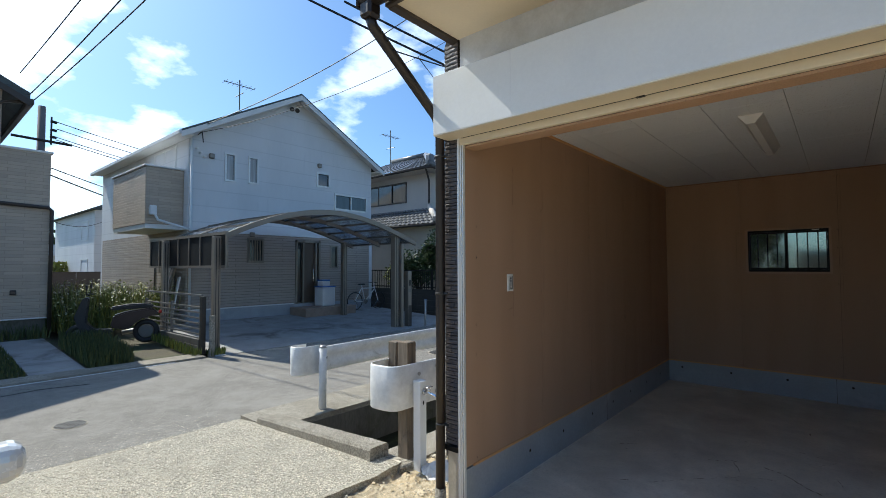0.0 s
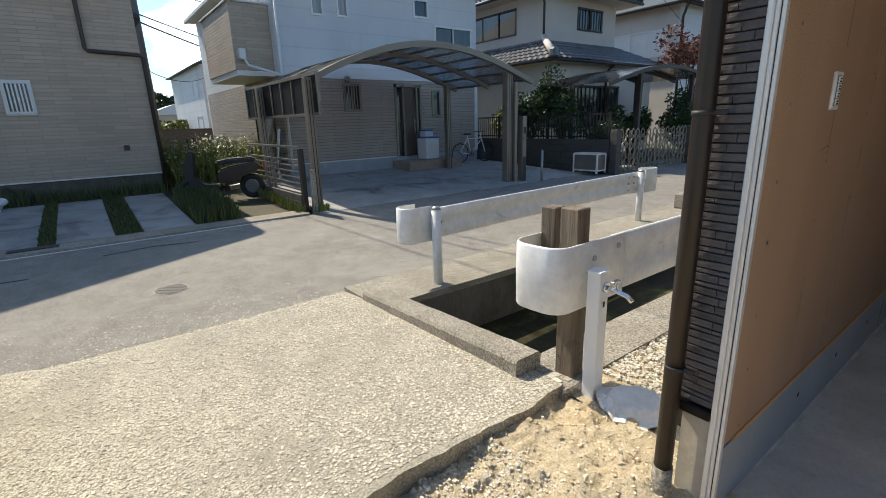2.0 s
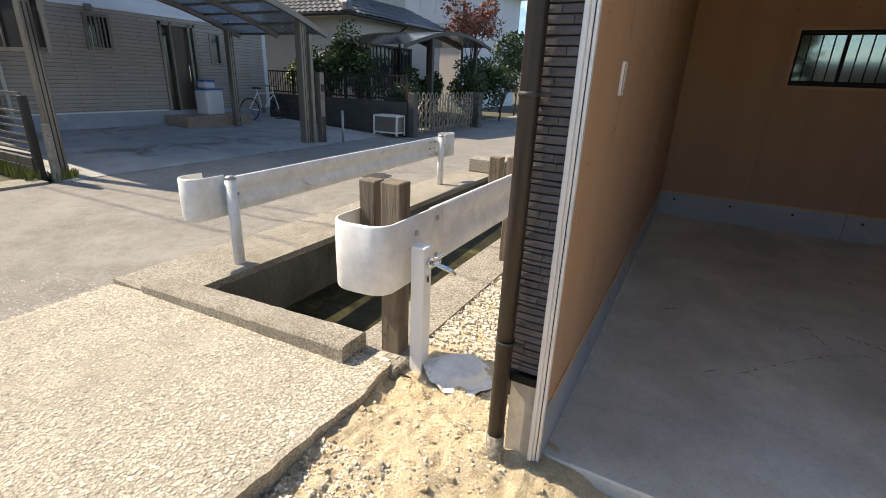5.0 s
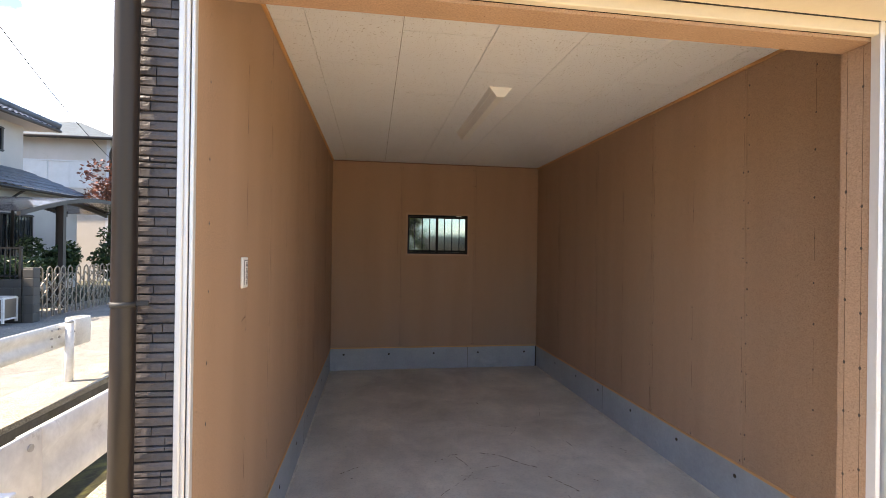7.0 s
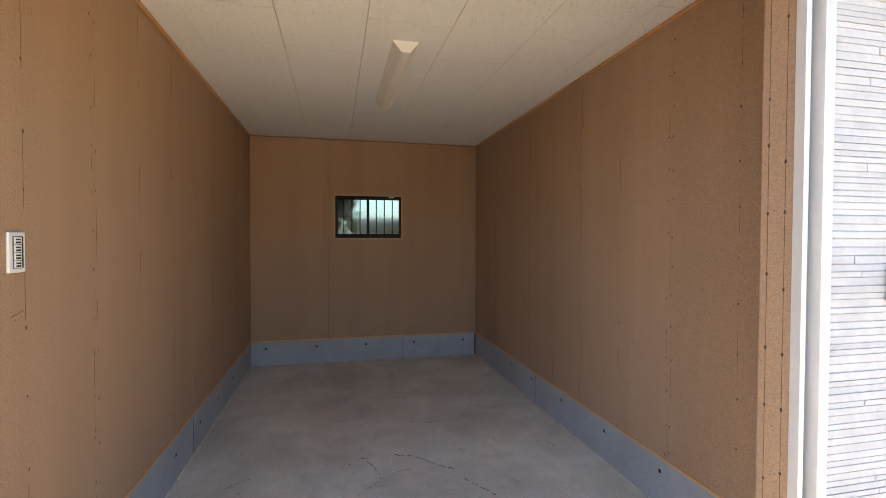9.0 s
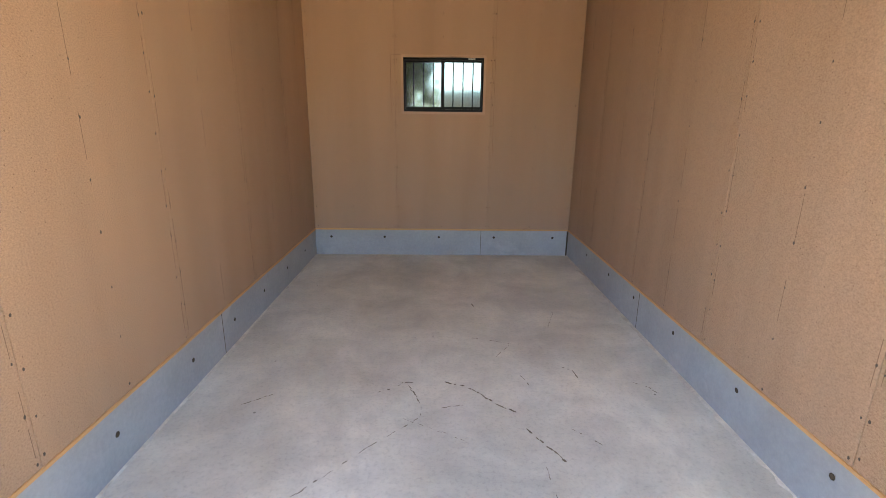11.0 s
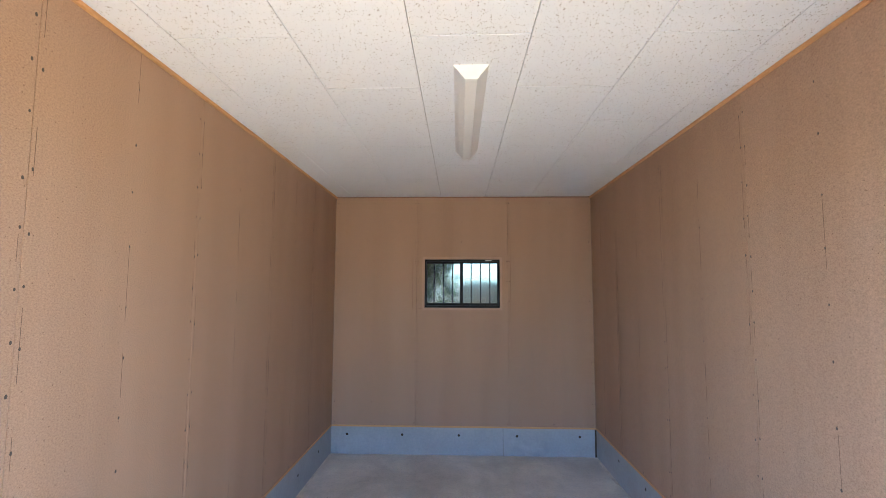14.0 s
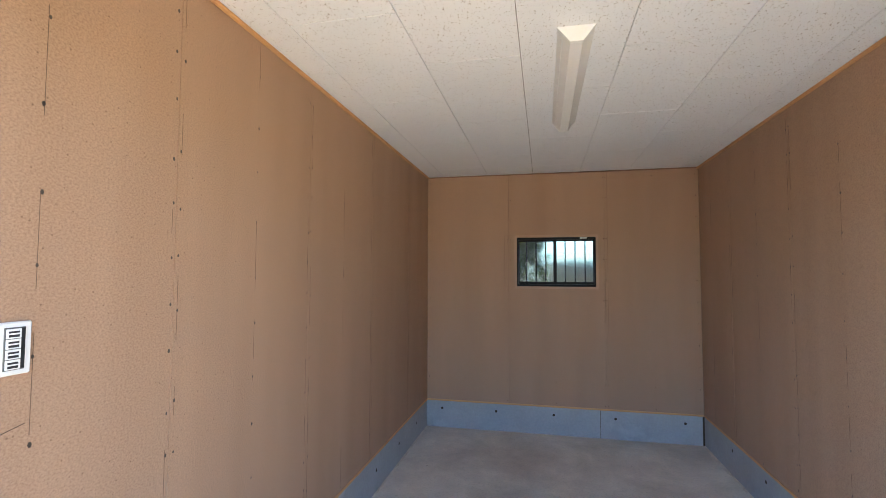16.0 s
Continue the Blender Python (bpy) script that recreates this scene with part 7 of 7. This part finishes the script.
wire(((-11.6, 4.05, 5.25), 0.55, (-5.0, 9.6, 8.9)), 0.008)
wire(((-11.5, 23.2, 5.4), 0.3, (-8.0, 9.0, 8.0)), 0.012)


# ---- parked car ----
car = thing("car", (-1.0, -2.05, -0.1), "pearl white sedan parked on the apron", "car")
CYC = -2.02
STN = [  # x, half width, bottom, bumper/waist, belt, roof half width, roof height
    (-3.02, 0.52, 0.30, 0.60, 0.80, 0.45, 0.82),
    (-2.96, 0.70, 0.24, 0.62, 0.86, 0.60, 0.90),
    (-2.78, 0.81, 0.16, 0.64, 0.90, 0.66, 0.97),
    (-2.40, 0.835, 0.13, 0.64, 0.93, 0.62, 1.06),
    (-1.90, 0.845, 0.12, 0.64, 0.94, 0.57, 1.30),
    (-1.30, 0.85, 0.12, 0.64, 0.93, 0.56, 1.40),
    (-0.60, 0.85, 0.12, 0.63, 0.91, 0.56, 1.39),
    (-0.05, 0.85, 0.12, 0.62, 0.89, 0.58, 1.20),
    (0.35, 0.845, 0.12, 0.61, 0.87, 0.66, 0.96),
    (0.85, 0.83, 0.14, 0.58, 0.80, 0.68, 0.84),
    (1.10, 0.74, 0.20, 0.50, 0.66, 0.60, 0.70),
    (1.18, 0.55, 0.28, 0.46, 0.58, 0.45, 0.60)]
GRD = -0.10


def car_ring(s):
    x, w, z0, zw, zb_, wr, zr = s
    half = [(w * 0.9, z0), (w, z0 + 0.10), (w * 1.005, (z0 + zw) / 2), (w, zw), (w * 0.985, zw + 0.06), (w * 0.96, zb_), (w * 0.90 if zr - zb_ > 0.2 else (w + wr) / 2, zb_ + (zr - zb_) * 0.18),
            (wr + (w * 0.96 - wr) * 0.12, zb_ + (zr - zb_) * 0.86), (wr * 0.85, zr), (wr * 0.4, zr + 0.02)]
    ring = [(x, CYC + y, GRD + z) for y, z in half] + [(x, CYC - y, GRD + z) for y, z in reversed(half)]
    return ring


b = bm_new()
fine_stn = []
for a, c in zip(STN, STN[1:]):
    for k in range(4):
        f = k / 4
        fine_stn.append(tuple(p + (q - p) * f for p, q in zip(a, c)))
fine_stn.append(STN[-1])
rings = [[b.verts.new(p) for p in car_ring(s)] for s in fine_stn]
for p, q in zip(rings, rings[1:]):
    for k in range(len(p)):
        b.faces.new((p[k], p[(k + 1) % len(p)], q[(k + 1) % len(p)], q[k])).smooth = True
b.faces.new(rings[0])
b.faces.new(rings[-1][::-1])
bmesh.ops.recalc_face_normals(b, faces=b.faces)
body = part("body", b, M_CAR, car, "pearl white car body")
part("tail_lamp", bx(-2.99, CYC + 0.60, GRD + 0.76, -2.86, CYC + 0.78, GRD + 0.88, 0.03, 2), M_TAIL, car, "red tail lamp")
part("tail_lamp", bx(-2.99, CYC - 0.80, GRD + 0.72, -2.80, CYC - 0.60, GRD + 0.88, 0.03, 2), M_TAIL, car, "red tail lamp")
for sgn in (1, -1):
    b = bm_new()
    side = []
    for x0_, x1_, lo, hi in ((-2.05, -1.32, 0.99, 1.30), (-1.26, -0.45, 0.97, 1.33), (-0.40, -0.02, 0.95, 1.18)):
        prism(b, [(x0_ + 0.10 if x0_ < -1.9 else x0_, lo), (x1_, lo), (x1_ - 0.02, hi), (x0_ + 0.35 if x0_ < -1.9 else x0_, hi)], "y", CYC + sgn * 0.70, CYC + sgn * 0.80)
    bmesh.ops.translate(b, verts=b.verts, vec=(0, 0, GRD))
    for v_ in b.verts:
        hgt = (v_.co.z - GRD - 0.95) / 0.4
        v_.co.y = CYC + sgn * ((0.822 if abs(v_.co.y - CYC) > 0.75 else 0.76) - 0.20 * hgt)
    part("side_glass", b, M_CARGLASS, car, "dark tinted side window")
    for xh in (-1.45, -0.55):
        part("door_handle", bx(xh, CYC + sgn * 0.845, GRD + 0.80, xh + 0.18, CYC + sgn * 0.875, GRD + 0.825, 0.008), M_CHROME, car)
    for xs_ in (-1.98, -1.25, -0.38, 0.25):
        part("door_gap", bx(xs_, CYC + sgn * 0.845, GRD + 0.2, xs_ + 0.004, CYC + sgn * 0.8525, GRD + 0.9), M_BLACK, car)
    mir = part("mirror", bx(-0.08, CYC + sgn * 0.90, GRD + 0.88, 0.06, CYC + sgn * 1.05, GRD + 1.01, 0.05, 4), M_CAR, car, "white door mirror")
    part("mirror_arm", bx(-0.02, CYC + sgn * 0.80, GRD + 0.93, 0.03, CYC + sgn * 0.92, GRD + 0.97, 0.01), M_BLACK, mir)
    for xw in (-2.22, 0.42):
        part("wheel_arch", tb([(xw, CYC + sgn * 0.72, GRD + 0.31), (xw, CYC + sgn * 0.857, GRD + 0.31)], 0.345, 28), M_BLACK, car, "dark wheel arch")
        wo, u_, v_, a_, c_ = wheel(car, (xw, CYC + sgn * 0.775, GRD + 0.30), 0.30, 0.19, (0, 1, 0))
        cc = c_ + Vector((0, sgn * 0.05, 0))
        rim = part("rim", tb([cc, cc + Vector((0, sgn * 0.045, 0))], 0.205, 24), M_ALU_WHITE, wo)
        for k in range(5):
            a = 2 * math.pi * k / 5
            d = Vector((math.cos(a), 0, math.sin(a)))
            part("slot", tb([cc + d * 0.12 + Vector((0, sgn * 0.03, 0)), cc + d * 0.12 + Vector((0, sgn * 0.0475, 0))], 0.035, 8), M_BLACK, rim)
b = bm_new()
prism(b, [(-2.38, 1.03), (-1.95, 1.30), (-1.93, 1.27), (-2.34, 1.0)], "y", CYC - 0.5, CYC + 0.5)
bmesh.ops.translate(b, verts=b.verts, vec=(0, 0, GRD + 0.012))
part("rear_glass", b, M_CARGLASS, car)
part("number_plate", bx(-3.03, CYC - 0.17, GRD + 0.45, -3.015, CYC + 0.17, GRD + 0.60), M_TRIM_WHITE, car)

shift(car, -0.40, -0.03)

# ---- plants ----
def leaf_cloud(bm, centre, radii, count, size, rg_, flat=0.0):
    """Single leaves scattered through a lumpy cloud, denser near its outside."""
    cx, cy, cz = centre
    lumps = [(rg_.uniform(-0.6, 0.6), rg_.uniform(-0.6, 0.6), rg_.uniform(-0.5, 0.6), rg_.uniform(0.35, 0.6)) for _ in range(9)]
    for _ in range(count):
        lx, ly, lz, lr = rg_.choice(lumps)
        d = Vector((rg_.gauss(0, 1), rg_.gauss(0, 1), rg_.gauss(0, 1))).normalized() * lr * rg_.uniform(0.55, 1.05)
        p = Vector((cx + (lx + d.x) * radii[0], cy + (ly + d.y) * radii[1], cz + (lz + d.z) * radii[2]))
        a = Vector((rg_.gauss(0, 1), rg_.gauss(0, 1), rg_.gauss(0, 0.6))).normalized() * size * rg_.uniform(0.6, 1.3)
        c = a.cross(Vector((rg_.gauss(0, 1), rg_.gauss(0, 1), rg_.gauss(0, 1)))).normalized() * a.length * 0.45
        v_ = [bm.verts.new(q) for q in (p - a, p + c, p + a, p - c)]
        bm.faces.new(v_)
    return bm


def shrub(name, at, radii, count, size, seed, leaf, label, trunk_h=0.6, category="shrub"):
    rg_ = random.Random(seed)
    t = thing(name, at, label, category)
    x, y, z = at
    bb = bm_new()
    tube(bb, [(x, y, z - 0.1), (x + 0.05, y, z + trunk_h * 0.6), (x, y + 0.04, z + trunk_h + radii[2] * 0.6)], 0.05, 7, 0.02)
    for k in range(7):
        a = rg_.uniform(0, 6.28)
        s = Vector((x, y, z + trunk_h * rg_.uniform(0.5, 1.1)))
        e = Vector((x + math.cos(a) * radii[0] * 0.7, y + math.sin(a) * radii[1] * 0.7, z + trunk_h + radii[2] * rg_.uniform(0.6, 1.6)))
        tube(bb, [s, s.lerp(e, 0.5) + Vector((0, 0, 0.08)), e], 0.025, 5, 0.006)
    part("trunk", bb, M_BARK, t)
    part("crown", leaf_cloud(bm_new(), (x, y, z + trunk_h + radii[2]), radii, count, size, rg_), leaf, t)
    return t


shrub("garden_shrub", (-10.6, 11.8, -0.1), (1.3, 0.55, 1.1), 3600, 0.075, 11, M_LEAF, "dense glossy dark green garden shrub behind the wall", 0.7)
shrub("garden_shrub", (-9.3, 11.7, -0.1), (0.8, 0.5, 1.1), 2800, 0.065, 12, M_LEAF, "dense glossy dark green garden shrub behind the wall", 0.75)
shrub("garden_shrub", (-7.7, 11.5, -0.1), (0.8, 0.4, 0.45), 1200, 0.06, 13, M_LEAF, "low dark green hedge shrub behind the wall", 0.5)
shrub("garden_shrub", (-11.9, 12.0, -0.1), (0.7, 0.5, 0.7), 1200, 0.06, 14, M_LEAF_PALE, "light green garden shrub behind the wall", 0.9)
shrub("red_leaf_tree", (-9.6, 20.2, -0.1), (1.3, 1.3, 1.1), 2200, 0.09, 15, M_LEAF_RED, "small tree with thin reddish leaves", 2.7, "tree")
shrub("garden_tree", (-8.0, 22.0, -0.1), (1.5, 1.5, 1.3), 2200, 0.1, 16, M_LEAF, "dark green garden tree beyond the carport", 1.2, "tree")
shrub("garden_tree", (-8.6, 18.6, -0.1), (1.0, 1.0, 0.9), 1500, 0.08, 17, M_LEAF, "dark green garden tree beyond the carport", 0.6, "tree")

for at_, rad_, seed_ in (((-8.6, 14.4, -0.1), (0.8, 0.9, 0.75), 18), ((-7.7, 16.2, -0.1), (0.8, 1.0, 0.9), 19), ((-7.3, 18.4, -0.1), (0.8, 1.1, 1.0), 20)):
    shrub("garden_shrub", at_, rad_, 2400, 0.07, seed_, M_LEAF, "dense dark green garden shrub behind the folding gate", 0.35)
gs = thing("gate_post", (-6.8, 15.1, -0.2), "gate post of stacked rough grey stone", "gate post")
rgs = random.Random(33)
for k in range(6):
    o_ = rgs.uniform(-0.02, 0.02)
    part("stone", bx(-7.0 + o_, 14.95 + o_, -0.22 + k * 0.2, -6.68 + o_, 15.28 - o_, -0.03 + k * 0.2, 0.02), M_CONC_DARK, gs)

# tall weeds between the houses
def weeds(name, area, count, height, seed, leaf, label, zf=plot_z, lean=0.25):
    rg_ = random.Random(seed)
    bb = bm_new()
    for _ in range(count):
        x, y = rg_.uniform(area[0], area[1]), rg_.uniform(area[2], area[3])
        z = zf(x)
        h_ = height * rg_.uniform(0.35, 1.0)
        lx, ly = rg_.uniform(-lean, lean) * h_, rg_.uniform(-lean, lean) * h_
        w_ = rg_.uniform(0.006, 0.014)
        a = rg_.uniform(0, 3.14)
        dx, dy = math.cos(a) * w_, math.sin(a) * w_
        v_ = [bb.verts.new(q) for q in ((x - dx, y - dy, z), (x + dx, y + dy, z), (x + lx * 0.5 + dx * 0.8, y + ly * 0.5 + dy * 0.8, z + h_ * 0.6), (x + lx, y + ly, z + h_), (x + lx * 0.5 - dx * 0.8, y + ly * 0.5 - dy * 0.8, z + h_ * 0.6))]
        bb.faces.new(v_)
        if h_ > 0.45:
            for k in range(6):
                f = rg_.uniform(0.3, 1.0)
                p = Vector((x + lx * f, y + ly * f, z + h_ * f))
                d = Vector((rg_.uniform(-1, 1), rg_.uniform(-1, 1), rg_.uniform(-0.2, 0.6))).normalized() * rg_.uniform(0.05, 0.12)
                s = Vector((-d.y, d.x, 0)) * 0.25
                bb.faces.new([bb.verts.new(q) for q in (p, p + d * 0.5 + s, p + d, p + d * 0.5 - s)])
    return tagged(part(name, bb, leaf, None), label, "weeds", kind="stuff")


weeds("tall_weeds", (-15.5, -11.6, 1.15, 3.5), 1700, 1.2, 21, M_LEAF_PALE, "tall sunlit weeds in the gap between the houses", lambda x: 0.0)
weeds("long_grass", (-10.2, -8.0, 0.85, 1.5), 2200, 0.40, 22, M_GRASS, "long dark grass around the scooter")
weeds("long_grass", (-8.7, -7.85, 0.85, 1.5), 1400, 0.34, 27, M_GRASS, "long dark grass beside the drive strip")
weeds("wall_weeds", (-11.86, -11.4, -2.3, 0.9), 700, 0.34, 23, M_GRASS, "dark weeds along the damp house plinth")
weeds("grass_strip", (-11.4, -7.9, -0.28, 0.06), 1300, 0.10, 24, M_GRASS, "short grass between the drive strips")
weeds("grass_strip", (-11.4, -7.9, -1.2, -1.0), 900, 0.10, 25, M_GRASS, "short grass between the drive strips")
weeds("fence_grass", (-10.5, -7.62, 2.40, 2.56), 700, 0.2, 26, M_LEAF_PALE, "dry grass tufts along the block wall")
weeds("fence_grass", (-7.85, -7.5, 2.7, 3.0), 160, 0.16, 28, M_LEAF_PALE, "dry grass tufts by the marker post", lambda x: -0.19)
weeds("entrance_plants", (-11.6, -10.9, -3.4, -2.5), 700, 0.7, 29, M_LEAF, "dark leafy plants by the wooden door")
# small ornament on the drive
b = bm_new()
for c, r in (((-11.2, -1.95, 0.06), 0.13), ((-11.1, -1.80, 0.16), 0.09)):
    bmesh.ops.create_icosphere(b, subdivisions=2, radius=r, matrix=Matrix.Translation(c) @ Matrix.Diagonal((1, 1.3, 0.9, 1)))
for c in ((-11.08, -2.05, -0.03), (-11.08, -1.86, -0.03)):
    box(b, c[0] - 0.05, c[1] - 0.04, -0.12, c[0] + 0.05, c[1] + 0.04, 0.03, 0.01)
tagged(part("garden_ornament", b, M_TRIM_WHITE, None), "small white garden ornament by the plinth", "ornament")
pl = thing("plant_pot", (-11.25, -2.2, -0.02), "small black plant pot by the plinth", "pot")
part("pot", tb([(-11.25, -2.22, -0.05), (-11.25, -2.22, 0.15)], 0.10, 14, 0.13), M_BLACK, pl)

# ---- far ground: sheet fence, hedge, woods ----
sf = tagged(thing("sheet_fence", (-27, 5, 0), "long dark brown sheet fence", "fence"), kind="structure")
for k in range(16):
    part("panel", bx(-26.4, -12 + k * 1.82, -0.3, -26.34, -12 + k * 1.82 + 1.8, 1.30), M_FENCE_BROWN, sf)
part("capping", bx(-26.45, -12, 1.30, -26.30, 17.1, 1.35), M_TRIM_BROWN, sf)
struct("low_wall", bx(-18.6, -2, -0.3, -18.45, 9, 0.52), M_CONC, "pale low concrete wall behind the weeds", "wall")
b = bm_new()
rgf = random.Random(40)
for k in range(9000):
    y = rgf.uniform(-14, 26)
    top = 2.05 + 0.45 * noise.noise((y * 0.35, 0, 0)) + 0.15 * noise.noise((y * 1.7, 3, 0))
    z = top * rgf.random() ** 0.5
    x = -33 + rgf.uniform(-1, 1)
    a = Vector((rgf.gauss(0, 1), rgf.gauss(0, 1), rgf.gauss(0, 1))).normalized() * rgf.uniform(0.10, 0.22)
    c = a.orthogonal().normalized() * a.length * 0.5
    b.faces.new([b.verts.new(Vector((x, y, z)) + q) for q in (-a, c, a, -c)])
tagged(part("hedge", b, M_LEAF_PALE, None), "long sunlit green hedge behind the fence", "hedge", kind="stuff")
b = bm_new()
for k in range(16000):
    y = rgf.uniform(-120, 160)
    x = -150 + rgf.uniform(-25, 25)
    top = 8.8 + 1.8 * noise.noise((y * 0.035, 0.5, 0)) + 0.9 * noise.noise((y * 0.25, 2, x * 0.1))
    z = top * rgf.random() ** 0.35
    a = Vector((rgf.gauss(0, 1), rgf.gauss(0, 1), rgf.gauss(0, 1))).normalized() * rgf.uniform(0.5, 1.2)
    c = a.orthogonal().normalized() * a.length * 0.7
    b.faces.new([b.verts.new(Vector((x, y, z)) + q) for q in (-a, c, a, -c)])
tagged(part("far_woods", b, M_LEAF_FAR, None), "low wooded ridge in the distance", "woods", kind="stuff")

# ---- behind the back window ----
# two unseen walls, added to hold down the brightness through the frosted panes
struct("window_shade_wall", bx(-0.1, 7.3, -0.3, 1.27, 7.42, 1.35), M_BLOCK, "added dark block wall toning the left window pane", "wall")
struct("window_tone_wall", bx(1.27, 7.3, -0.3, 9.0, 7.42, 1.75), M_PLASTER, "added pale wall toning the right window pane", "wall")
shrub("back_shrub", (0.66, 6.3, -0.25), (0.62, 0.35, 1.3), 9500, 0.06, 51, M_LEAF_FRESH, "dense green shrub behind the garage window", 0.9)
shrub("back_shrub", (2.9, 7.1, -0.25), (0.7, 0.4, 0.7), 1200, 0.06, 52, M_LEAF_PALE, "light green shrub behind the garage", 0.9)

# ---- loose stones ----
def stones(name, area, count, size, zf, seed, label, material=None):
    rg_ = random.Random(seed)
    bb = bm_new()
    for _ in range(count):
        x, y = rg_.uniform(area[0], area[1]), rg_.uniform(area[2], area[3])
        s = size * rg_.uniform(0.35, 1.15)
        rock(bb, (x, y, zf(x, y) + s * 0.2), s, s * rg_.uniform(0.6, 1.2), s * 0.6, rg_)
    return tagged(part(name, bb, material or M_STONE, None), label, "gravel", kind="stuff")


stones("gravel", (-0.90, -0.18, 1.62, 5.5), 7000, 0.0145, lambda x, y: -0.072, 61, "pale gravel beside the garage")
stones("gravel", (-0.36, -0.14, 1.08, 1.7), 260, 0.022, lambda x, y: -0.075, 67, "pale gravel at the pillar foot")
stones("gravel", (-0.86, -0.45, -0.5, 0.75), 1500, 0.0095, sand_z, 62, "grey gravel along the broken slab edge")
stones("gravel", (-0.95, 2.3, -2.2, 0.98), 2200, 0.005, sand_z, 63, "scattered small stones on the sand", M_SANDSTONE)
stones("gravel", (-0.9, -0.1, 0.3, 1.4), 1000, 0.007, sand_z, 64, "scattered small stones on the sand", M_SANDSTONE)
stones("gravel", (-0.92, 1.6, -1.2, 1.0), 420, 0.02, sand_z, 66, "crumbled clods of sandy soil", M_SAND)
rga = random.Random(75)
b = bm_new()
for _ in range(30000):
    x, y = -0.9 - 2.5 * rga.random() ** 1.3, 1.22 - 3.4 * rga.random() ** 1.2
    if noise.noise((x * 1.7, y * 1.7, 9)) < rga.uniform(-0.9, 0.15):
        continue
    s = 0.0085 * rga.uniform(0.4, 1.1)
    rock(b, (x, y, apron_z(x, y) + s * 0.05), s, s * rga.uniform(0.7, 1.2), s * 0.42, rga)
tagged(part("exposed_pebbles", b, M_AGGREGATE, None), "pale pebbles showing in the worn apron", "pebbles", kind="stuff")
b = bm_new()
for _ in range(1500):
    x, y = -3.3 - 0.9 * abs(rga.gauss(0, 0.5)), rga.uniform(-3.5, 1.2)
    s = 0.0065 * rga.uniform(0.35, 1.1)
    rock(b, (x, y, -0.199), s, s * rga.uniform(0.7, 1.2), s * 0.3, rga)
tagged(part("grit", b, M_AGGREGATE, None), "pale grit washed onto the road edge", "grit", kind="stuff")
stones("rubble", (-1.05, -0.86, 1.28, 1.5), 26, 0.035, lambda x, y: -0.05, 65, "broken concrete lumps at the ditch corner")
# stone block on the far ditch wall
blk = thing("concrete_block", (-2.85, 7.3, -0.14), "weathered concrete block on the ditch wall", "block")
part("body", bx(-3.2, 7.0, -0.14, -2.5, 7.35, 0.1, 0.02), M_CONC, blk)

# ---- dark bricks of the pillar ----
rb_ = random.Random(71)
PIT = 0.0268
brick_meshes = {}


def brick_mesh(w, h, variant):
    key = (round(w, 3), round(h, 3), variant)
    if key not in brick_meshes:
        r_ = random.Random(int(w * 1000) + variant * 17)
        bb = bm_new()
        nx_ = max(2, int(w / 0.02))
        bot = []
        for k in range(nx_ + 1):
            x = w * k / nx_
            d = 0.0 if k in (0, nx_) else r_.uniform(-0.001, 0.0015)
            bot.append((bb.verts.new((x, 0, 0)), bb.verts.new((x, -0.0055 - d, 0.0012)), bb.verts.new((x, -0.0065 - d + r_.uniform(-0.0012, 0.0012), h * 0.5)), bb.verts.new((x, -0.0055 - d, h - 0.0012)), bb.verts.new((x, 0, h))))
        for p, q in zip(bot, bot[1:]):
            for k in range(4):
                bb.faces.new((p[k], q[k], q[k + 1], p[k + 1]))
        bb.faces.new(bot[0])
        bb.faces.new(bot[-1][::-1])
        bmesh.ops.recalc_face_normals(bb, faces=bb.faces)
        me = mesh_of("brick", bb)
        me.materials.append(M_BRICK)
        brick_meshes[key] = me
    return brick_meshes[key]


z = FLASH + 0.038
while z < 2.92:
    thin = rb_.random() < 0.14
    h_ = PIT * (0.62 if thin else 1.0)
    if rb_.random() < 0.5:
        spans = [(-0.145, 0.108)]
    else:
        c_ = rb_.choice((0.035, 0.05, 0.075, 0.085))
        spans = [(-0.145, c_ - 0.002), (-0.145 + c_, 0.108 - c_)]
    for x0_, w_ in spans:
        dep = rb_.choice((0.0, 0.0, 0.001, -0.001))
        shared("brick", brick_mesh(w_, h_ - 0.0032, rb_.randrange(4)), pose(x0_, 0.970 + dep, z), pillar)
    z += h_

# ---- pale siding courses beside the opening ----
b = bm_new()
rs_ = random.Random(81)
z = P + 0.03
courses = []
while z < 2.92:
    h_ = rs_.choice((0.018, 0.022, 0.026))
    x = 2.31
    first = True
    while x < 4.2:
        ln = rs_.uniform(0.25, 0.9) if not first else rs_.uniform(0.08, 0.9)
        first = False
        d = rs_.uniform(0.004, 0.008)
        courses.append((x, z, min(4.2, x + ln) - 0.0015, z + h_ - 0.0025, d))
        x += ln
    z += h_
near_c = [c for c in courses if c[0] < 2.75][:290]
rest = [c for c in courses if c not in set(near_c)]
for x0_, z0_, x1_, z1_, d in near_c:
    part("siding_strip", bx(x0_, 0.983 - d, z0_, x1_, 0.983, z1_, 0.001), M_LIGHT_BRICK, wall_front)
for x0_, z0_, x1_, z1_, d in rest:
    box(b, x0_, 0.985 - d, z0_, x1_, 0.985, z1_)
ob = part("siding_strips", b, M_LIGHT_BRICK, wall_front)
ob["kind"] = "stuff"
struct("wall_front_far", bx(4.2, 0.975, -0.3, 9.0, 0.985, 2.95), M_LIGHT_BRICK, "pale siding of the house front", "wall")
